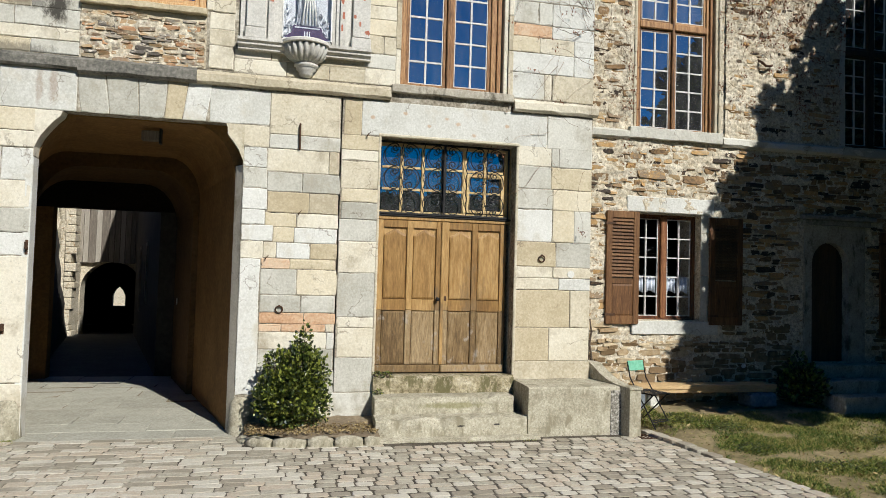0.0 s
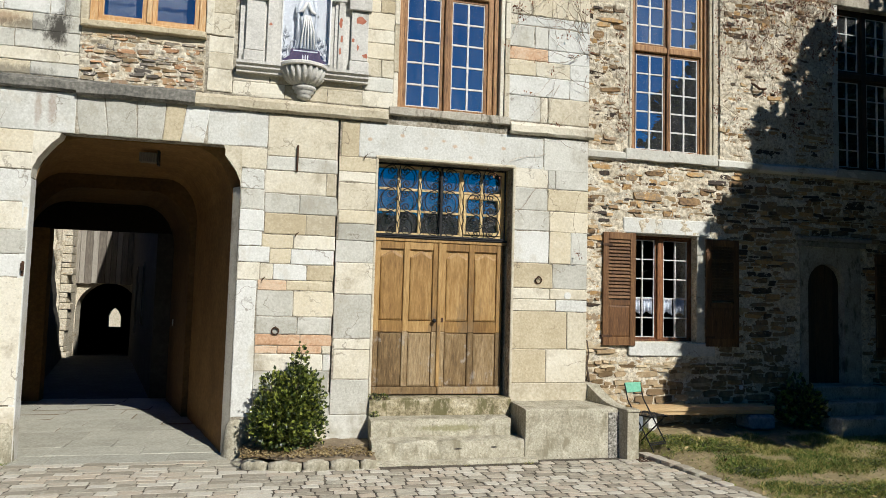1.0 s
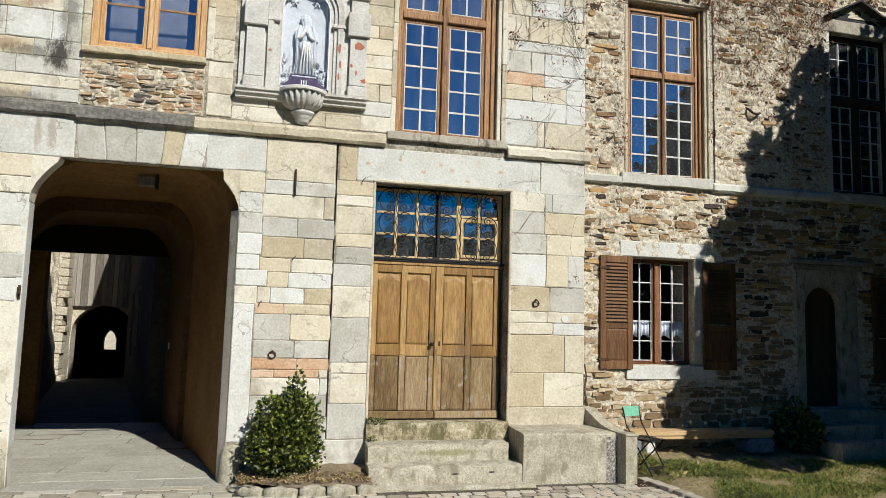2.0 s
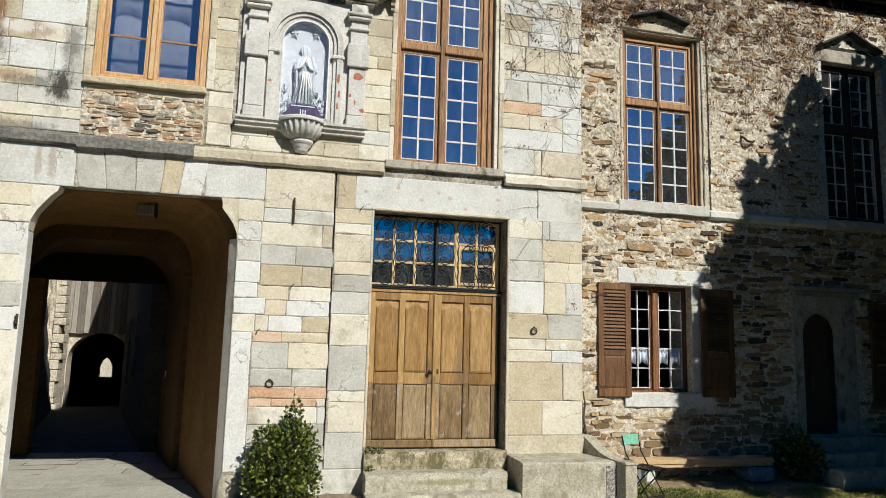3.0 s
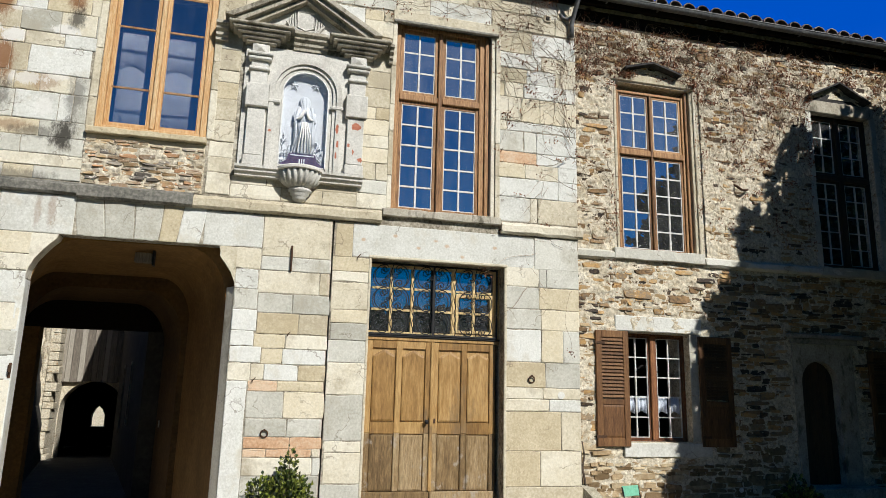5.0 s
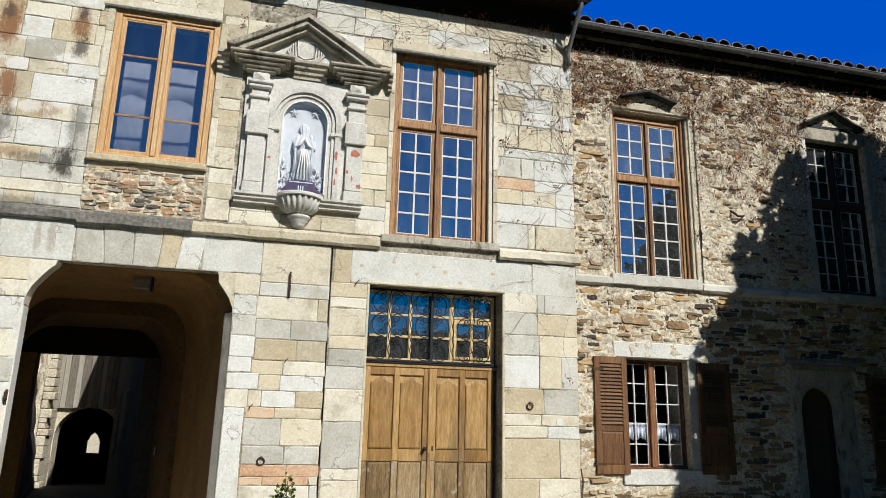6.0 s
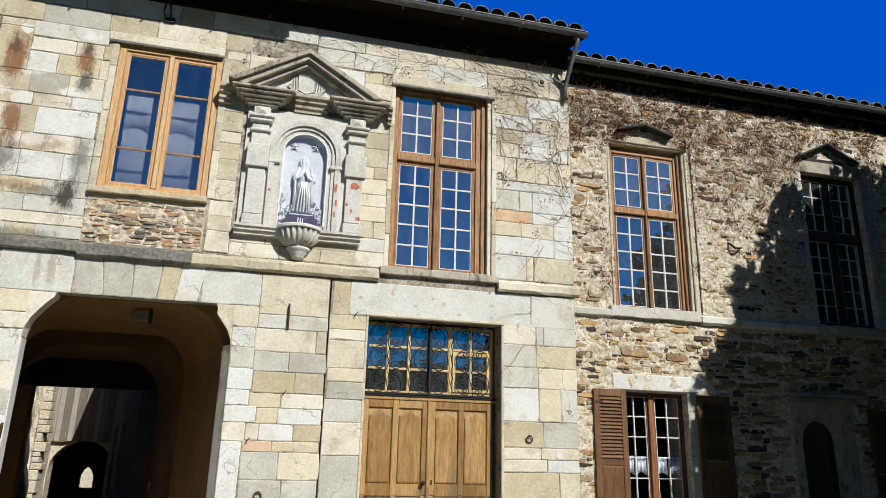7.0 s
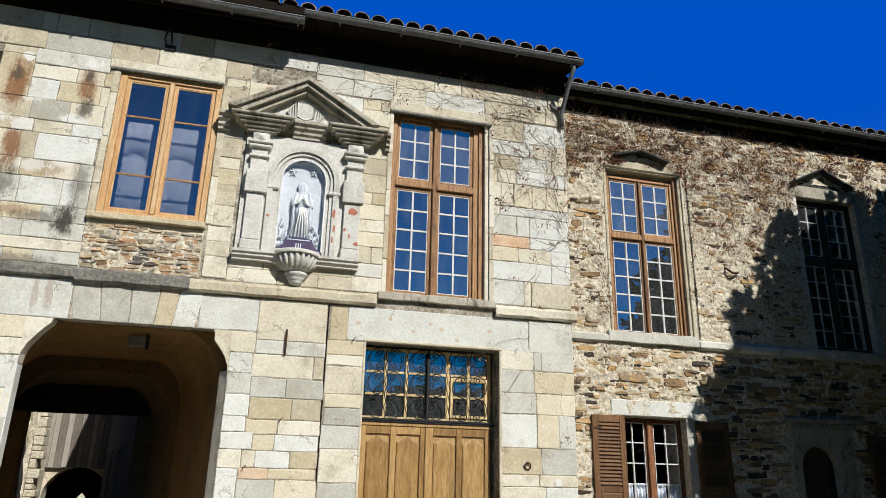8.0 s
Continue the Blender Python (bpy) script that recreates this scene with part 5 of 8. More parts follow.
part("vent_sash", boxes((xs6[4] + 0.03, xs6[4] + 0.07, DY - 0.0, DY + 0.03, 2.12, 2.66), (1.70, 1.74, DY - 0.0, DY + 0.03, 2.12, 2.66), (xs6[4] + 0.07, 1.70, DY, DY + 0.03, 2.61, 2.66), (xs6[4] + 0.07, 1.70, DY, DY + 0.03, 2.12, 2.16), bevel=0.004), "honey", tr, "small opening sash in honey paint")
for k in range(6):
    for za, zb in zip(zs3, zs3[1:]):
        p = part("pane", boxes((xs6[k] + 0.01, xs6[k + 1] - 0.01, DY + 0.045, DY + 0.048, za + 0.01, zb - 0.01)), "paneover", tr)
        p.visible_shadow = False
grille = thing("overlight_grille", (0.0, DY - 0.03, 2.06), "black wrought-iron grille of scrolls over the door", "grille")


def spiral(cx, cz, r, turns, a0, way=1, n=26):
    return [(cx + r * (1 - 0.82 * k / n) * math.cos(a0 + way * 2 * math.pi * turns * k / n), 0, cz + r * (1 - 0.82 * k / n) * math.sin(a0 + way * 2 * math.pi * turns * k / n)) for k in range(n + 1)]


part("frame_bar", boxes((0.0, 1.80, -0.012, 0.012, 0.0, 0.022), (0.0, 1.80, -0.012, 0.012, 0.94, 0.962), (0.0, 0.02, -0.012, 0.012, 0.022, 0.94), (1.78, 1.80, -0.012, 0.012, 0.022, 0.94), (0.88, 0.905, -0.012, 0.012, 0.022, 0.94)), "iron", grille)
def c_scroll(xc, zc, w, h, side, r=0.058, turns=1.35, n=22):
    """A forged C: a bow in the middle, curled inwards at both ends."""
    pts = []
    for k in range(n):
        u = k / n
        a = math.pi / 2 - 2 * math.pi * turns * (1 - u)
        q = r * (0.2 + 0.8 * u)
        pts.append((q * math.cos(a), h / 2 - r + q * math.sin(a)))
    for k in range(15):
        a = math.pi / 2 + math.pi * k / 14
        pts.append((w * math.cos(a), h / 2 * math.sin(a)))
    pts += [(x, -z) for x, z in pts[:n][::-1]]
    return [(xc + side * (x + w * 0.35), 0, zc + z) for x, z in pts]


for k in range(6):
    xa = 0.02 + k * 0.2933
    side = 1 if k % 2 == 0 else -1
    for r in range(3):
        zc = 0.02 + 0.153 + r * 0.307
        bm = bmesh.new()
        tube(bm, c_scroll(xa + 0.1466, zc, 0.135, 0.30, side), 0.0072, 5)
        part("scroll", bm, "iron", grille)
        bm = bmesh.new()
        tube(bm, spiral(xa + 0.1466 + side * 0.095, zc, 0.036, 1.2, math.pi / 2, -side, 16), 0.006, 5)
        part("small_scroll", bm, "iron", grille)
    if k < 5 and k != 2:
        bm = bmesh.new()
        tube(bm, [(xa + 0.2933 + 0.012 * math.sin(q * 1.1), 0, 0.022 + 0.918 * q / 30) for q in range(31)], 0.0065, 5)
        part("twisted_bar", bm, "iron", grille)
# stone frame round the door: a thin chamfered edge
tagged(link("trim_door_edge", boxes((-0.035, 0.0, -0.012, 0.05, -0.03, 3.035), (1.842, 1.88, -0.012, 0.05, -0.03, 3.035), (-0.035, 1.88, -0.02, 0.05, 3.037, 3.075), bevel=0.008), "cream"), "worn stone edge round the door opening", "trim", kind="structure")


def step_stone(name, x0, x1, y0, y1, z0, z1, label, mat="concrete"):
    bm = boxes((x0, x1, y0, y1, z0, z1))
    bmesh.ops.subdivide_edges(bm, edges=[e for e in bm.edges if abs(e.verts[0].co.x - e.verts[1].co.x) > 0.3], cuts=14, use_grid_fill=True)
    rg = random.Random(int(z1 * 1000))
    for v in bm.verts:
        if v.co.z > z1 - 1e-4 and v.co.y < y0 + 1e-4:
            v.co.z -= abs(rg.gauss(0, 0.012))
            v.co.y += abs(rg.gauss(0, 0.014))
    bmesh.ops.bevel(bm, geom=[e for e in bm.edges if all(v.co.z > z1 - 0.05 for v in e.verts) and all(v.co.y < y0 + 0.05 for v in e.verts)], offset=0.02, segments=2, affect="EDGES")
    return tagged(link(name, bm, mat), label, "step", "door steps")


step_stone("door_step", -0.02, 1.86, -0.07, 0.19, -0.27, -0.035, "chipped yellowish threshold stone with weeds", "threshold")
step_stone("door_step", -0.03, 1.76, -0.36, -0.07, -0.49, -0.25, "worn grey stone step with rounded edge")
step_stone("door_step", -0.05, 1.85, -0.62, -0.36, -0.72, -0.455, "chipped grey lower step at the door")
step_stone("door_step", -0.02, 1.98, -0.76, -0.62, -0.80, -0.675, "thin worn footing slab before the steps")
tagged(link("landing_fill", boxes((-0.0, 1.80, -0.06, 0.19, -0.80, -0.28), (-0.02, 1.75, -0.35, -0.07, -0.8, -0.50))  , "concrete"), "rubble core under the door steps", "base", kind="structure")
cheek = thing("step_cheek", (1.86, -0.62, -0.75), "rough concrete cheek block beside the steps", "cheek wall")
bm = bmesh.new()
profile_x(bm, [(0.0, 0.0), (0.0, 0.63), (0.03, 0.65), (0.60, 0.665), (0.618, 0.665), (0.618, 0.0)], 0.0, 1.30)
bmesh.ops.subdivide_edges(bm, edges=[e for e in bm.edges if abs(e.verts[0].co.x - e.verts[1].co.x) > 0.3], cuts=16, use_grid_fill=True)
rk = random.Random(77)
for v in bm.verts:
    v.co += Vector((0, rk.uniform(0, 0.008), rk.uniform(-0.006, 0.004)))
part("block", bm, "concrete", cheek)
part("pebble_strip", boxes((1.12, 1.299, -0.006, 0.03, 0.0, 0.60), bevel=0.004), "pebble", cheek, "rough pebbledash strip")
prof = [(-0.16, 0.0), (-0.16, 0.62), (-0.12, 0.65), (0.10, 0.665), (0.26, 0.70), (0.40, 0.76), (0.52, 0.83), (0.618, 0.885), (0.99, 0.89), (0.99, 0.0)]
bm = profile_x(bmesh.new(), prof, 1.302, 1.46)
for v in bm.verts:
    v.co.x -= 0.25 * (v.co.y + 0.16)
part("sweeping_wing", bm, "concrete", cheek)
bm = boxes((1.29, 1.475, -0.175, 0.02, 0.625, 0.66), bevel=0.008)
part("coping", bm, "concrete", cheek)

# ---- niche ----
niche = thing("niche_shrine", (0, 0, 0), "carved stone niche with pilasters, broken cornice and pediment", "niche")
bm = bmesh.new()
N = 20
cx, cz, ro, ri = -0.99, 5.195, 0.475, 0.308
arc_o = [(cx + ro * math.cos(math.pi * k / N), cz + ro * math.sin(math.pi * k / N)) for k in range(N + 1)]
arc_i = [(cx + ri * math.cos(math.pi * k / N), cz + ri * math.sin(math.pi * k / N)) for k in range(N + 1)]


def strip(bm, a, b, y0, y1):
    """A flat band between two rows of (x, z) points, from y0 to y1."""
    A0, B0 = [bm.verts.new((x, y0, z)) for x, z in a], [bm.verts.new((x, y0, z)) for x, z in b]
    A1, B1 = [bm.verts.new((x, y1, z)) for x, z in a], [bm.verts.new((x, y1, z)) for x, z in b]
    for k in range(len(a) - 1):
        bm.faces.new((A0[k], A0[k + 1], B0[k + 1], B0[k]))
        bm.faces.new((A1[k], B1[k], B1[k + 1], A1[k + 1]))
        bm.faces.new((A0[k], A1[k], A1[k + 1], A0[k + 1]))
        bm.faces.new((B0[k], B0[k + 1], B1[k + 1], B1[k]))
    for k in (0, -1):
        bm.faces.new((A0[k], B0[k], B1[k], A1[k]))
    bmesh.ops.recalc_face_normals(bm, faces=bm.faces[:])
    return bm


ai = [(cx + ri, 4.11)] + arc_i + [(cx - ri, 4.11)]
ao = [(cx + ro, 4.11)] + arc_o + [(cx - ro, 4.11)]
rm = ri + 0.05
mid = [(cx + rm, 4.11)] + [(cx + rm * math.cos(math.pi * k / N), cz + rm * math.sin(math.pi * k / N)) for k in range(N + 1)] + [(cx - rm, 4.11)]
part("archivolt", strip(bmesh.new(), mid, ao, -0.07, 0.0), "niche", niche)
roll_i = [(cx + 0.405, 4.11)] + [(cx + 0.405 * math.cos(math.pi * k / N), cz + 0.405 * math.sin(math.pi * k / N)) for k in range(N + 1)] + [(cx - 0.405, 4.11)]
part("outer_roll", strip(bmesh.new(), roll_i, ao, -0.10, -0.071), "niche", niche)
for s in (-1, 1):
    part("impost", boxes((min(cx + s * 0.33, cx + s * 0.50), max(cx + s * 0.33, cx + s * 0.50), -0.112, -0.048, 5.0, 5.05), bevel=0.01), "niche", niche)
part("inner_moulding", strip(bmesh.new(), ai, mid, -0.045, 0.0), "niche", niche)
sq = [(cx + 0.56, 4.11)] + [(cx + 0.56 * max(-1, min(1, 1.45 * math.cos(math.pi * k / N))), cz + min(0.60, 0.85 * math.sin(math.pi * k / N))) for k in range(N + 1)] + [(cx - 0.56, 4.11)]
part("spandrel", strip(bmesh.new(), ao, sq, -0.05, 0.0), "niche", niche)
for xa, xb in ((-1.80, -1.517), (-0.513, -0.21)):
    part("backing_strip", boxes((xa, xb, -0.045, 0.0, 4.112, 5.78)), "niche", niche)
for x in (-1.615, -0.315):
    part("pilaster", boxes((x - 0.11, x + 0.11, -0.105, -0.046, 4.26, 5.80), bevel=0.006), "niche", niche)
    part("pilaster_base", boxes((x - 0.125, x + 0.125, -0.125, -0.046, 4.112, 4.25), bevel=0.01), "niche", niche)
    part("pilaster_block", boxes((x - 0.145, x + 0.145, -0.145, -0.107, 4.91, 5.23), (x - 0.145, x + 0.145, -0.107, -0.047, 4.91, 5.23), bevel=0.008), "niche", niche)
    for z, w in ((5.42, 0.135), (5.56, 0.15), (5.62, 0.165)):
        part("collar", boxes((x - w, x + w, -0.135 - (w - 0.13), -0.046, z, z + 0.045), bevel=0.012), "niche", niche)
    bm = bmesh.new()
    v = [bm.verts.new(p) for p in ((x - 0.09, -0.107, 5.665), (x + 0.09, -0.107, 5.665), (x + 0.09, -0.107, 5.80), (x - 0.09, -0.107, 5.80), (x, -0.15, 5.73))]
    for k in range(4):
        bm.faces.new((v[k], v[(k + 1) % 4], v[4]))
    part("diamond_point", bm, "niche", niche)
CORN = [(0.0, 5.80), (-0.07, 5.80), (-0.07, 5.84), (-0.10, 5.86), (-0.10, 5.90), (-0.14, 5.93), (-0.14, 5.96), (-0.18, 5.99), (-0.18, 6.03), (0.0, 6.05)]


def ressaut(xc, half, deep):
    bm = bmesh.new()
    for z0, z1, g in ((5.80, 5.84, 0.0), (5.842, 5.885, 0.05), (5.887, 5.93, 0.11), (5.932, 5.975, 0.17), (5.977, 6.02, 0.22)):
        box(bm, xc - half - g, xc + half + g, -deep - g * 0.75, 0.0, z0, z1, bevel=0.012)
    return bm


part("cornice_block", ressaut(-1.62, 0.20, 0.13), "weathered", niche)
part("cornice_block", ressaut(-0.32, 0.20, 0.13), "weathered", niche)
part("cornice_end", profile_x(bmesh.new(), CORN, -2.20, -2.045), "weathered", niche)
part("cornice_end", profile_x(bmesh.new(), CORN, 0.105, 0.16), "weathered", niche)
part("cornice", profile_x(bmesh.new(), CORN, -1.195, -0.745), "weathered", niche)
bm = bmesh.new()
prism_y(bm, [(-1.85, 6.03), (-0.27, 6.03), (-1.06, 6.55)], -0.06, 0.0)
part("tympanum", bm, "niche", niche)
for s in (-1, 1):
    for d0, d1, y0 in ((0.0, 0.05, -0.30), (0.052, 0.11, -0.25), (0.112, 0.16, -0.18)):
        xe = -1.06 + s * 1.03
        lo0, lo1 = 6.68 - d0 * 1.25, 6.68 - d1 * 1.25
        e0, e1 = 6.07 - d0 * 0.3, 6.07 - d1 * 0.3
        part("raking_cornice", prism_y(bmesh.new(), [(-1.06, lo0), (xe - s * d0 * 2.0, e0), (xe - s * d1 * 2.0, e1), (-1.06, lo1)], y0, 0.0), "weathered", niche)
bm = bmesh.new()
prism_y(bm, [(-1.17, 6.13), (-1.06, 6.08), (-0.95, 6.13), (-0.94, 6.36), (-1.18, 6.36)], -0.10, -0.062)
for f in [min(bm.faces, key=lambda f: f.calc_center_median().y)]:
    bmesh.ops.inset_individual(bm, faces=[f], thickness=0.02, depth=-0.012)
part("shield", bm, "niche", niche, "plain carved shield")
for s in (-1, 1):
    for k in range(4):
        bm = bmesh.new()
        tube(bm, [(-1.06 + s * (0.03 + 0.045 * k), -0.075, 6.075), (-1.06 + s * (0.13 + 0.04 * k), -0.085, 6.10 + 0.03 * k), (-1.06 + s * (0.15 + 0.03 * k), -0.08, 6.20 + 0.05 * (3 - k)), (-1.06 + s * (0.13 + 0.025 * k), -0.07, 6.28 + 0.05 * (3 - k))], 0.018, 6, 0.4)
        part("frond", bm, "niche", niche)
LEDGE = [(0.0, 4.11), (-0.15, 4.11), (-0.15, 4.075), (-0.12, 4.055), (-0.12, 4.03), (-0.08, 4.0), (-0.08, 3.98), (0.0, 3.98)]
part("ledge", profile_x(bmesh.new(), LEDGE, -1.82, -0.185), "niche", niche)
bm = bmesh.new()
lathe(bm, [(0.02, 4.135), (0.30, 4.13), (0.315, 4.115), (0.315, 4.085), (0.29, 4.075)], -1.0, -0.02, 28, math.pi, 2 * math.pi)
part("bowl_rim", bm, "niche", niche)
bm = bmesh.new()
lathe(bm, [(0.285, 4.075), (0.29, 4.04), (0.26, 3.965), (0.20, 3.905), (0.12, 3.875)], -1.0, -0.02, 66, math.pi, 2 * math.pi, wob=lambda a, z: 0.86 + 0.16 * abs(math.sin(a * 11)))
part("fluted_bowl", bm, "niche", niche, "fluted stone bowl of the bracket", smooth=True)
bm = bmesh.new()
lathe(bm, [(0.12, 3.875), (0.15, 3.86), (0.15, 3.83), (0.12, 3.82), (0.125, 3.79), (0.09, 3.77), (0.09, 3.74), (0.06, 3.71), (0.005, 3.695)], -0.985, -0.02, 24, math.pi, 2 * math.pi)
part("bowl_knob", bm, "niche", niche, smooth=True)
bm = bmesh.new()
prism_y(bm, [(cx - 0.30, 4.175), (cx + 0.30, 4.175), (cx + 0.30, 4.128), (cx - 0.30, 4.128)], -0.04, 0.2)
part("shelf", bm, "niche", niche)
# hollow of the niche
bm = bmesh.new()
rows_ = []
for k in range(25):
    a = math.pi * k / 24
    dip = 0.055 * math.sin(a) ** 0.35
    row = [bm.verts.new((cx + ri * math.cos(a), dip, 4.11)), bm.verts.new((cx + ri * math.cos(a), dip, cz))]
    for q in range(1, 11):
        b = math.pi / 2 * q / 10
        row.append(bm.verts.new((cx + ri * math.cos(a) * math.cos(b), 0.055 * (math.sin(a) * math.cos(b)) ** 0.35, cz + ri * math.sin(b))))
    rows_.append(row)
for p, q in zip(rows_, rows_[1:]):
    for k in range(len(p) - 1):
        bm.faces.new((p[k], p[k + 1], q[k + 1], q[k]))
bmesh.ops.remove_doubles(bm, verts=bm.verts[:], dist=1e-4)
part("hollow", bm, "chalk", niche, "whitewashed plaster hollow", smooth=True)
for sx, sz in ((-1.15, 5.33), (-0.86, 5.345)):
    bm = bmesh.new()
    yb = 0.036
    c0 = bm.verts.new((sx, yb - 0.03, sz))
    ring = [bm.verts.new((sx + (0.075 if k % 2 == 0 else 0.031) * math.sin(math.pi * k / 5), yb, sz + (0.075 if k % 2 == 0 else 0.031) * math.cos(math.pi * k / 5))) for k in range(10)]
    for k in range(10):
        bm.faces.new((c0, ring[k], ring[(k + 1) % 10]))
    bm.faces.new(ring)
    part("star", bm, "chalk", niche, "raised plaster star")
bm = bmesh.new()
o = [(cx - 0.30, 4.18), (cx + 0.30, 4.18), (cx + 0.25, 4.22), (cx + 0.19, 4.27), (cx + 0.175, 4.355), (cx - 0.175, 4.355), (cx - 0.19, 4.27), (cx - 0.25, 4.22)]
prism_y(bm, o, -0.030, 0.12)
pl = part("painted_plinth", bm, "purple", niche, "plum painted plinth with white edges")
part("white_edge", boxes((cx - 0.155, cx + 0.155, -0.036, -0.031, 4.325, 4.34), (cx - 0.30, cx + 0.30, -0.036, -0.031, 4.18, 4.192)), "chalk", pl)
for dx in (-0.03, 0.0, 0.03):
    part("white_mark", boxes((cx + dx - 0.007, cx + dx + 0.007, -0.036, -0.031, 4.215, 4.285)), "chalk", pl)
for x, z, w, h in ((-0.315, 4.79, 0.15, 0.11), (-0.40, 4.52, 0.05, 0.06), (-0.24, 4.33, 0.09, 0.07), (-0.335, 4.43, 0.03, 0.08), (-0.56, 4.74, 0.05, 0.16), (-0.545, 4.52, 0.04, 0.12), (-0.56, 4.36, 0.03, 0.1), (-1.43, 4.61, 0.045, 0.05)):
    rg = random.Random(int(z * 100))
    o = [(x + w / 2 * math.cos(a) * rg.uniform(0.6, 1.1), z + h / 2 * math.sin(a) * rg.uniform(0.6, 1.1)) for a in [2 * math.pi * k / 11 for k in range(11)]]
    yf = -0.1055 if -0.43 < x < -0.2 else -0.1005
    if x == -0.40 or x == -0.335 or x == -0.24:
        yf = -0.1055
    part("paint_trace", prism_y(bmesh.new(), o, yf - 0.0015, yf + 0.001), "redpaint", niche, "faded red paint trace")

# the statue: one draped standing form
bm = bmesh.new()
def fold(a, z):
    return 1 + 0.10 * math.sin(8 * a + 5 * z) + 0.06 * math.sin(15 * a - 9 * z) + 0.04 * math.sin(23 * a + 3)
lathe(bm, [(0.001, 0.0), (0.115, 0.005), (0.125, 0.04), (0.108, 0.14), (0.105, 0.26), (0.118, 0.40), (0.132, 0.50), (0.118, 0.58), (0.085, 0.635), (0.052, 0.66), (0.056, 0.69), (0.066, 0.73), (0.064, 0.77), (0.050, 0.805), (0.025, 0.825), (0.001, 0.83)], 0, 0, 60, wob=fold)
for v in bm.verts:
    v.co.y *= 0.42
    v.co.x += 0.02 * math.sin(v.co.z * 5)
for s in (-1, 1):
    tube(bm, [(s * 0.115, 0.0, 0.58), (s * 0.125, -0.03, 0.46), (s * 0.05, -0.085, 0.50), (s * 0.012, -0.10, 0.60)], 0.034, 10, 0.45)
    tube(bm, [(s * 0.08, -0.03, 0.66), (s * 0.115, -0.04, 0.50), (s * 0.105, -0.05, 0.28), (s * 0.12, -0.05, 0.10)], 0.022, 8, 0.5)
for k in range(5):
    x = -0.05 + 0.03 * k
    tube(bm, [(x * 0.5, -0.07, 0.44), (x * 1.1 + 0.01, -0.078, 0.24), (x * 1.5, -0.075, 0.02)], 0.011, 6, 0.8)
st = link("statue", bm, "chalk", smooth=True)
st.location = (-0.985, 0.02, 4.355)
tagged(st, "white draped standing statue on the painted plinth", "statue")
for x0, w, hgt, n, seed in ((-1.31, 0.19, 0.42, 46, 4), (-0.86, 0.16, 0.36, 36, 6)):
    rg = random.Random(seed)
    bm = bmesh.new()
    for k in range(n):
        x = x0 + rg.uniform(0, w)
        z = rg.uniform(0, hgt) * (1 - abs(x - x0 - w * 0.4) / w)
        a, t_ = rg.uniform(0.4, 2.7), rg.uniform(0.03, 0.075)
        y = 0.025 + rg.uniform(-0.02, 0.02)
        tube(bm, [(x, y, 4.20 + z), (x + 0.5 * t_ * math.cos(a), y - 0.012, 4.20 + z + 0.5 * t_), (x + t_ * math.cos(a), y, 4.20 + z + t_ * math.sin(a))], rg.uniform(0.010, 0.020), 5, 0.35)
    tagged(link("plaster_rockwork", bm, "chalk"), "white plaster rockwork at the statue's feet", "rockwork")
ed = [(cx + (ri - 0.016) * math.copysign(1, k), 4.18) for k in (1,)] + [(cx + (ri - 0.016) * math.cos(math.pi * k / N), cz + (ri - 0.016) * math.sin(math.pi * k / N)) for k in range(N + 1)] + [(cx - ri + 0.016, 4.18)]
eo = [(cx + ri, 4.18)] + arc_i + [(cx - ri, 4.18)]
part("pane_edge", strip(bmesh.new(), ed, eo, -0.056, -0.040), "chalk", niche, "thin white edge of the pane")
pane_ = part("pane", prism_y(bmesh.new(), ed, -0.052, -0.049), "shrineglass", niche, "clear pane before the hollow")
pane_.visible_shadow = False


# ---- rubble masonry ----
def rubble_stone(x, z, w, h, y, deep, rg):
    """A split stone: an uneven slab end with broken corners."""
    n = rg.randint(9, 13)
    e, lean = rg.uniform(0.22, 0.52), rg.gauss(0, 0.05)
    out = []
    for k in range(n):
        t_ = 2 * math.pi * (k + rg.uniform(-0.3, 0.3)) / n
        c_, s_ = math.cos(t_), math.sin(t_)
        r_ = rg.uniform(0.86, 1.06)
        px = math.copysign(abs(c_) ** e, c_) * w / 2 * r_
        pz = math.copysign(abs(s_) ** e, s_) * h / 2 * r_
        out.append((x + px, z + pz + px * lean))
    v = [(px, y + 0.012, pz) for px, pz in out]
    ty, tz = rg.uniform(-0.012, 0.012), rg.uniform(-0.012, 0.012)
    k_ = rg.uniform(0.84, 0.95)
    v += [(x + (px - x) * k_, y - deep + ty * (px - x) / w * 2 + tz * (pz - z) / h * 2 + rg.uniform(-0.005, 0.005), z + (pz - z) * (k_ - 0.1)) for px, pz in out]
    f = [tuple(range(n, 2 * n))] + [(k, (k + 1) % n, n + (k + 1) % n, n + k) for k in range(n)]
    return v, f


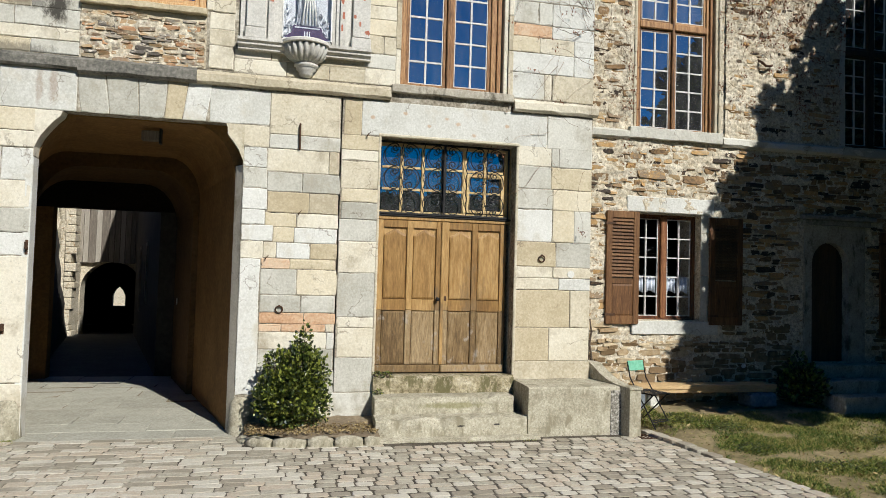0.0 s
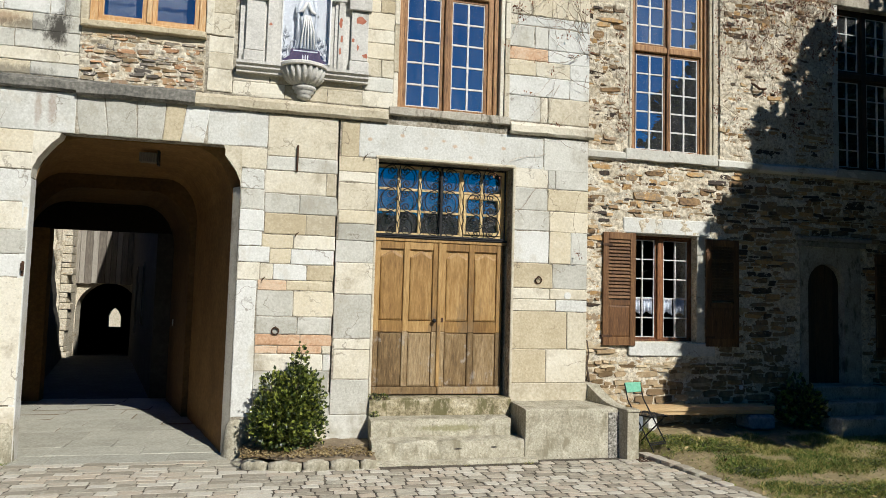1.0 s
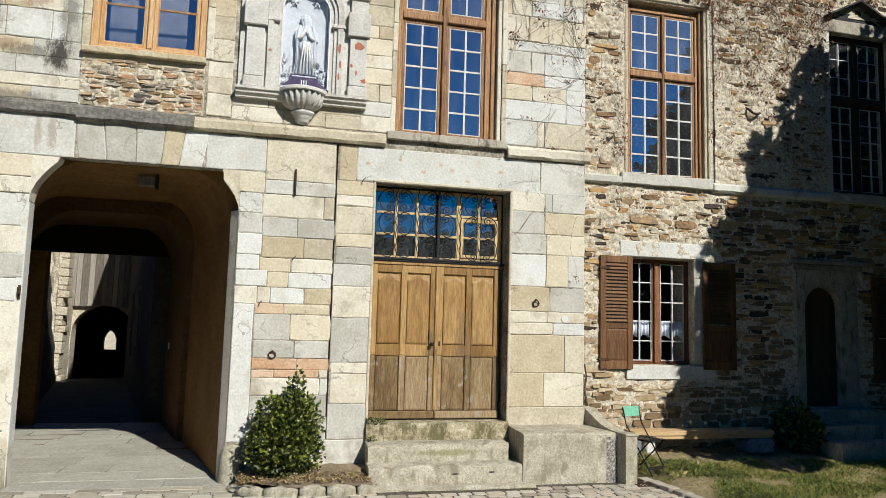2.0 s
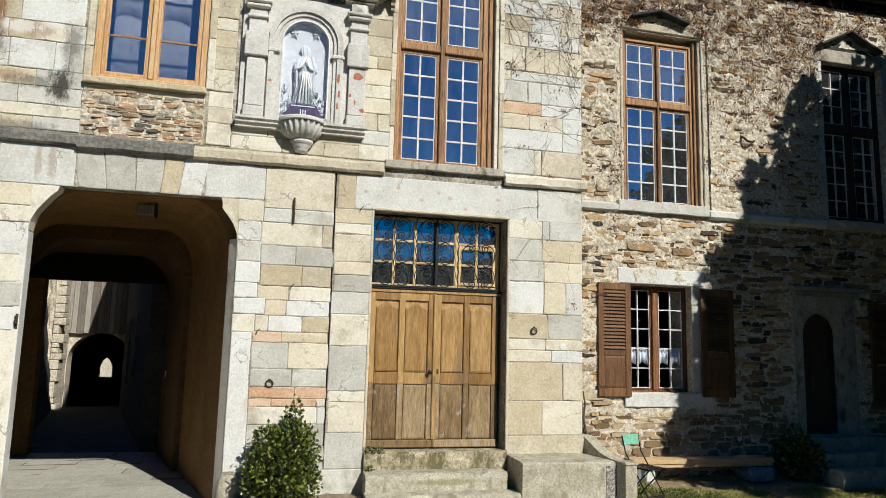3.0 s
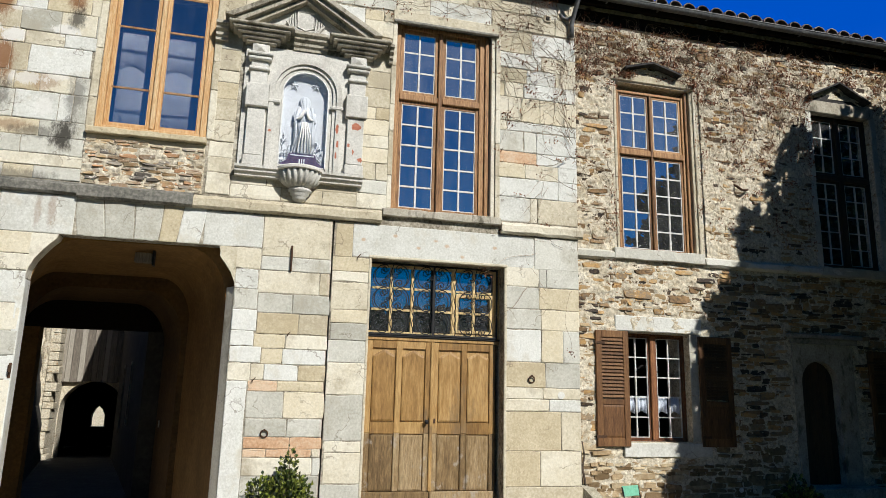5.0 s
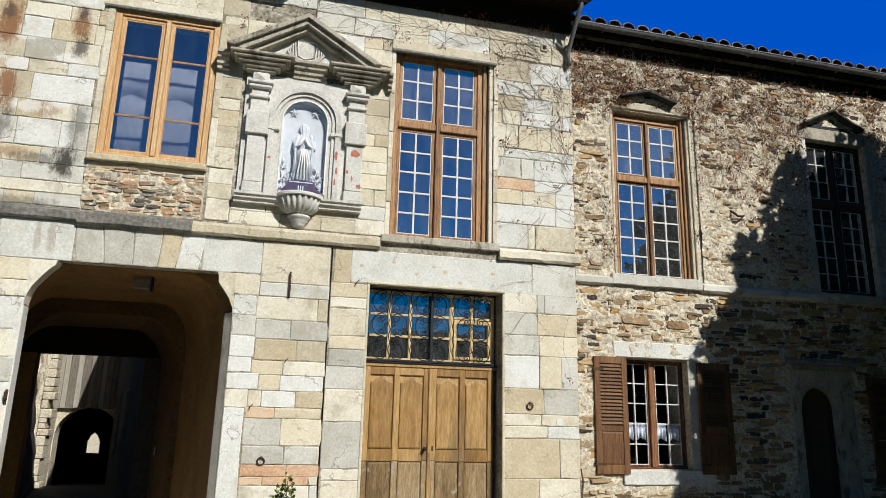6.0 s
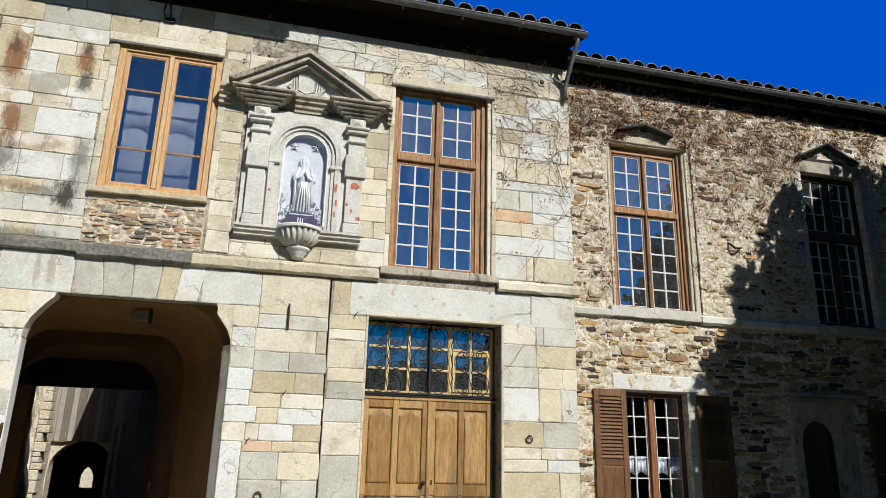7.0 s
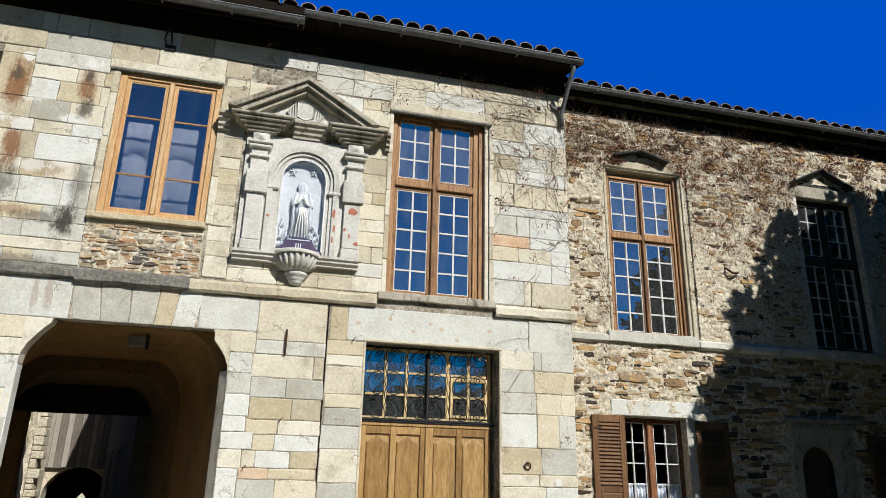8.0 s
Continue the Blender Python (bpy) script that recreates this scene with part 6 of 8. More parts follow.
def rubble(parent, x0, x1, z0, z1, y, holes, seed, mat, single=None, hmin=0.03, hmax=0.10, wmin=0.09, wmax=0.50, gap=0.012, bare=lambda x, z: 0.2, fill=1.0):
    """Courses of split stones; those inside the stretch `single` are pieces of their own, the rest are joined."""
    rg = random.Random(seed)
    V, F = [], []
    z = z0
    while z < z1:
        h = rg.uniform(hmin, hmax)
        x = x0 - rg.uniform(0, 0.2)
        while x < x1:
            w = min(wmax, max(wmin, rg.lognormvariate(math.log(0.2), 0.45))) * (0.7 + h / hmax * 0.6)
            cx_, cz_ = x + w / 2, z + h / 2 + 0.06 * noise.noise((x * 0.9, z * 0.8, seed)) + rg.uniform(-0.3, 0.3) * h
            hh = h * rg.choice((rg.uniform(0.6, 1.15), rg.uniform(0.8, 1.2), rg.uniform(1.1, 1.7)))
            x += w + rg.uniform(0.3, 1.6) * gap
            xa_, xb_ = max(x0, cx_ - w / 2), min(x1, cx_ + w / 2)
            cx_, w = (xa_ + xb_) / 2, xb_ - xa_
            hh = min(hh, 2 * (z1 - cz_))
            hh *= fill
            if fill > 1.15:
                hh = h * rg.uniform(0.95, 1.25)
            if w < 0.05 or hh < 0.02:
                continue
            if any(a - w / 2 < cx_ < b + w / 2 and c - hh / 2 < cz_ < d + hh / 2 for a, b, c, d in holes):
                continue
            if rg.random() < bare(cx_, cz_):
                continue
            v, f = rubble_stone(cx_, cz_, w, hh, y, rg.uniform(0.010, 0.034), rg)
            if single and single[0] < cx_ < single[1] and single[2] < cz_ < single[3]:
                raw("stone", v, f, mat, parent)
            else:
                b = len(V)
                V += v
                F += [tuple(i + b for i in q) for q in f]
        z += h + rg.uniform(0.1, 0.8) * gap
    if V:
        ob = raw("rubble_stones", V, F, mat, parent)
        ob["kind"] = "stuff"


def bare_b(x, z):
    n = noise.noise((x * 1.3, z * 2.0, 3.0))
    return min(0.6, max(0.02, 0.06 + 0.5 * n))


holes_b = [(3.74, 5.30, 3.40, 6.42), (7.45, 8.95, 3.34, 6.55), (3.70, 5.20, 0.46, 2.50), (6.72, 7.90, -0.6, 2.32), (2.9, 14, 3.33, 3.50)]
rubble(wall_b, 2.97, 10.2, -0.64, 0.64, BY, holes_b, 40, "ochrerubble", single=(2.9, 5.0, -0.7, 0.75), hmin=0.045, hmax=0.12, wmin=0.12, wmax=0.42, gap=0.0, bare=lambda x, z: 0.0, fill=1.2)
rubble(wall_b, 2.97, 10.2, 0.66, 7.46, BY, holes_b, 41, "slate", single=(2.9, 4.4, 0.6, 1.7), gap=0.006, hmin=0.03, hmax=0.10, wmin=0.07, wmax=0.42, bare=bare_b, fill=1.08)


def mortar_skin(x0, x1, z0, z1, y, holes, step, bias, amount=1.0):
    """The crumbly, smeared face of the lime mortar, which here covers and there bares the stones. bias(x, z): its usual thickness."""
    nx, nz = int((x1 - x0) / step), int((z1 - z0) / step)
    V, F = [], []
    for j in range(nz + 1):
        for i in range(nx + 1):
            x, z = x0 + (x1 - x0) * i / nx, z0 + (z1 - z0) * j / nz
            h = 0.020 * noise.noise((x * 3.2, z * 5.5, 1.5)) + 0.017 * noise.noise((x * 9, z * 15, 4.5)) + 0.013 * noise.noise((x * 23, z * 31, 7.5)) + 0.009 * noise.noise((x * 52, z * 58, 9.5))
            V.append((x, y - max(0.002, bias(x, z) + amount * h), z))
    for j in range(nz):
        for i in range(nx):
            x, z = x0 + (x1 - x0) * (i + 0.5) / nx, z0 + (z1 - z0) * (j + 0.5) / nz
            if not any(a < x < b and c < z < d for a, b, c, d in holes):
                k = j * (nx + 1) + i
                F.append((k, k + 1, k + nx + 2, k + nx + 1))
    return V, F


def lime_b(x, z):
    """Thicker on the upper storey, thin where the slate lies bare round the side door and at the foot."""
    if z > 3.42:
        return 0.0235 + 0.0055 * min(1, max(0, (x - 5.1) / 0.4)) * min(1, max(0, (6.2 - z) / 0.8))
    if z < 0.6:
        return 0.006
    return 0.0225 - 0.0145 * min(1, max(0, (x - 4.8) / 0.9))


skin_holes = [(3.73, 5.31, 3.37, 6.42), (7.40, 8.95, 3.34, 6.49), (3.73, 5.06, 0.49, 2.29), (6.72, 7.86, -0.7, 2.24)]
mv, mf = mortar_skin(2.96, 9.6, -0.62, 7.5, BY, skin_holes, 0.0185, lime_b)
ob = raw("mortar_face", mv, mf, "mortar", wall_b, smooth=True)
mv, mf = mortar_skin(-3.60, -2.19, 3.703, 4.224, 0.0, [], 0.0125, lambda x, z: 0.0125 + (0.012 if z > 4.12 else 0.0), 0.9)
ob = raw("mortar_face", mv, mf, "mortar", wall_a, smooth=True)
tagged(link("trim_rubble_bed", boxes((-3.60, -2.19, 0.0, 0.004, 3.701, 4.224)), "mortar"), "pale mortar panel under the window", "trim", kind="structure")
rubble(wall_a, -3.59, -2.20, 3.70, 4.26, 0.0, [], 42, "brick", single=(-4, -2, 3.6, 4.3), hmin=0.028, hmax=0.08, wmin=0.05, wmax=0.19, gap=0.002, bare=lambda x, z: 0.01 if z < 4.12 else 0.1, fill=1.18)
tagged(link("trim_sill_bed", boxes((-3.60, -2.20, -0.012, 0.02, 4.225, 4.345), bevel=0.01), "yellow"), "broken yellow mortar bed under the sill", "trim", kind="structure")

# ---- dressed stone round the windows ----
def sill(name, x0, x1, y0, y1, z0, z1, mat, label):
    bm = boxes((x0, x1, y0, y1, z0, z1))
    bmesh.ops.subdivide_edges(bm, edges=[e for e in bm.edges if abs(e.verts[0].co.x - e.verts[1].co.x) > 0.3], cuts=12, use_grid_fill=True)
    rg = random.Random(int(x0 * 77 + 9))
    for v in bm.verts:
        if v.co.y < y0 + 1e-4:
            v.co.y += rg.uniform(0, 0.018)
            v.co.z += rg.uniform(-0.008, 0.004)
    bmesh.ops.bevel(bm, geom=[e for e in bm.edges if all(v.co.y < y0 + 0.03 for v in e.verts)], offset=0.008, segments=1, affect="EDGES")
    return tagged(link(name, bm, mat), label, "sill", kind="structure")


sill("window_sill_1", -3.60, -2.19, -0.10, 0.128, 4.35, 4.425, "yellow", "pale worn sill with a moulded nose")
sill("window_sill_2", 0.11, 1.77, -0.075, 0.088, 3.62, 3.725, "weathered", "weathered cracked grey sill")
sill("window_sill_3", 3.70, 5.24, BY - 0.10, BY + 0.168, 3.37, 3.535, "grey", "cracked stone sill")
sill("window_sill_4", 7.40, 8.95, BY - 0.10, BY + 0.118, 3.35, 3.495, "grey", "stone sill in the shade")
sill("window_sill_5", 3.80, 5.22, BY - 0.05, BY + 0.148, 0.49, 0.69, "white", "whitewashed stone sill")
for xa, xb, za, zb, y, m_, lab in ((0.15, 1.74, 6.50, 6.66, 0.0, "cream", "plain stone window head"), (-3.68, -2.20, 6.51, 6.64, 0.0, "cream", "plain stone window head"), (3.70, 5.15, 2.285, 2.52, BY, "white", "whitewashed stone lintel"), (3.74, 5.26, 6.29, 6.42, BY, "cream", "stone window head under a small pediment"), (7.30, 8.84, 6.215, 6.44, BY, "weathered", "stone window head under a small pediment")):
    tagged(link("window_head", boxes((xa, xb, y - 0.03, y + 0.1, za, zb), bevel=0.012), m_), lab, "lintel", kind="structure")
tagged(link("trim_drip", boxes((-3.66, -2.21, -0.04, -0.002, 6.478, 6.512), bevel=0.008), "dark"), "thin drip moulding over the window", "trim", kind="structure")
tagged(link("trim_drip", boxes((0.16, 1.73, -0.06, -0.002, 6.46, 6.502), bevel=0.008), "dark"), "thin drip moulding over the window", "trim", kind="structure")
for x0, x1, z0, z1, w, y, m_ in ((W2H[0], W2H[1], 3.73, 6.49, 0.07, 0.0, "cream"), (W1[0], W1[1], 4.43, 6.49, 0.09, 0.0, "cream"), (W3H[0], W3H[1], 3.54, 6.27, 0.045, BY, "cream"), (W4[0], W4[1], 3.5, 6.24, 0.12, BY, "grey"), (WB[0], WB[1], 0.70, 2.28, 0.13, BY, "grey")):
    for a, b in ((x0 - w, x0 - 0.001), (x1 + 0.001, x1 + w)):
        z = z0
        rg = random.Random(int(a * 50))
        while z < z1 - 0.05:
            h = rg.uniform(0.35, 0.7)
            h = z1 - z if z1 - z - h < 0.25 else h
            block(a, b, z + 0.003, z + h - 0.003, rg.uniform(0.012, 0.02), m_, wall_a if y == 0 else wall_b, rg, "jamb_stone", y=y)
            z += h
for xc, zb, half, rise in ((4.43, 6.45, 0.50, 0.125), (8.04, 6.46, 0.61, 0.28)):
    t = thing("window_pediment", (xc, BY, zb), "small stone pediment on the window head", "pediment", "window pediments")
    # tympanum and slabs coloured near black for the shadow inside the pediment
    part("tympanum", prism_y(bmesh.new(), [(-half + 0.08, -0.03), (half - 0.08, -0.03), (0.0, rise - 0.05)], -0.012, 0.0), "shadeslab", t)
    for s in (-1, 1):
        part("raking_slab", prism_y(bmesh.new(), [(0.0, rise + 0.035), (s * half, 0.02), (s * half, -0.015), (0.0, rise + 0.005)], -0.17, 0.0), "shadeslab", t)

# ---- shutters, curtains, side door ----
def shutter(x0, x1, z0, z1, y, label):
    t = thing("shutter", ((x0 + x1) / 2, y, z0), label, "shutter", "window shutters")
    w, h = (x1 - x0) / 2, z1 - z0
    part("stile", boxes((-w, -w + 0.09, -0.02, 0.02, 0, h), bevel=0.004), "shutter", t)
    part("stile", boxes((w - 0.09, w, -0.02, 0.02, 0, h), bevel=0.004), "shutter", t)
    for a, b in ((0.0, 0.12), (0.58, 0.66), (h - 0.10, h)):
        part("rail", boxes((-w + 0.09, w - 0.09, -0.018, 0.018, a, b), bevel=0.004), "shutter", t)
    bm = boxes((-w + 0.09, w - 0.09, -0.008, 0.010, 0.12, 0.58))
    q = min(bm.faces, key=lambda f: f.calc_center_median().y)
    bmesh.ops.inset_individual(bm, faces=[q], thickness=0.04, depth=0.008)
    part("panel", bm, "shutter", t)
    n = 17
    for k in range(n):
        z = 0.68 + (h - 0.10 - 0.68) * (k + 0.5) / n
        bm = bmesh.new()
        profile_x(bm, [(-0.022, z - 0.022), (-0.014, z - 0.026), (0.018, z + 0.022), (0.010, z + 0.026)], -w + 0.09, w - 0.09)
        part("slat", bm, "shutter", t)
    for z in (0.12, h - 0.2):
        part("hinge", boxes((-w - 0.02, -w + 0.14, -0.026, -0.02, z, z + 0.035)), "rust", t)
    return t


shutter(3.365, 3.885, 0.64, 2.28, BY - 0.05, "weathered brown louvred shutter folded back on the wall")
shutter(5.06, 5.62, 0.64, 2.25, BY - 0.05, "dark brown louvred shutter in the tree's shade")
shutter(8.16, 8.74, 0.50, 2.15, BY - 0.05, "dark brown louvred shutter in the tree's shade")


def curtain(name, x0, x1, z0, z1, y, label, waves=5, scallop=0.03, group="curtains", deep=0.018):
    n, V, F = 28, [], []
    for k in range(n + 1):
        u = k / n
        x = x0 + (x1 - x0) * u
        yy = y + deep * math.sin(u * waves * 6.28)
        V += [(x, yy, z0 - scallop * math.sin(math.pi * min(1, max(0, u)))), (x, yy * 1.0, (z0 + z1) / 2), (x, yy, z1)]
    for k in range(n):
        for j in range(2):
            F.append((3 * k + j, 3 * k + 3 + j, 3 * k + 4 + j, 3 * k + 1 + j))
    ob = raw(name, V, F, "cloth", smooth=True)
    sm = ob.modifiers.new("thickness", "SOLIDIFY")
    sm.thickness = 0.003
    return tagged(ob, label, "curtain", group)


for xa, xb in ((3.93, 4.11), (4.13, 4.31), (4.47, 4.65), (4.68, 4.86)):
    curtain("cafe_curtain", xa, xb, 1.08, 1.35, BY + 0.21, "small white lace cafe curtain with scalloped hem", 3, -0.05)
for xa, xb in ((-3.40, -3.08), (-2.86, -2.48)):
    curtain("long_curtain", xa, xb, 4.40, 5.90, 0.32, "long white curtain behind the pine window", 2, 0.0, deep=0.003)
    curtain("short_curtain", xa, xb, 5.36, 5.90, 0.312, "short white curtain with a wavy hem behind the pine window", 2, -0.075, deep=0.004)

side = thing("door_2", (6.93, BY, 0.08), "small dark plank door under a round stone arch", "door", kind="structure")
for k in range(5):
    # planks take the shade-darkened wood, as the deep opening reads black
    part("plank", boxes((-0.10 + k * 0.160, 0.058 + k * 0.160, 0.10, 0.14, 0.0, 1.92), bevel=0.006), "shadewood", side)
bm = bmesh.new()
ax_ = [(0.30 + 0.34 * math.cos(math.pi * k / 14), 1.54 + 0.34 * math.sin(math.pi * k / 14)) for k in range(15)]
bx_ = [(0.395 + 0.614 * max(-0.92, min(0.92, 1.5 * math.cos(math.pi * k / 14))), 1.54 + 0.60 * min(1, 1.6 * math.sin(math.pi * k / 14))) for k in range(15)]
strip(bm, [(0.64, -0.05)] + ax_ + [(-0.04, -0.05)], [(0.96, -0.05)] + bx_ + [(-0.17, -0.05)], -0.03, 0.095)
part("arch_surround", bm, "weathered", side, "pale stone arch surround")
part("cornice", boxes((-0.26, 1.11, -0.12, 0.0, 2.23, 2.30), (-0.20, 1.05, -0.07, 0.0, 2.145, 2.229), bevel=0.012), "dark", side)
for k in range(3):
    tagged(link("side_step", boxes((6.72 - 0.02 * k, 8.1 + 0.04 * k, BY - 0.30 * (k + 1), BY - 0.30 * k, -0.7, 0.07 - 0.19 * k), bevel=0.015), "concrete"), "low stone step before the side door", "step", "side steps")

# ---- court: setts, kerb, bed, lawn ----
def sett(x0, x1, y0, y1, z, rg):
    """A worn cobble with knocked-off corners and a slightly domed, rounded top."""
    k_ = min(x1 - x0, y1 - y0) * 0.16
    j = lambda a: rg.uniform(-a, a)
    ring = [(x0 + k_, y0), (x1 - k_, y0), (x1, y0 + k_), (x1, y1 - k_), (x1 - k_, y1), (x0 + k_, y1), (x0, y1 - k_), (x0, y0 + k_)]
    ring = [(a + j(0.006), b + j(0.005)) for a, b in ring]
    mx, my = (x0 + x1) / 2, (y0 + y1) / 2
    ta, tb = j(0.02), j(0.02)
    v = []
    for sc, dz in ((1.0, -0.06), (1.0, -0.005), (0.95, 0.0)):
        v += [(mx + (a - mx) * sc, my + (b - my) * sc, z + dz + (ta * (a - mx) + tb * (b - my) if dz > -0.05 else 0)) for a, b in ring]
    f = [tuple(range(16, 24))]
    for lv in (0, 8):
        f += [(lv + k, lv + (k + 1) % 8, lv + 8 + (k + 1) % 8, lv + 8 + k) for k in range(8)]
    return v, f


paving = thing("pavement_court", (0, 0, 0), "worn granite setts laid in rows along the house", "pavement", kind="structure")
rg = random.Random(51)
V, F, singles = [], [], 0
y = -5.2
while y < -0.21:
    d = rg.uniform(0.12, 0.15)
    x = -7.5 + rg.uniform(0, 0.2)
    edge = 3.34 - 0.127 * y
    while x < edge:
        w = rg.uniform(0.15, 0.24) if x > -1.2 else rg.uniform(0.18, 0.36)
        w = edge - x if edge - x - w < 0.11 else w
        bed = -1.62 < x + w / 2 < 0.02 and y > -0.86
        foot = -0.06 < x + w / 2 < 2.0 and y > -0.90
        cheek_ = 1.9 < x + w / 2 < 3.40 and y > -0.80
        lawn_ = x + w / 2 > 3.30 and y > -0.66
        if not (bed or foot or cheek_ or lawn_ or (y > -0.66 and x > -1.7)):
            z = ground_height(x, y) + rg.uniform(-0.003, 0.003) + 0.010
            g_ = 0.0085 if x > -1.2 else 0.0035
            v, f = sett(x + g_, x + w - g_, y + 1.5 * g_, y + d - 1.5 * g_, z, rg)
            if -3.05 < y < -1.6 and -2.2 < x < 3.4 and singles < 320:
                raw("sett", v, f, "sett", paving)
                singles += 1
            else:
                b = len(V)
                V += v
                F += [tuple(i + b for i in q) for q in f]
        x += w
    y += d
# the last row runs along the lawn
y = -5.1
while y < -0.62:
    d = rg.uniform(0.17, 0.26)
    v, f = sett(-0.075, 0.072, y + 0.009, y + d - 0.009, 0.0, rg)
    v = [(p[0] + 3.425 - 0.127 * p[1], p[1], p[2] + 0.012 + ground_height(3.425 - 0.127 * y, y)) for p in v]
    raw("sett", v, f, "sett", paving)
    y += d
ob = raw("setts", V, F, "settj", paving)
ob["kind"] = "stuff"
ob = raw("sett_bed", [(-7.6, -5.3, GROUND + 0.003), (4.17, -5.3, GROUND + 0.003), (3.54, -0.3, GROUND + 0.003), (-7.6, -0.3, GROUND + 0.003)], [(0, 1, 2, 3)], "soil", paving)
# kerb round the planted bed
kerbs = [(-1.60, -0.40, -1.52, -0.62, 0.10), (-1.50, -0.66, -1.24, -0.80, 0.13), (-1.22, -0.80, -0.86, -0.86, 0.14), (-0.84, -0.86, -0.56, -0.87, 0.15), (-0.54, -0.87, -0.22, -0.87, 0.14), (-0.20, -0.87, -0.02, -0.86, 0.13)]
for xa, ya, xb, yb, h in kerbs:
    L = math.hypot(xb - xa, yb - ya)
    t = thing("kerb_stone", ((xa + xb) / 2, (ya + yb) / 2 + 0.08, GROUND - 0.02), "rough pale kerb stone edging the planted bed", "kerb", "kerb stones")
    t.rotation_euler = (0, 0, math.atan2(yb - ya, xb - xa))
    rk = random.Random(int(xa * 100))
    bm = boxes((-L / 2, L / 2, -0.07, 0.07, -0.05, h * rk.uniform(0.75, 1.0)))
    bmesh.ops.subdivide_edges(bm, edges=bm.edges[:], cuts=3, use_grid_fill=True)
    for v in bm.verts:
        u, w, q = abs(v.co.x) / (L / 2), abs(v.co.y) / 0.07, max(0.0, v.co.z / h)
        v.co.z -= (0.025 * u ** 4 + 0.03 * w ** 3) * q
        v.co.y *= 1 - 0.22 * u ** 4
        v.co += Vector((rk.uniform(-0.007, 0.007), rk.uniform(-0.009, 0.009), rk.uniform(-0.008, 0.008)))
    part("stone", bm, "concrete", t, smooth=True)
bed_v = []
for j in range(7):
    for i in range(15):
        u, w = i / 14, j / 6
        xb_ = -1.53 + 1.51 * u
        yb_ = -0.80 if xb_ > -0.95 else -0.80 + 0.42 * min(1, (-0.95 - xb_) / 0.58)
        bed_v.append((xb_, yb_ + (0.01 - yb_) * w, -0.62 + 0.09 * w + 0.02 * noise.noise((u * 9, w * 5, 1))))
tagged(raw("planting_bed", bed_v, [(j * 15 + i, j * 15 + i + 1, (j + 1) * 15 + i + 1, (j + 1) * 15 + i) for j in range(6) for i in range(14)], "earth"), "dry earth bed under the shrub", "bed", kind="structure")


def scatter(name, n, place, size, mat, label, seed, category, flat=True):
    rs = random.Random(seed)
    V, F = [], []
    for _ in range(n):
        p = place(rs)
        if p is None:
            continue
        s = size * rs.uniform(0.6, 1.3)
        m = Euler((rs.uniform(-0.7, 0.7), rs.uniform(-0.7, 0.7), rs.uniform(0, 6.28))).to_matrix() if flat else Euler((rs.uniform(0, 6.28), rs.uniform(0, 6.28), rs.uniform(0, 6.28))).to_matrix()
        b = len(V)
        for q in ((-s, 0, 0), (0, -s * 0.42, s * 0.12), (s, 0, 0), (0, s * 0.42, s * 0.12)):
            V.append(tuple(Vector(p) + m @ Vector(q)))
        F += [(b, b + 1, b + 2), (b, b + 2, b + 3)]
    return tagged(raw(name, V, F, mat), label, category, kind="stuff")


scatter("leaf_litter", 2200, lambda r: (r.uniform(-1.55, -0.03), r.uniform(-0.75, -0.02), -0.585 + r.uniform(0, 0.03)), 0.022, "litter", "dry brown leaf litter on the bed", 61, "leaf litter")
scatter("lawn_leaves", 260, lambda r: (lambda x, y: (x, y, ground_height(x, y) + 0.02))(r.uniform(3.7, 9.0), r.uniform(-3.6, 0.2)), 0.035, "litter", "fallen brown leaves on the lawn", 62, "leaves")


def blades(name, n, x0, x1, y0, y1, label, seed, keep):
    rs = random.Random(seed)
    V, F = [], []
    for _ in range(n):
        x, y = rs.uniform(x0, x1), rs.uniform(y0, y1)
        k = keep(x, y)
        if rs.random() > k:
            continue
        z = ground_height(x, y) - 0.02
        h = rs.uniform(0.025, 0.055) * (0.45 + 0.55 * k)
        a = rs.uniform(0, 6.28)
        w = rs.uniform(0.003, 0.006)
        lx, ly = rs.gauss(0, 0.03), rs.gauss(0, 0.03)
        dx, dy = w * math.cos(a), w * math.sin(a)
        b = len(V)
        V += [(x - dx, y - dy, z), (x + dx, y + dy, z), (x + lx * 0.5 + dx * 0.7, y + ly * 0.5 + dy * 0.7, z + h * 0.6), (x + lx * 0.5 - dx * 0.7, y + ly * 0.5 - dy * 0.7, z + h * 0.6), (x + lx, y + ly, z + h)]
        F += [(b, b + 1, b + 2, b + 3), (b + 3, b + 2, b + 4)]
    return tagged(raw(name, V, F, "grass"), label, "grass", kind="stuff")


blades("lawn", 210000, 3.55, 9.5, -4.6, 0.25, "patchy lawn with dry spots before the wing", 71, lambda x, y: 0.0 if y > -0.34 + 0.08 * math.sin(x * 5) and 3.9 < x < 6.6 else max(0.05 if x > 3.50 - 0.127 * y else 0.0, min(1.0, 0.60 + 1.7 * noise.noise((x * 1.7, y * 2.3, 7)) + 0.7 * noise.noise((x * 4, y * 4, 2)) - (0.5 if x < 3.62 - 0.127 * y + 0.06 * math.sin(y * 5) else 0) - (9 if x < 3.51 - 0.127 * y else 0))))
clumps = [(4.0, -0.55, 0.30), (4.5, -0.9, 0.25), (4.9, -2.3, 0.35), (5.5, -2.6, 0.4), (4.3, -1.7, 0.2), (6.3, -1.6, 0.3), (5.2, -3.1, 0.3), (6.8, -2.4, 0.35)]
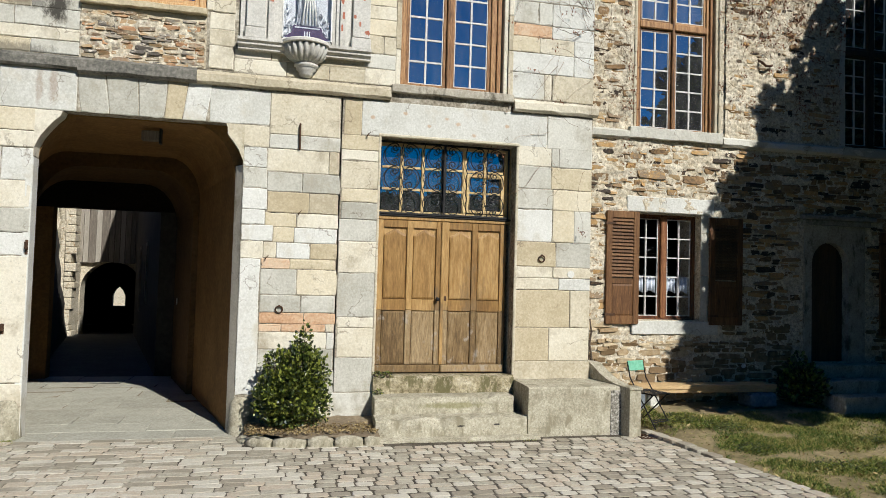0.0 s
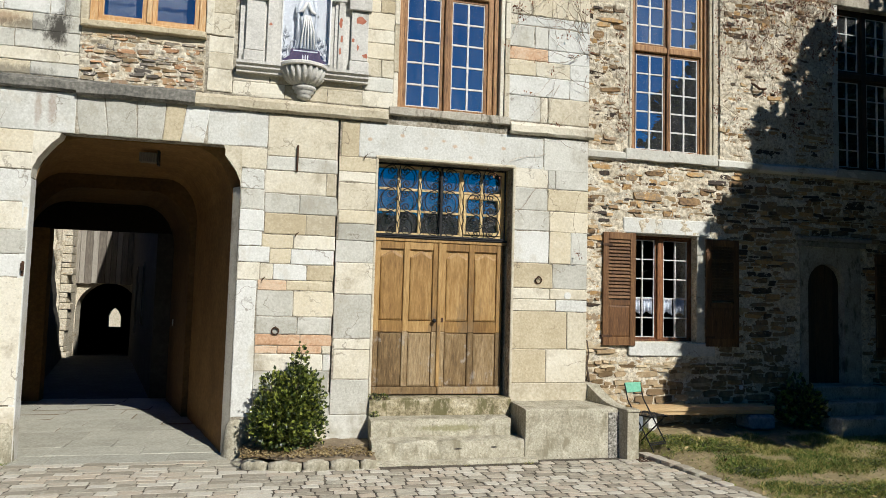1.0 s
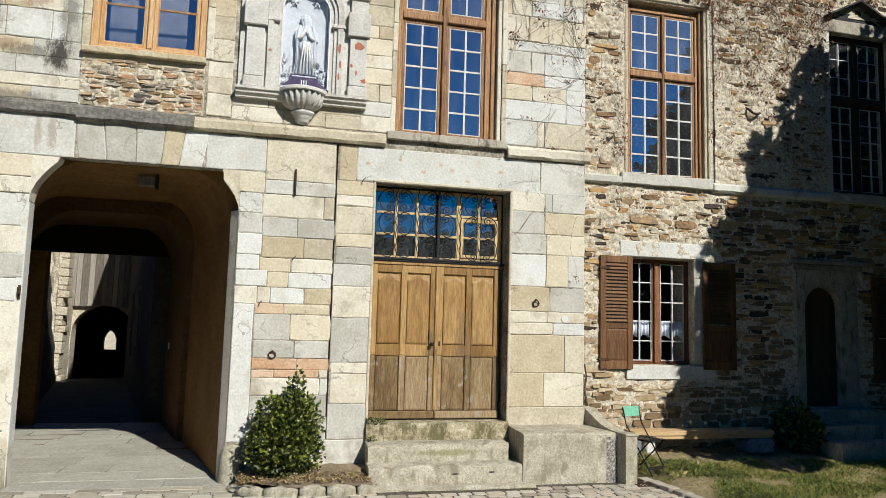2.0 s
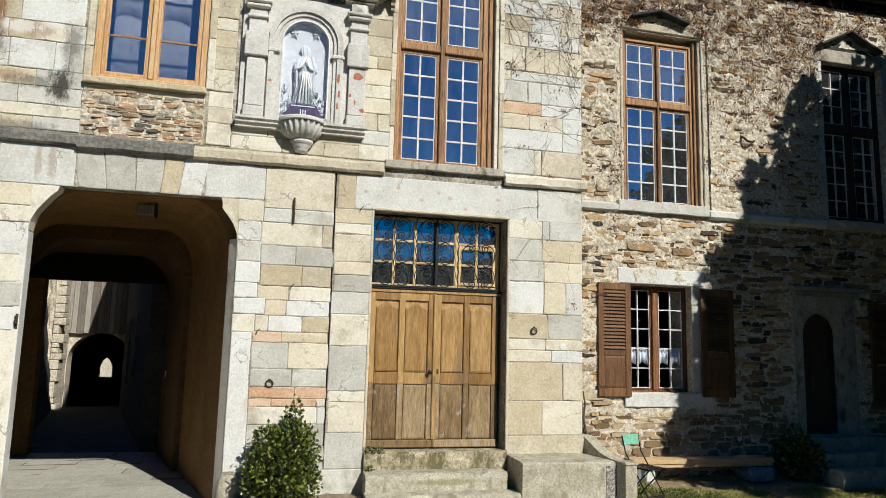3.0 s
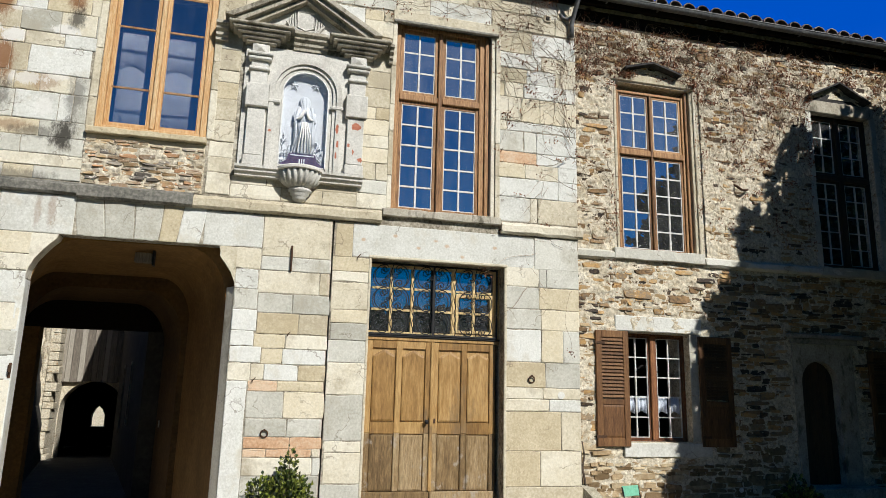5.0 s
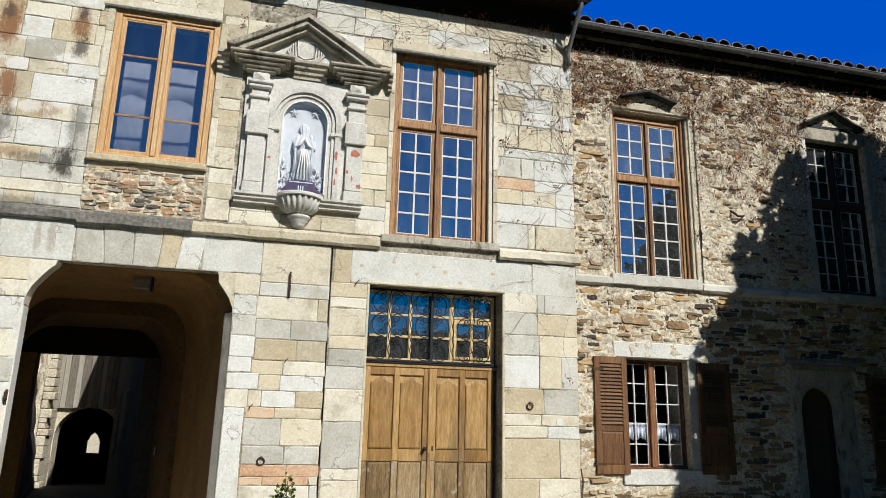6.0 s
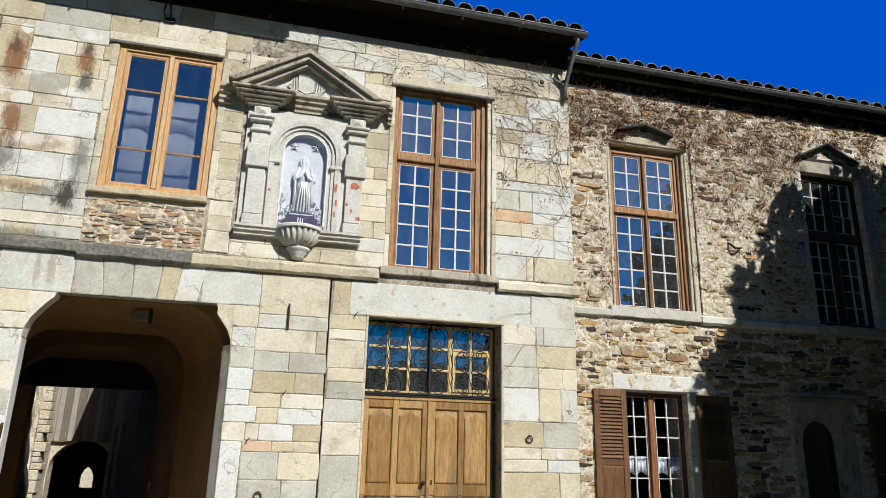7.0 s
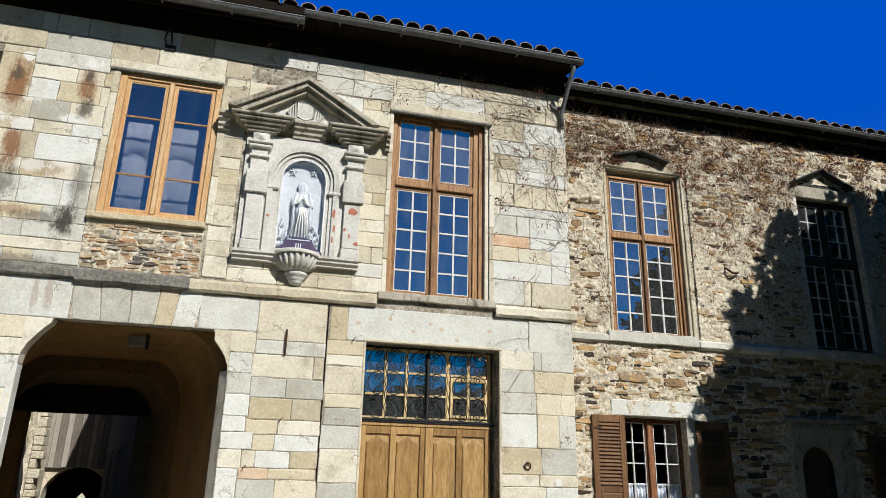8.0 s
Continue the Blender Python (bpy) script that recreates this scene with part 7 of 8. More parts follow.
scatter("lawn_clover", 5200, lambda r: (lambda c: (lambda x, y: (x, y, ground_height(x, y) + r.uniform(0.0, 0.03)))(c[0] + r.gauss(0, c[2] * 0.6), c[1] + r.gauss(0, c[2] * 0.4)))(r.choice(clumps)), 0.017, "leaf", "dark green clover patches in the lawn", 63, "clover")
blades("joint_grass", 5000, -4.6, -4.05, -0.35, -0.02, "weeds at the wall's foot", 72, lambda x, y: 0.6)
blades("step_grass", 1400, -0.02, 1.9, -0.84, -0.74, "moss and weeds along the footing slab", 73, lambda x, y: max(0, 0.3 + noise.noise((x * 3, 0, 1))))


# ---- plants ----
def leafy(name, n, place, size, mat, parent, seed, ratio=0.36):
    """A crown of single leaves, each a folded blade."""
    rs = random.Random(seed)
    V, F = [], []
    for _ in range(n):
        p, out = place(rs)
        s = size * rs.uniform(0.6, 1.25)
        d = (Vector(out) + Vector((rs.gauss(0, 0.6), rs.gauss(0, 0.6), rs.gauss(0, 0.6)))).normalized()
        side = d.orthogonal().normalized()
        side.rotate(Matrix.Rotation(rs.uniform(0, 6.28), 3, d))
        up = d.cross(side)
        p = Vector(p)
        b = len(V)
        V += [tuple(p), tuple(p + d * s * 0.5 + side * s * ratio + up * s * 0.1), tuple(p + d * s), tuple(p + d * s * 0.5 - side * s * ratio + up * s * 0.1)]
        F += [(b, b + 1, b + 2), (b, b + 2, b + 3)]
    ob = raw(name, V, F, mat, parent)
    return ob


def limb(bm, a, b, r0, r1, rs, n=6, bend=0.08):
    pts = []
    for k in range(n + 1):
        u = k / n
        p = Vector(a).lerp(Vector(b), u)
        if 0 < k < n:
            p += Vector((rs.gauss(0, bend), rs.gauss(0, bend), rs.gauss(0, bend * 0.4)))
        pts.append(p)
    tube(bm, pts, r0, 7, r1 / r0)


def shrub(at, lobes, n, size, label, seed, mat="leaf"):
    t = thing("shrub", at, label, "shrub")
    rs = random.Random(seed)
    bm = bmesh.new()
    for c, r, h in lobes:
        limb(bm, (c[0] * 0.2, c[1] * 0.2, -0.02), (c[0], c[1], c[2] + h * 0.5), 0.014, 0.004, rs, 5, 0.015)
    part("stems", bm, "bark", t)
    tot = sum(r * r * h for _, r, h in lobes)

    def place(q):
        pick = q.uniform(0, tot)
        for c, r, h in lobes:
            pick -= r * r * h
            if pick <= 0:
                break
        while True:
            d = Vector((q.gauss(0, 1), q.gauss(0, 1), q.gauss(0, 1))).normalized()
            k = q.uniform(0.45, 1.05) ** 0.6
            k *= 1 + 0.34 * noise.noise(Vector(d) * 3 + Vector(c))
            return (c[0] + d.x * r * k, c[1] + d.y * r * k, c[2] + d.z * h * k), (d.x, d.y, d.z + 0.5)
    leafy("foliage", n, place, size, mat, t, seed)
    return t


shrub((-1.06, -0.34, -0.60), [((0.0, 0, 0.38), 0.36, 0.36), ((-0.20, -0.05, 0.36), 0.20, 0.30), ((0.12, 0.02, 0.62), 0.27, 0.36), ((0.14, 0.0, 0.95), 0.11, 0.22), ((0.17, 0, 1.12), 0.055, 0.14), ((0.33, 0.02, 0.62), 0.14, 0.26), ((-0.16, 0, 0.72), 0.16, 0.20), ((0.30, 0.0, 0.30), 0.18, 0.25)], 8500, 0.050, "dense glossy green bay shrub in the bed", 81)
shrub((6.45, 0.05, -0.52), [((0, 0, 0.30), 0.32, 0.30), ((0.22, 0, 0.2), 0.22, 0.22), ((-0.1, 0, 0.55), 0.16, 0.22)], 1500, 0.07, "dark leafy shrub in the shade by the side door", 82)
# added out of view: keeps eastern sky light off the wing
shrub((10.6, -1.2, GROUND), [((0, 0, 1.0), 1.0, 1.1), ((0.9, -0.8, 1.2), 1.1, 1.3), ((0.3, 0.7, 1.3), 1.0, 1.4), ((1.5, 0.4, 1.6), 1.2, 1.6)], 6000, 0.13, "unseen evergreen hedge added beside the wing to block sky light", 83, "needle")
# weeds on the threshold
for k, (x, y, z) in enumerate([(0.02, -0.03, -0.035), (0.09, -0.05, -0.04), (0.04, -0.11, -0.25), (0.16, -0.04, -0.035)]):
    shrub((x, y, z), [((0, 0, 0.025), 0.05, 0.03)], 90, 0.022, "small green weed on the threshold", 90 + k)


def broad_tree(at, crown, n, size, label, seed, trunk_r=0.28, mat="needle"):
    t = thing("tree", at, label, "tree")
    rs = random.Random(seed)
    bm = bmesh.new()
    top = max(c[2] for c, r in crown)
    limb(bm, (0, 0, -0.3), (0.2, 0.1, top * 0.9), trunk_r, 0.06, rs, 9, 0.12)
    part("trunk", bm, "bark", t)
    for c, r in crown:
        bm = bmesh.new()
        limb(bm, (0.1, 0.05, min(c[2] * 0.75, top * 0.6)), c, 0.09, 0.02, rs, 6, 0.15)
        part("limb", bm, "bark", t)
    tot = sum(r ** 2 for _, r in crown)

    def place(q):
        pick = q.uniform(0, tot)
        for c, r in crown:
            pick -= r * r
            if pick <= 0:
                break
        while True:
            d = Vector((q.gauss(0, 1), q.gauss(0, 1), q.gauss(0, 1))).normalized()
            k = q.uniform(0.1, 1.0) ** 0.5
            p = Vector(c) + d * r * k
            if k < 0.7 or noise.noise(p * 1.6) > -0.1:
                return p, d
    leafy("crown", n, place, size, mat, t, seed)
    return t


S = 5.0
TX, TY = 8.6 + S * sun_dir.x, 0.4 + S * sun_dir.y
TZ = 2.4 + S * sun_dir.z - GROUND
# lobes of the crown, by where their shade falls on the wing wall: x, z, radius
SHADE = [(5.70, 0.1, 1.1), (5.95, 1.4, 1.1), (6.0, 2.25, 0.85), (6.9, 2.6, 1.1), (6.4, 3.2, 0.55), (7.25, 3.55, 0.9), (7.85, 4.5, 0.75), (8.2, 5.3, 0.55), (8.4, 5.2, 0.9), (9.2, 5.2, 0.9), (7.5, 0.6, 1.6), (7.6, 2.4, 1.6),
         (8.3, 3.9, 1.5), (9.3, 1.0, 1.7), (9.3, 2.8, 1.7), (9.9, 4.3, 1.5), (11.0, 1.0, 1.8), (11.0, 3.0, 1.8), (6.7, 1.0, 1.2), (7.4, 3.1, 1.1), (6.2, 4.0, 0.25), (6.7, 4.5, 0.3), (7.1, 5.2, 0.3)]
broad_tree((TX, TY, GROUND), [((x - 8.6, 0.3 * math.sin(3 * x), TZ + z - 2.4), r) for x, z, r in SHADE], 68000, 0.21, "tall evergreen tree shading the wing", 101)


def conifer(at, h, r, label, seed):
    t = thing("conifer", at, label, "tree", "conifers across the court")
    rs = random.Random(seed)
    bm = bmesh.new()
    limb(bm, (0, 0, -0.3), (0, 0, h), 0.22, 0.02, rs, 8, 0.04)
    part("trunk", bm, "bark", t)

    def place(q):
        u = q.random() ** 0.7
        z = h * (1 - u * 0.88)
        a = q.uniform(0, 6.28)
        k = r * u * (0.75 + 0.25 * math.sin(z * 6 + 2 * math.sin(a * 3))) * q.uniform(0.25, 1.0)
        return (k * math.cos(a), k * math.sin(a), z - 0.25 * k), (math.cos(a), math.sin(a), -0.3)
    leafy("crown", 3500, place, 0.32, "needle", t, seed, 0.3)
    return t


# four trees added out of view to darken the wing's shaded end
broad_tree((15.0, -1.0, GROUND), [((0, 0, 5.5), 2.6), ((-1.6, -1.2, 4.0), 2.0), ((1.5, 1.0, 4.5), 2.2), ((0, 0.5, 8.0), 2.0), ((-1.0, -1.0, 2.4), 1.8)], 9000, 0.32, "unseen evergreen tree added beside the wing to block sky light", 102)
broad_tree((13.6, -5.2, GROUND), [((0, 0, 5.5), 2.4), ((-1.2, -0.8, 3.6), 1.9), ((1.5, 1.0, 4.5), 2.2), ((0, 0.3, 8.0), 2.2), ((-0.6, -0.4, 2.0), 1.7), ((0.4, 0, 9.8), 1.5)], 9000, 0.32, "unseen evergreen tree added beside the lawn to block sky light", 103)
broad_tree((10.6, -6.8, GROUND), [((0, 0, 3.4), 1.9), ((-0.6, 0.5, 1.9), 1.4), ((0.9, 0.3, 4.9), 1.6), ((0.3, -0.4, 6.4), 1.2), ((0.9, -0.6, 2.2), 1.6)], 9000, 0.30, "unseen evergreen tree added at the lawn's edge to block sky light", 104)
broad_tree((12.4, -9.8, GROUND), [((0, 0, 4.4), 2.2), ((-1.0, 0.6, 2.6), 1.8), ((1.0, 0.4, 6.2), 1.8), ((0.2, -0.4, 8.0), 1.4), ((0.9, -0.9, 2.4), 1.8)], 9000, 0.32, "unseen evergreen tree added at the lawn's edge to block sky light", 105)
conifer((13.4, -14.5, GROUND), 7.0, 1.8, "dark conifer across the court", 111)
conifer((8.6, -19.5, GROUND), 9.5, 2.2, "dark conifer across the court", 112)
conifer((18.0, -21.0, GROUND), 10.0, 2.6, "dark conifer across the court", 113)
conifer((3.2, -30.0, GROUND), 7.0, 2.4, "dark conifer across the court", 114)
# wooded hills far off on the other side of the valley
hv, hf = [], []
n = 80
for k in range(n + 1):
    a = math.pi * 2 * k / n
    hh = 48 + 16 * noise.noise((math.cos(a) * 2.2, math.sin(a) * 2.2, 5)) + 6 * noise.noise((math.cos(a) * 9, math.sin(a) * 9, 2))
    for rr_, zz in ((170, -6), (250, hh * 0.55), (330, hh)):
        hv.append((rr_ * math.cos(a), rr_ * math.sin(a), zz))
for k in range(n):
    for j in range(2):
        hf.append((3 * k + j, 3 * k + 3 + j, 3 * k + 4 + j, 3 * k + 1 + j))
tagged(raw("backdrop_hills", hv, hf, "hill", smooth=True), "low wooded hills round the valley", "hills", kind="structure")


# ---- creeper ----
def creeper(name, strands, seed, label, y, free):
    """strands: (count, x0, x1, z0, z1, heading, wander, length): bare stems climbing over the wall."""
    rs = random.Random(seed)
    V, F, tips = [], [], []
    for count, x0, x1, z0, z1, head, wander, steps in strands:
        for _ in range(count):
            x, z = rs.uniform(x0, x1), rs.uniform(z0, z1)
            a = head + rs.gauss(0, 0.6)
            r = rs.uniform(0.0016, 0.0040)
            pts = []
            yy = y - rs.uniform(0.005, 0.06)
            for k in range(int(steps * rs.uniform(0.5, 1.3))):
                if any(a_ < x < b_ and c_ < z < d_ for a_, b_, c_, d_ in free):
                    break
                pts.append((x, yy, z))
                a += rs.gauss(0, wander)
                yy += rs.gauss(0, 0.006)
                yy = min(y - 0.004, max(y - 0.10, yy))
                x += 0.045 * math.cos(a)
                z += 0.045 * math.sin(a)
            if len(pts) < 3:
                continue
            tips.append(pts[-1])
            for k, p in enumerate(pts):
                q = pts[min(k + 1, len(pts) - 1)] if k < len(pts) - 1 else p
                o = pts[k - 1] if k else p
                d = Vector((q[0] - o[0], 0, q[2] - o[2])).normalized() if len(pts) > 1 else Vector((1, 0, 0))
                s = Vector((-d.z, 0, d.x))
                rr_ = r * (1 - 0.6 * k / len(pts))
                V += [(p[0] + s.x * rr_, p[1], p[2] + s.z * rr_), (p[0] - s.x * rr_, p[1], p[2] - s.z * rr_), (p[0], p[1] - rr_ * 1.5, p[2])]
                if k:
                    b = len(V) - 6
                    for m in range(3):
                        w = (m + 1) % 3
                        F.append((b + m, b + w, b + 3 + w, b + 3 + m))
    ob = raw(name, V, F, "vine")
    tips = [p for p in tips if p[2] < 7.35 and (y > 0 or p[0] < 2.97)]
    tagged(ob, label, "creeper", kind="stuff")
    return tips


free_a = [(0.2, 1.72, 3.6, 6.62), (-2.2, 0.15, 3.5, 6.55), (-9, 9, 7.2, 9), (2.955, 9, -2, 9)]
free_b = [(3.74, 5.24, 3.4, 6.36), (4.1, 4.9, 6.48, 6.64), (7.42, 8.92, 3.3, 6.4), (7.5, 8.7, 6.4, 6.8), (-9, 20, 7.40, 9), (-9, 2.96, -2, 9)]
tips_a = creeper("creeper_main", [
    (46, 2.74, 2.95, 4.6, 6.9, 1.7, 0.22, 30), (62, 2.1, 2.95, 5.9, 7.0, 2.6, 0.30, 26), (64, 0.3, 2.6, 6.5, 7.05, 3.0, 0.25, 30), (26, -1.2, 0.6, 6.6, 7.05, 3.2, 0.22, 30),
    (24, 2.2, 2.95, 5.2, 6.2, 3.6, 0.30, 20), (9, 2.4, 2.95, 4.0, 5.0, 3.9, 0.16, 22), (4, 2.3, 2.95, 3.2, 4.2, 3.6, 0.16, 24), (3, 2.0, 2.9, 2.7, 3.2, 3.3, 0.2, 22), (9, 1.76, 1.92, 5.2, 6.6, -1.5, 0.15, 26)], 121, "bare dry creeper stems on the ashlar front", -0.015, free_a)
tips_b = creeper("creeper_wing", [
    (620, 2.98, 9.2, 6.45, 7.35, 4.6, 0.5, 13), (160, 2.98, 5.6, 6.2, 7.0, 4.7, 0.5, 12), (200, 5.2, 7.5, 5.4, 6.7, 4.7, 0.45, 18), (36, 2.98, 3.7, 3.8, 5.8, 4.5, 0.35, 20), (60, 5.9, 7.4, 4.2, 5.8, 4.7, 0.35, 16), (10, 5.3, 5.7, 3.8, 6.0, -1.5, 0.15, 40)], 122, "dense dry creeper hanging under the eaves", BY - 0.025, free_b)


def tip_leaves(name, tips, share, per, seed, y, label):
    rs = random.Random(seed)
    spots = [p for p in tips if rs.random() < share]
    return scatter(name, len(spots) * per, lambda r: (lambda p: (p[0] + r.gauss(0, 0.05), min(y, p[1] - 0.01 + r.gauss(0, 0.02)), p[2] + r.gauss(0, 0.04)))(r.choice(spots)), 0.022, "dryleaf", label, seed, "leaves", flat=False)


tip_leaves("creeper_leaves_main", tips_a, 0.4, 9, 123, -0.02, "withered red-brown creeper leaves")
tip_leaves("creeper_leaves_wing", tips_b, 0.7, 12, 124, BY - 0.02, "withered red-brown creeper leaves")

# gnarled foot of the creeper in the corner
t = thing("creeper_trunk", (3.06, BY - 0.05, -0.55), "dark gnarled creeper trunk in the wall corner", "creeper")
rs = random.Random(131)
for k in range(6):
    bm = bmesh.new()
    x = rs.uniform(-0.05, 0.06)
    tube(bm, [(x + rs.uniform(-0.03, 0.03), rs.uniform(-0.05, 0.0), 0.18 * q) for q in range(8)], rs.uniform(0.018, 0.035), 6, 0.35)
    part("stem", bm, "bark", t)
for x, y, r_ in ((3.52, 0.12, 0.11), (3.70, 0.05, 0.13)):
    t = thing("loose_stone", (x, y, ground_height(x, y) - 0.02), "dark purplish loose stone at the wall's foot", "stone", "loose stones")
    bm = boxes((-r_, r_, -0.08, 0.08, 0.0, 0.24), bevel=0.03)
    for v in bm.verts:
        v.co += Vector((rs.uniform(-0.02, 0.02), rs.uniform(-0.02, 0.02), rs.uniform(-0.02, 0.02) if v.co.z > 0.1 else 0))
    part("stone", bm, "rock", t)

# ---- downpipe ----
t = thing("downpipe", (2.93, -0.45, 7.585), "bent zinc downpipe at the corner of the eaves", "downpipe")
bm = bmesh.new()
tube(bm, [(0, 0, 0), (0.0, 0.01, -0.14), (-0.02, 0.05, -0.22), (-0.05, 0.35, -0.66), (-0.06, 0.385, -0.76), (-0.06, 0.385, -0.95)], 0.036, 10)
part("pipe", bm, "zinc", t, smooth=True)
bm = bmesh.new()
tube(bm, [(-0.06, 0.385, -0.62), (-0.12, 0.40, -0.66), (-0.19, 0.42, -0.63), (-0.22, 0.44, -0.56)], 0.026, 8)
part("elbow", bm, "zinc", t, smooth=True)
part("hopper", boxes((-0.06, 0.05, -0.06, 0.06, -0.03, 0.05), bevel=0.012), "zinc", t)

# ---- ironwork ----
def ring_bolt(at):
    t = thing("tether_ring", at, "rusty iron tether ring on a bolt", "ring", "tether rings")
    bm = bmesh.new()
    tube(bm, [(0, 0.03, 0.045), (0, -0.028, 0.045)], 0.014)
    part("bolt", bm, "rust", t)
    bm = bmesh.new()
    pts = [(0.042 * math.sin(a), -0.014 - 0.006 * math.cos(a), 0.042 * math.cos(a)) for a in [2 * math.pi * k / 20 for k in range(21)]]
    tube(bm, pts, 0.009, 6)
    part("ring", bm, "rust", t)


ring_bolt((-1.21, -0.012, 0.79))
ring_bolt((2.23, -0.012, 1.53))
t = thing("iron_bar", (-1.03, -0.02, 2.80), "upright rusty iron bar fixed to the pier", "bar")
bm = bmesh.new()
tube(bm, [(0, 0.03, 0.0), (0, -0.015, 0.0), (0, -0.02, 0.02), (0, -0.02, 0.29), (0, -0.012, 0.31), (0, 0.03, 0.31)], 0.013, 6)
part("bar", bm, "rust", t)
for x, z in ((-1.02, 1.97), (0.02 - 0.21, 3.02), (-1.40, 1.40)):
    t = thing("iron_spike", (x, -0.01, z), "small bent iron spike in a joint", "spike", "iron spikes")
    bm = bmesh.new()
    tube(bm, [(0, 0.02, 0), (0.01, -0.05, 0.02), (0.04, -0.07, 0.05)], 0.008, 5, 0.6)
    part("spike", bm, "rust", t)
for x, z, h, w in ((-4.045, 1.37, 0.17, 0.018), (-4.25, 0.46, 0.12, 0.025)):
    t = thing("hinge_pin", (x, 0.0, z), "rusty iron gate pin set in the jamb", "hinge pin", "gate pins")
    part("plate", boxes((-w, w * 0.6, -0.016, 0.01, 0.0, h), bevel=0.005), "rust", t)
    bm = bmesh.new()
    tube(bm, [(0, 0.0, h * 0.4), (0, -0.05, h * 0.4), (0, -0.055, h * 0.85)], 0.014, 7)
    part("pin", bm, "rust", t)
t = thing("cable_bracket", (-2.99, -0.02, 6.93), "black iron cable bracket with a looped arm under the eaves", "bracket")
part("plate", boxes((-0.05, 0.09, -0.02, 0.03, -0.03, 0.05), bevel=0.005), "iron", t)
for s in (-1, 1):
    bm = bmesh.new()
    tube(bm, [(s * 0.035, -0.03, 0.02), (s * 0.045, -0.12, 0.08), (s * 0.02, -0.14, 0.20), (0.0, -0.13, 0.26)], 0.014, 6)
    part("arm", bm, "iron", t)
t = thing("wall_socket", (2.50, -0.012, 6.90), "small square stone socket with an iron stub under the eaves", "socket")
part("frame", boxes((-0.055, -0.03, -0.02, 0.02, -0.055, 0.055), (0.03, 0.055, -0.02, 0.02, -0.055, 0.055), (-0.03, 0.03, -0.02, 0.02, 0.03, 0.055), (-0.03, 0.03, -0.02, 0.02, -0.055, -0.03), bevel=0.004), "cream", t)
part("stub", boxes((-0.02, 0.02, -0.03, 0.02, -0.02, 0.02)), "iron", t)
t = thing("wall_disc", (5.67, BY - 0.03, 0.03), "small white enamel disc on the wing wall", "disc")
bm = bmesh.new()
tube(bm, [(0, 0.01, 0), (0, -0.02, 0)], 0.035, 12)
part("disc", bm, "chalk", t)
bm = bmesh.new()
tube(bm, [(2.66, -0.004, 1.33), (2.66, -0.02, 1.33)], 0.05, 14)
tagged(link("round_plaque", bm, "white"), "round white patch of plaster on the pier", "patch")
# iron hook on the wing wall
t = thing("wall_hook", (6.0, BY - 0.02, 4.67), "curved dark iron hook on the wing wall", "hook")
bm = bmesh.new()
tube(bm, [(-0.10, 0.02, 0.08), (-0.10, -0.06, 0.03), (-0.04, -0.09, -0.03), (0.05, -0.08, -0.03), (0.11, -0.04, 0.0)], 0.02, 7)
part("hook", bm, "rust", t)
t = thing("cellar_grate", (3.52, -0.80, GROUND + 0.012), "small dark iron drain grate in the setts", "grate")
part("frame", boxes((-0.24, 0.24, -0.12, -0.10, -0.02, 0.005), (-0.24, 0.24, 0.10, 0.12, -0.02, 0.005), (-0.24, -0.22, -0.10, 0.10, -0.02, 0.005), (0.22, 0.24, -0.10, 0.10, -0.02, 0.005)), "rust", t)
for k in range(8):
    part("grate_bar", boxes((-0.20 + 0.053 * k, -0.18 + 0.053 * k, -0.10, 0.10, -0.018, 0.003)), "rust", t)

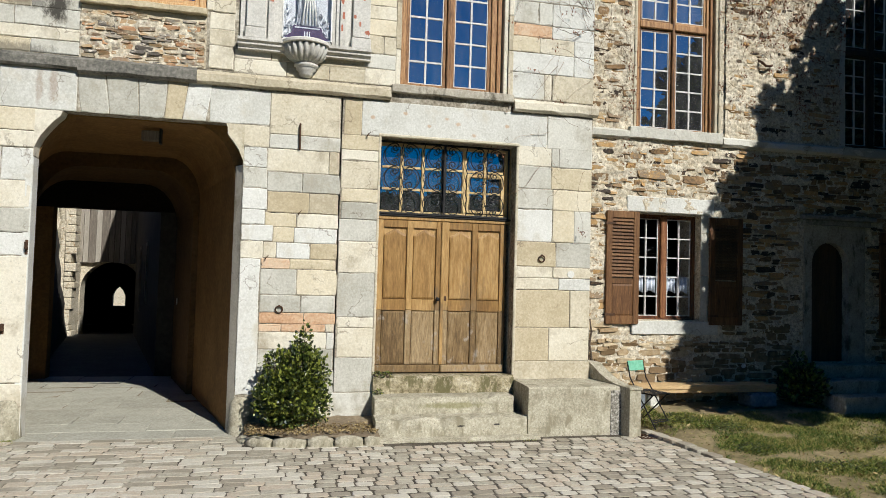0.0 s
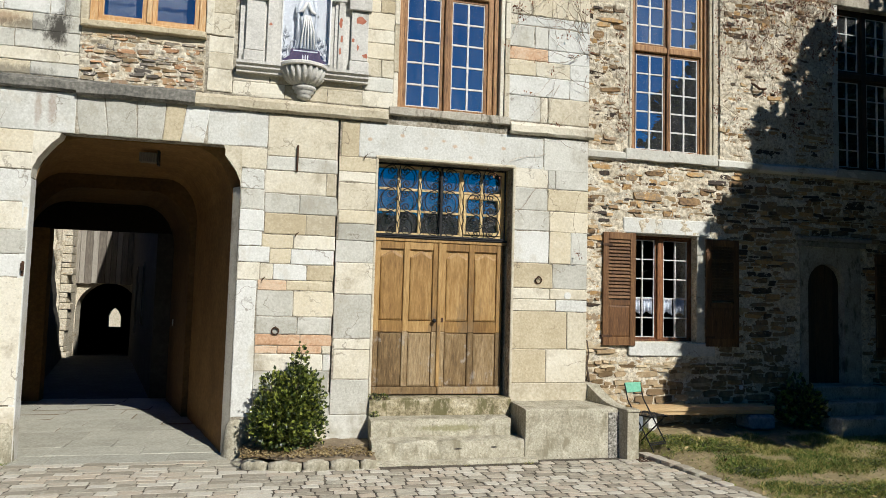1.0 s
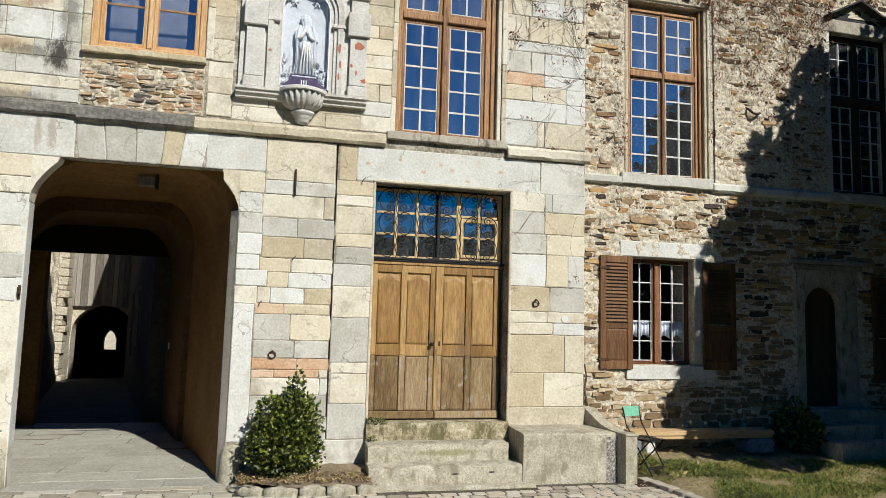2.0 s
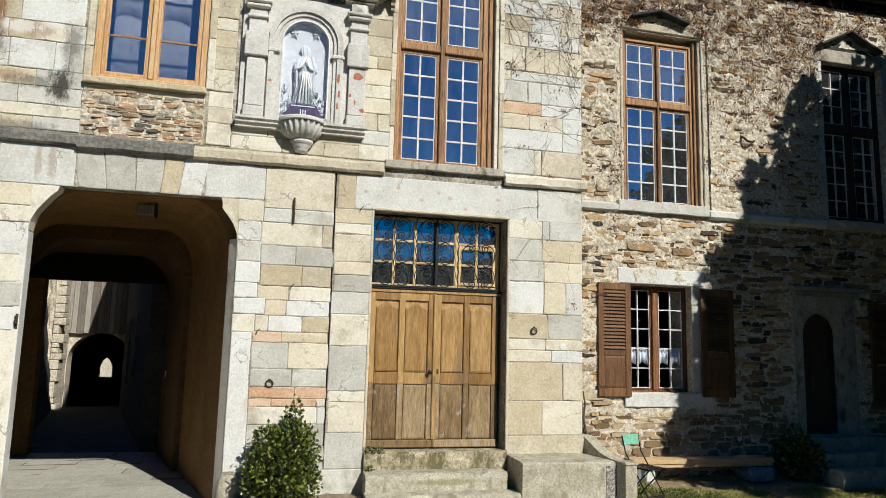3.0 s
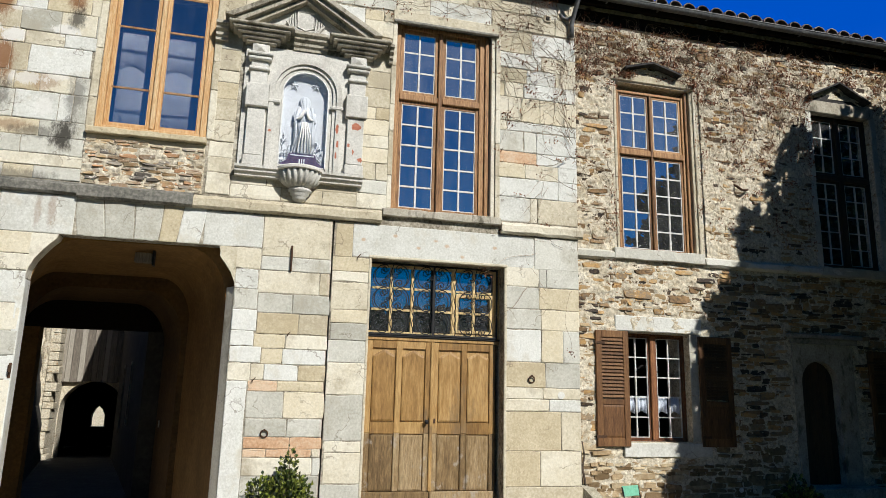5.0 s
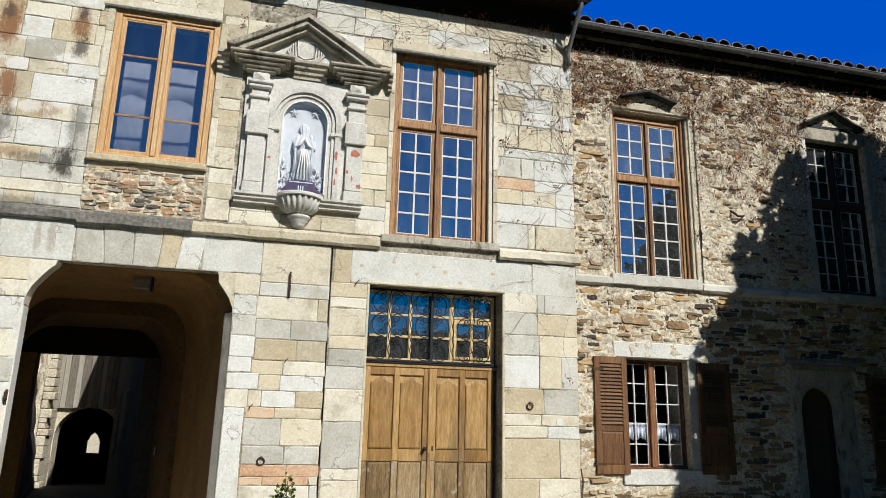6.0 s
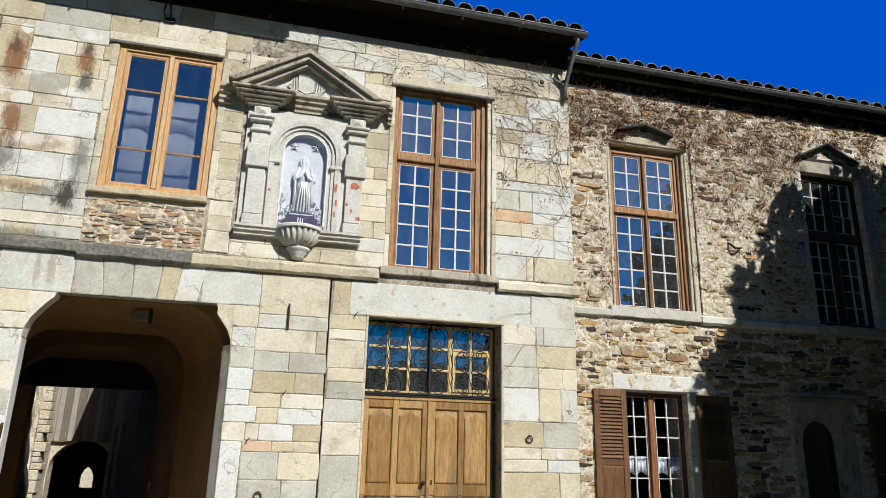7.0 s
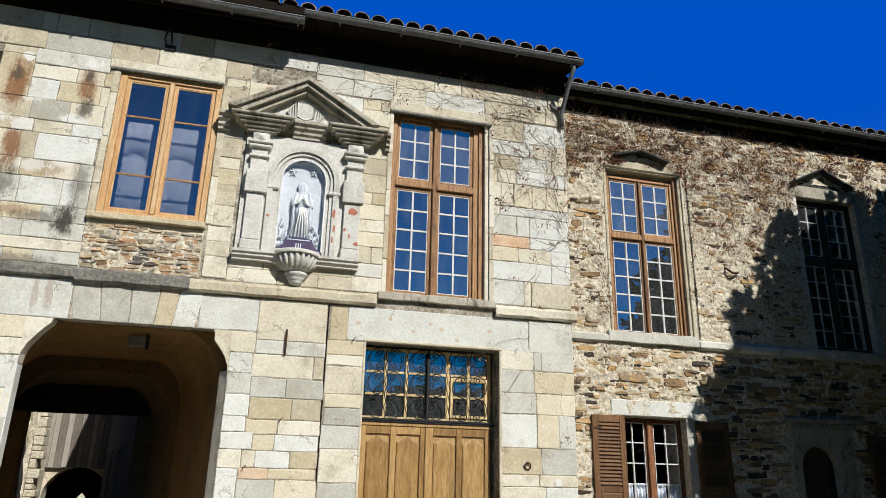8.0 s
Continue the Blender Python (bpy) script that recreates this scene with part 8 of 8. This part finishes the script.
# ---- garden furniture ----
t = thing("folding_chair", (3.60, -0.50, ground_height(3.60, -0.50) + 0.0), "green metal folding garden chair on the lawn", "chair")
t.rotation_euler = (0, 0, radians(-71))
for s in (-0.15, 0.15):
    bm = bmesh.new()
    tube(bm, [(0.24, s, 0.0), (-0.20, s, 0.60), (-0.26, s, 0.81)], 0.009, 7)
    part("back_leg", bm, "iron", t)
    bm = bmesh.new()
    tube(bm, [(-0.26, s * 0.9, 0.0), (0.18, s * 0.9, 0.43)], 0.009, 7)
    part("front_leg", bm, "iron", t)
for k in range(8):
    part("seat_slat", boxes((-0.19 + 0.052 * k, -0.174 + 0.052 * k, -0.17, 0.17, 0.437, 0.444)), "iron", t)
for s in (-0.13, 0.13):
    part("seat_rail", boxes((-0.20, 0.22, s - 0.008, s + 0.008, 0.42, 0.436)), "iron", t)
bm = boxes((-0.008, 0.008, -0.155, 0.155, 0.69, 0.82), bevel=0.006)
for v in bm.verts:
    v.co.x += -0.235 - 0.22 * (v.co.z - 0.72) - 0.25 * (0.04 - v.co.y ** 2)
part("backrest", bm, "plinthiron", t, "green backrest plate with a pale worn emblem")
for s in (-0.04, 0, 0.04):
    bm = boxes((-0.2505, -0.2465, s - 0.010, s + 0.010, 0.73, 0.78))
    part("emblem_mark", bm, "bar", t)
for z in (0.08, 0.1):
    bm = bmesh.new()
    tube(bm, [(0.24 - z * 0.7, -0.15, z), (0.24 - z * 0.7, 0.15, z)], 0.008, 6)
    part("cross_bar", bm, "iron", t)
bz = ground_height(5.2, 0.1)
t = thing("plank_bench", (4.80, 0.08, bz - 0.005), "long pale pine plank bench on stone blocks", "bench")
part("seat_plank", boxes((-1.12, 1.12, -0.15, -0.005, 0.24, 0.30), bevel=0.006), "plank", t)
part("seat_plank", boxes((-1.12, 1.12, 0.005, 0.15, 0.245, 0.30), bevel=0.006), "plank", t)
part("apron", boxes((-1.11, 1.11, -0.135, -0.10, 0.19, 0.24), bevel=0.005), "plank", t)
for x, m_ in ((3.98, "white"), (5.68, "rock")):
    b = thing("bench_block", (x, 0.08, ground_height(x, 0.1) - 0.04), "rough stone block under the bench", "stone block", "bench blocks")
    hw = 0.09 if m_ == "white" else 0.22
    bm = boxes((-hw, hw, -0.20 + 0.22 - hw, 0.16, 0.0, 0.225 if m_ == "white" else 0.215), bevel=0.04)
    rk = random.Random(int(x * 10))
    for v in bm.verts:
        if v.co.z < 0.14:
            v.co += Vector((rk.uniform(-0.02, 0.02), rk.uniform(-0.02, 0.02), 0))
    part("block", bm, m_, b)
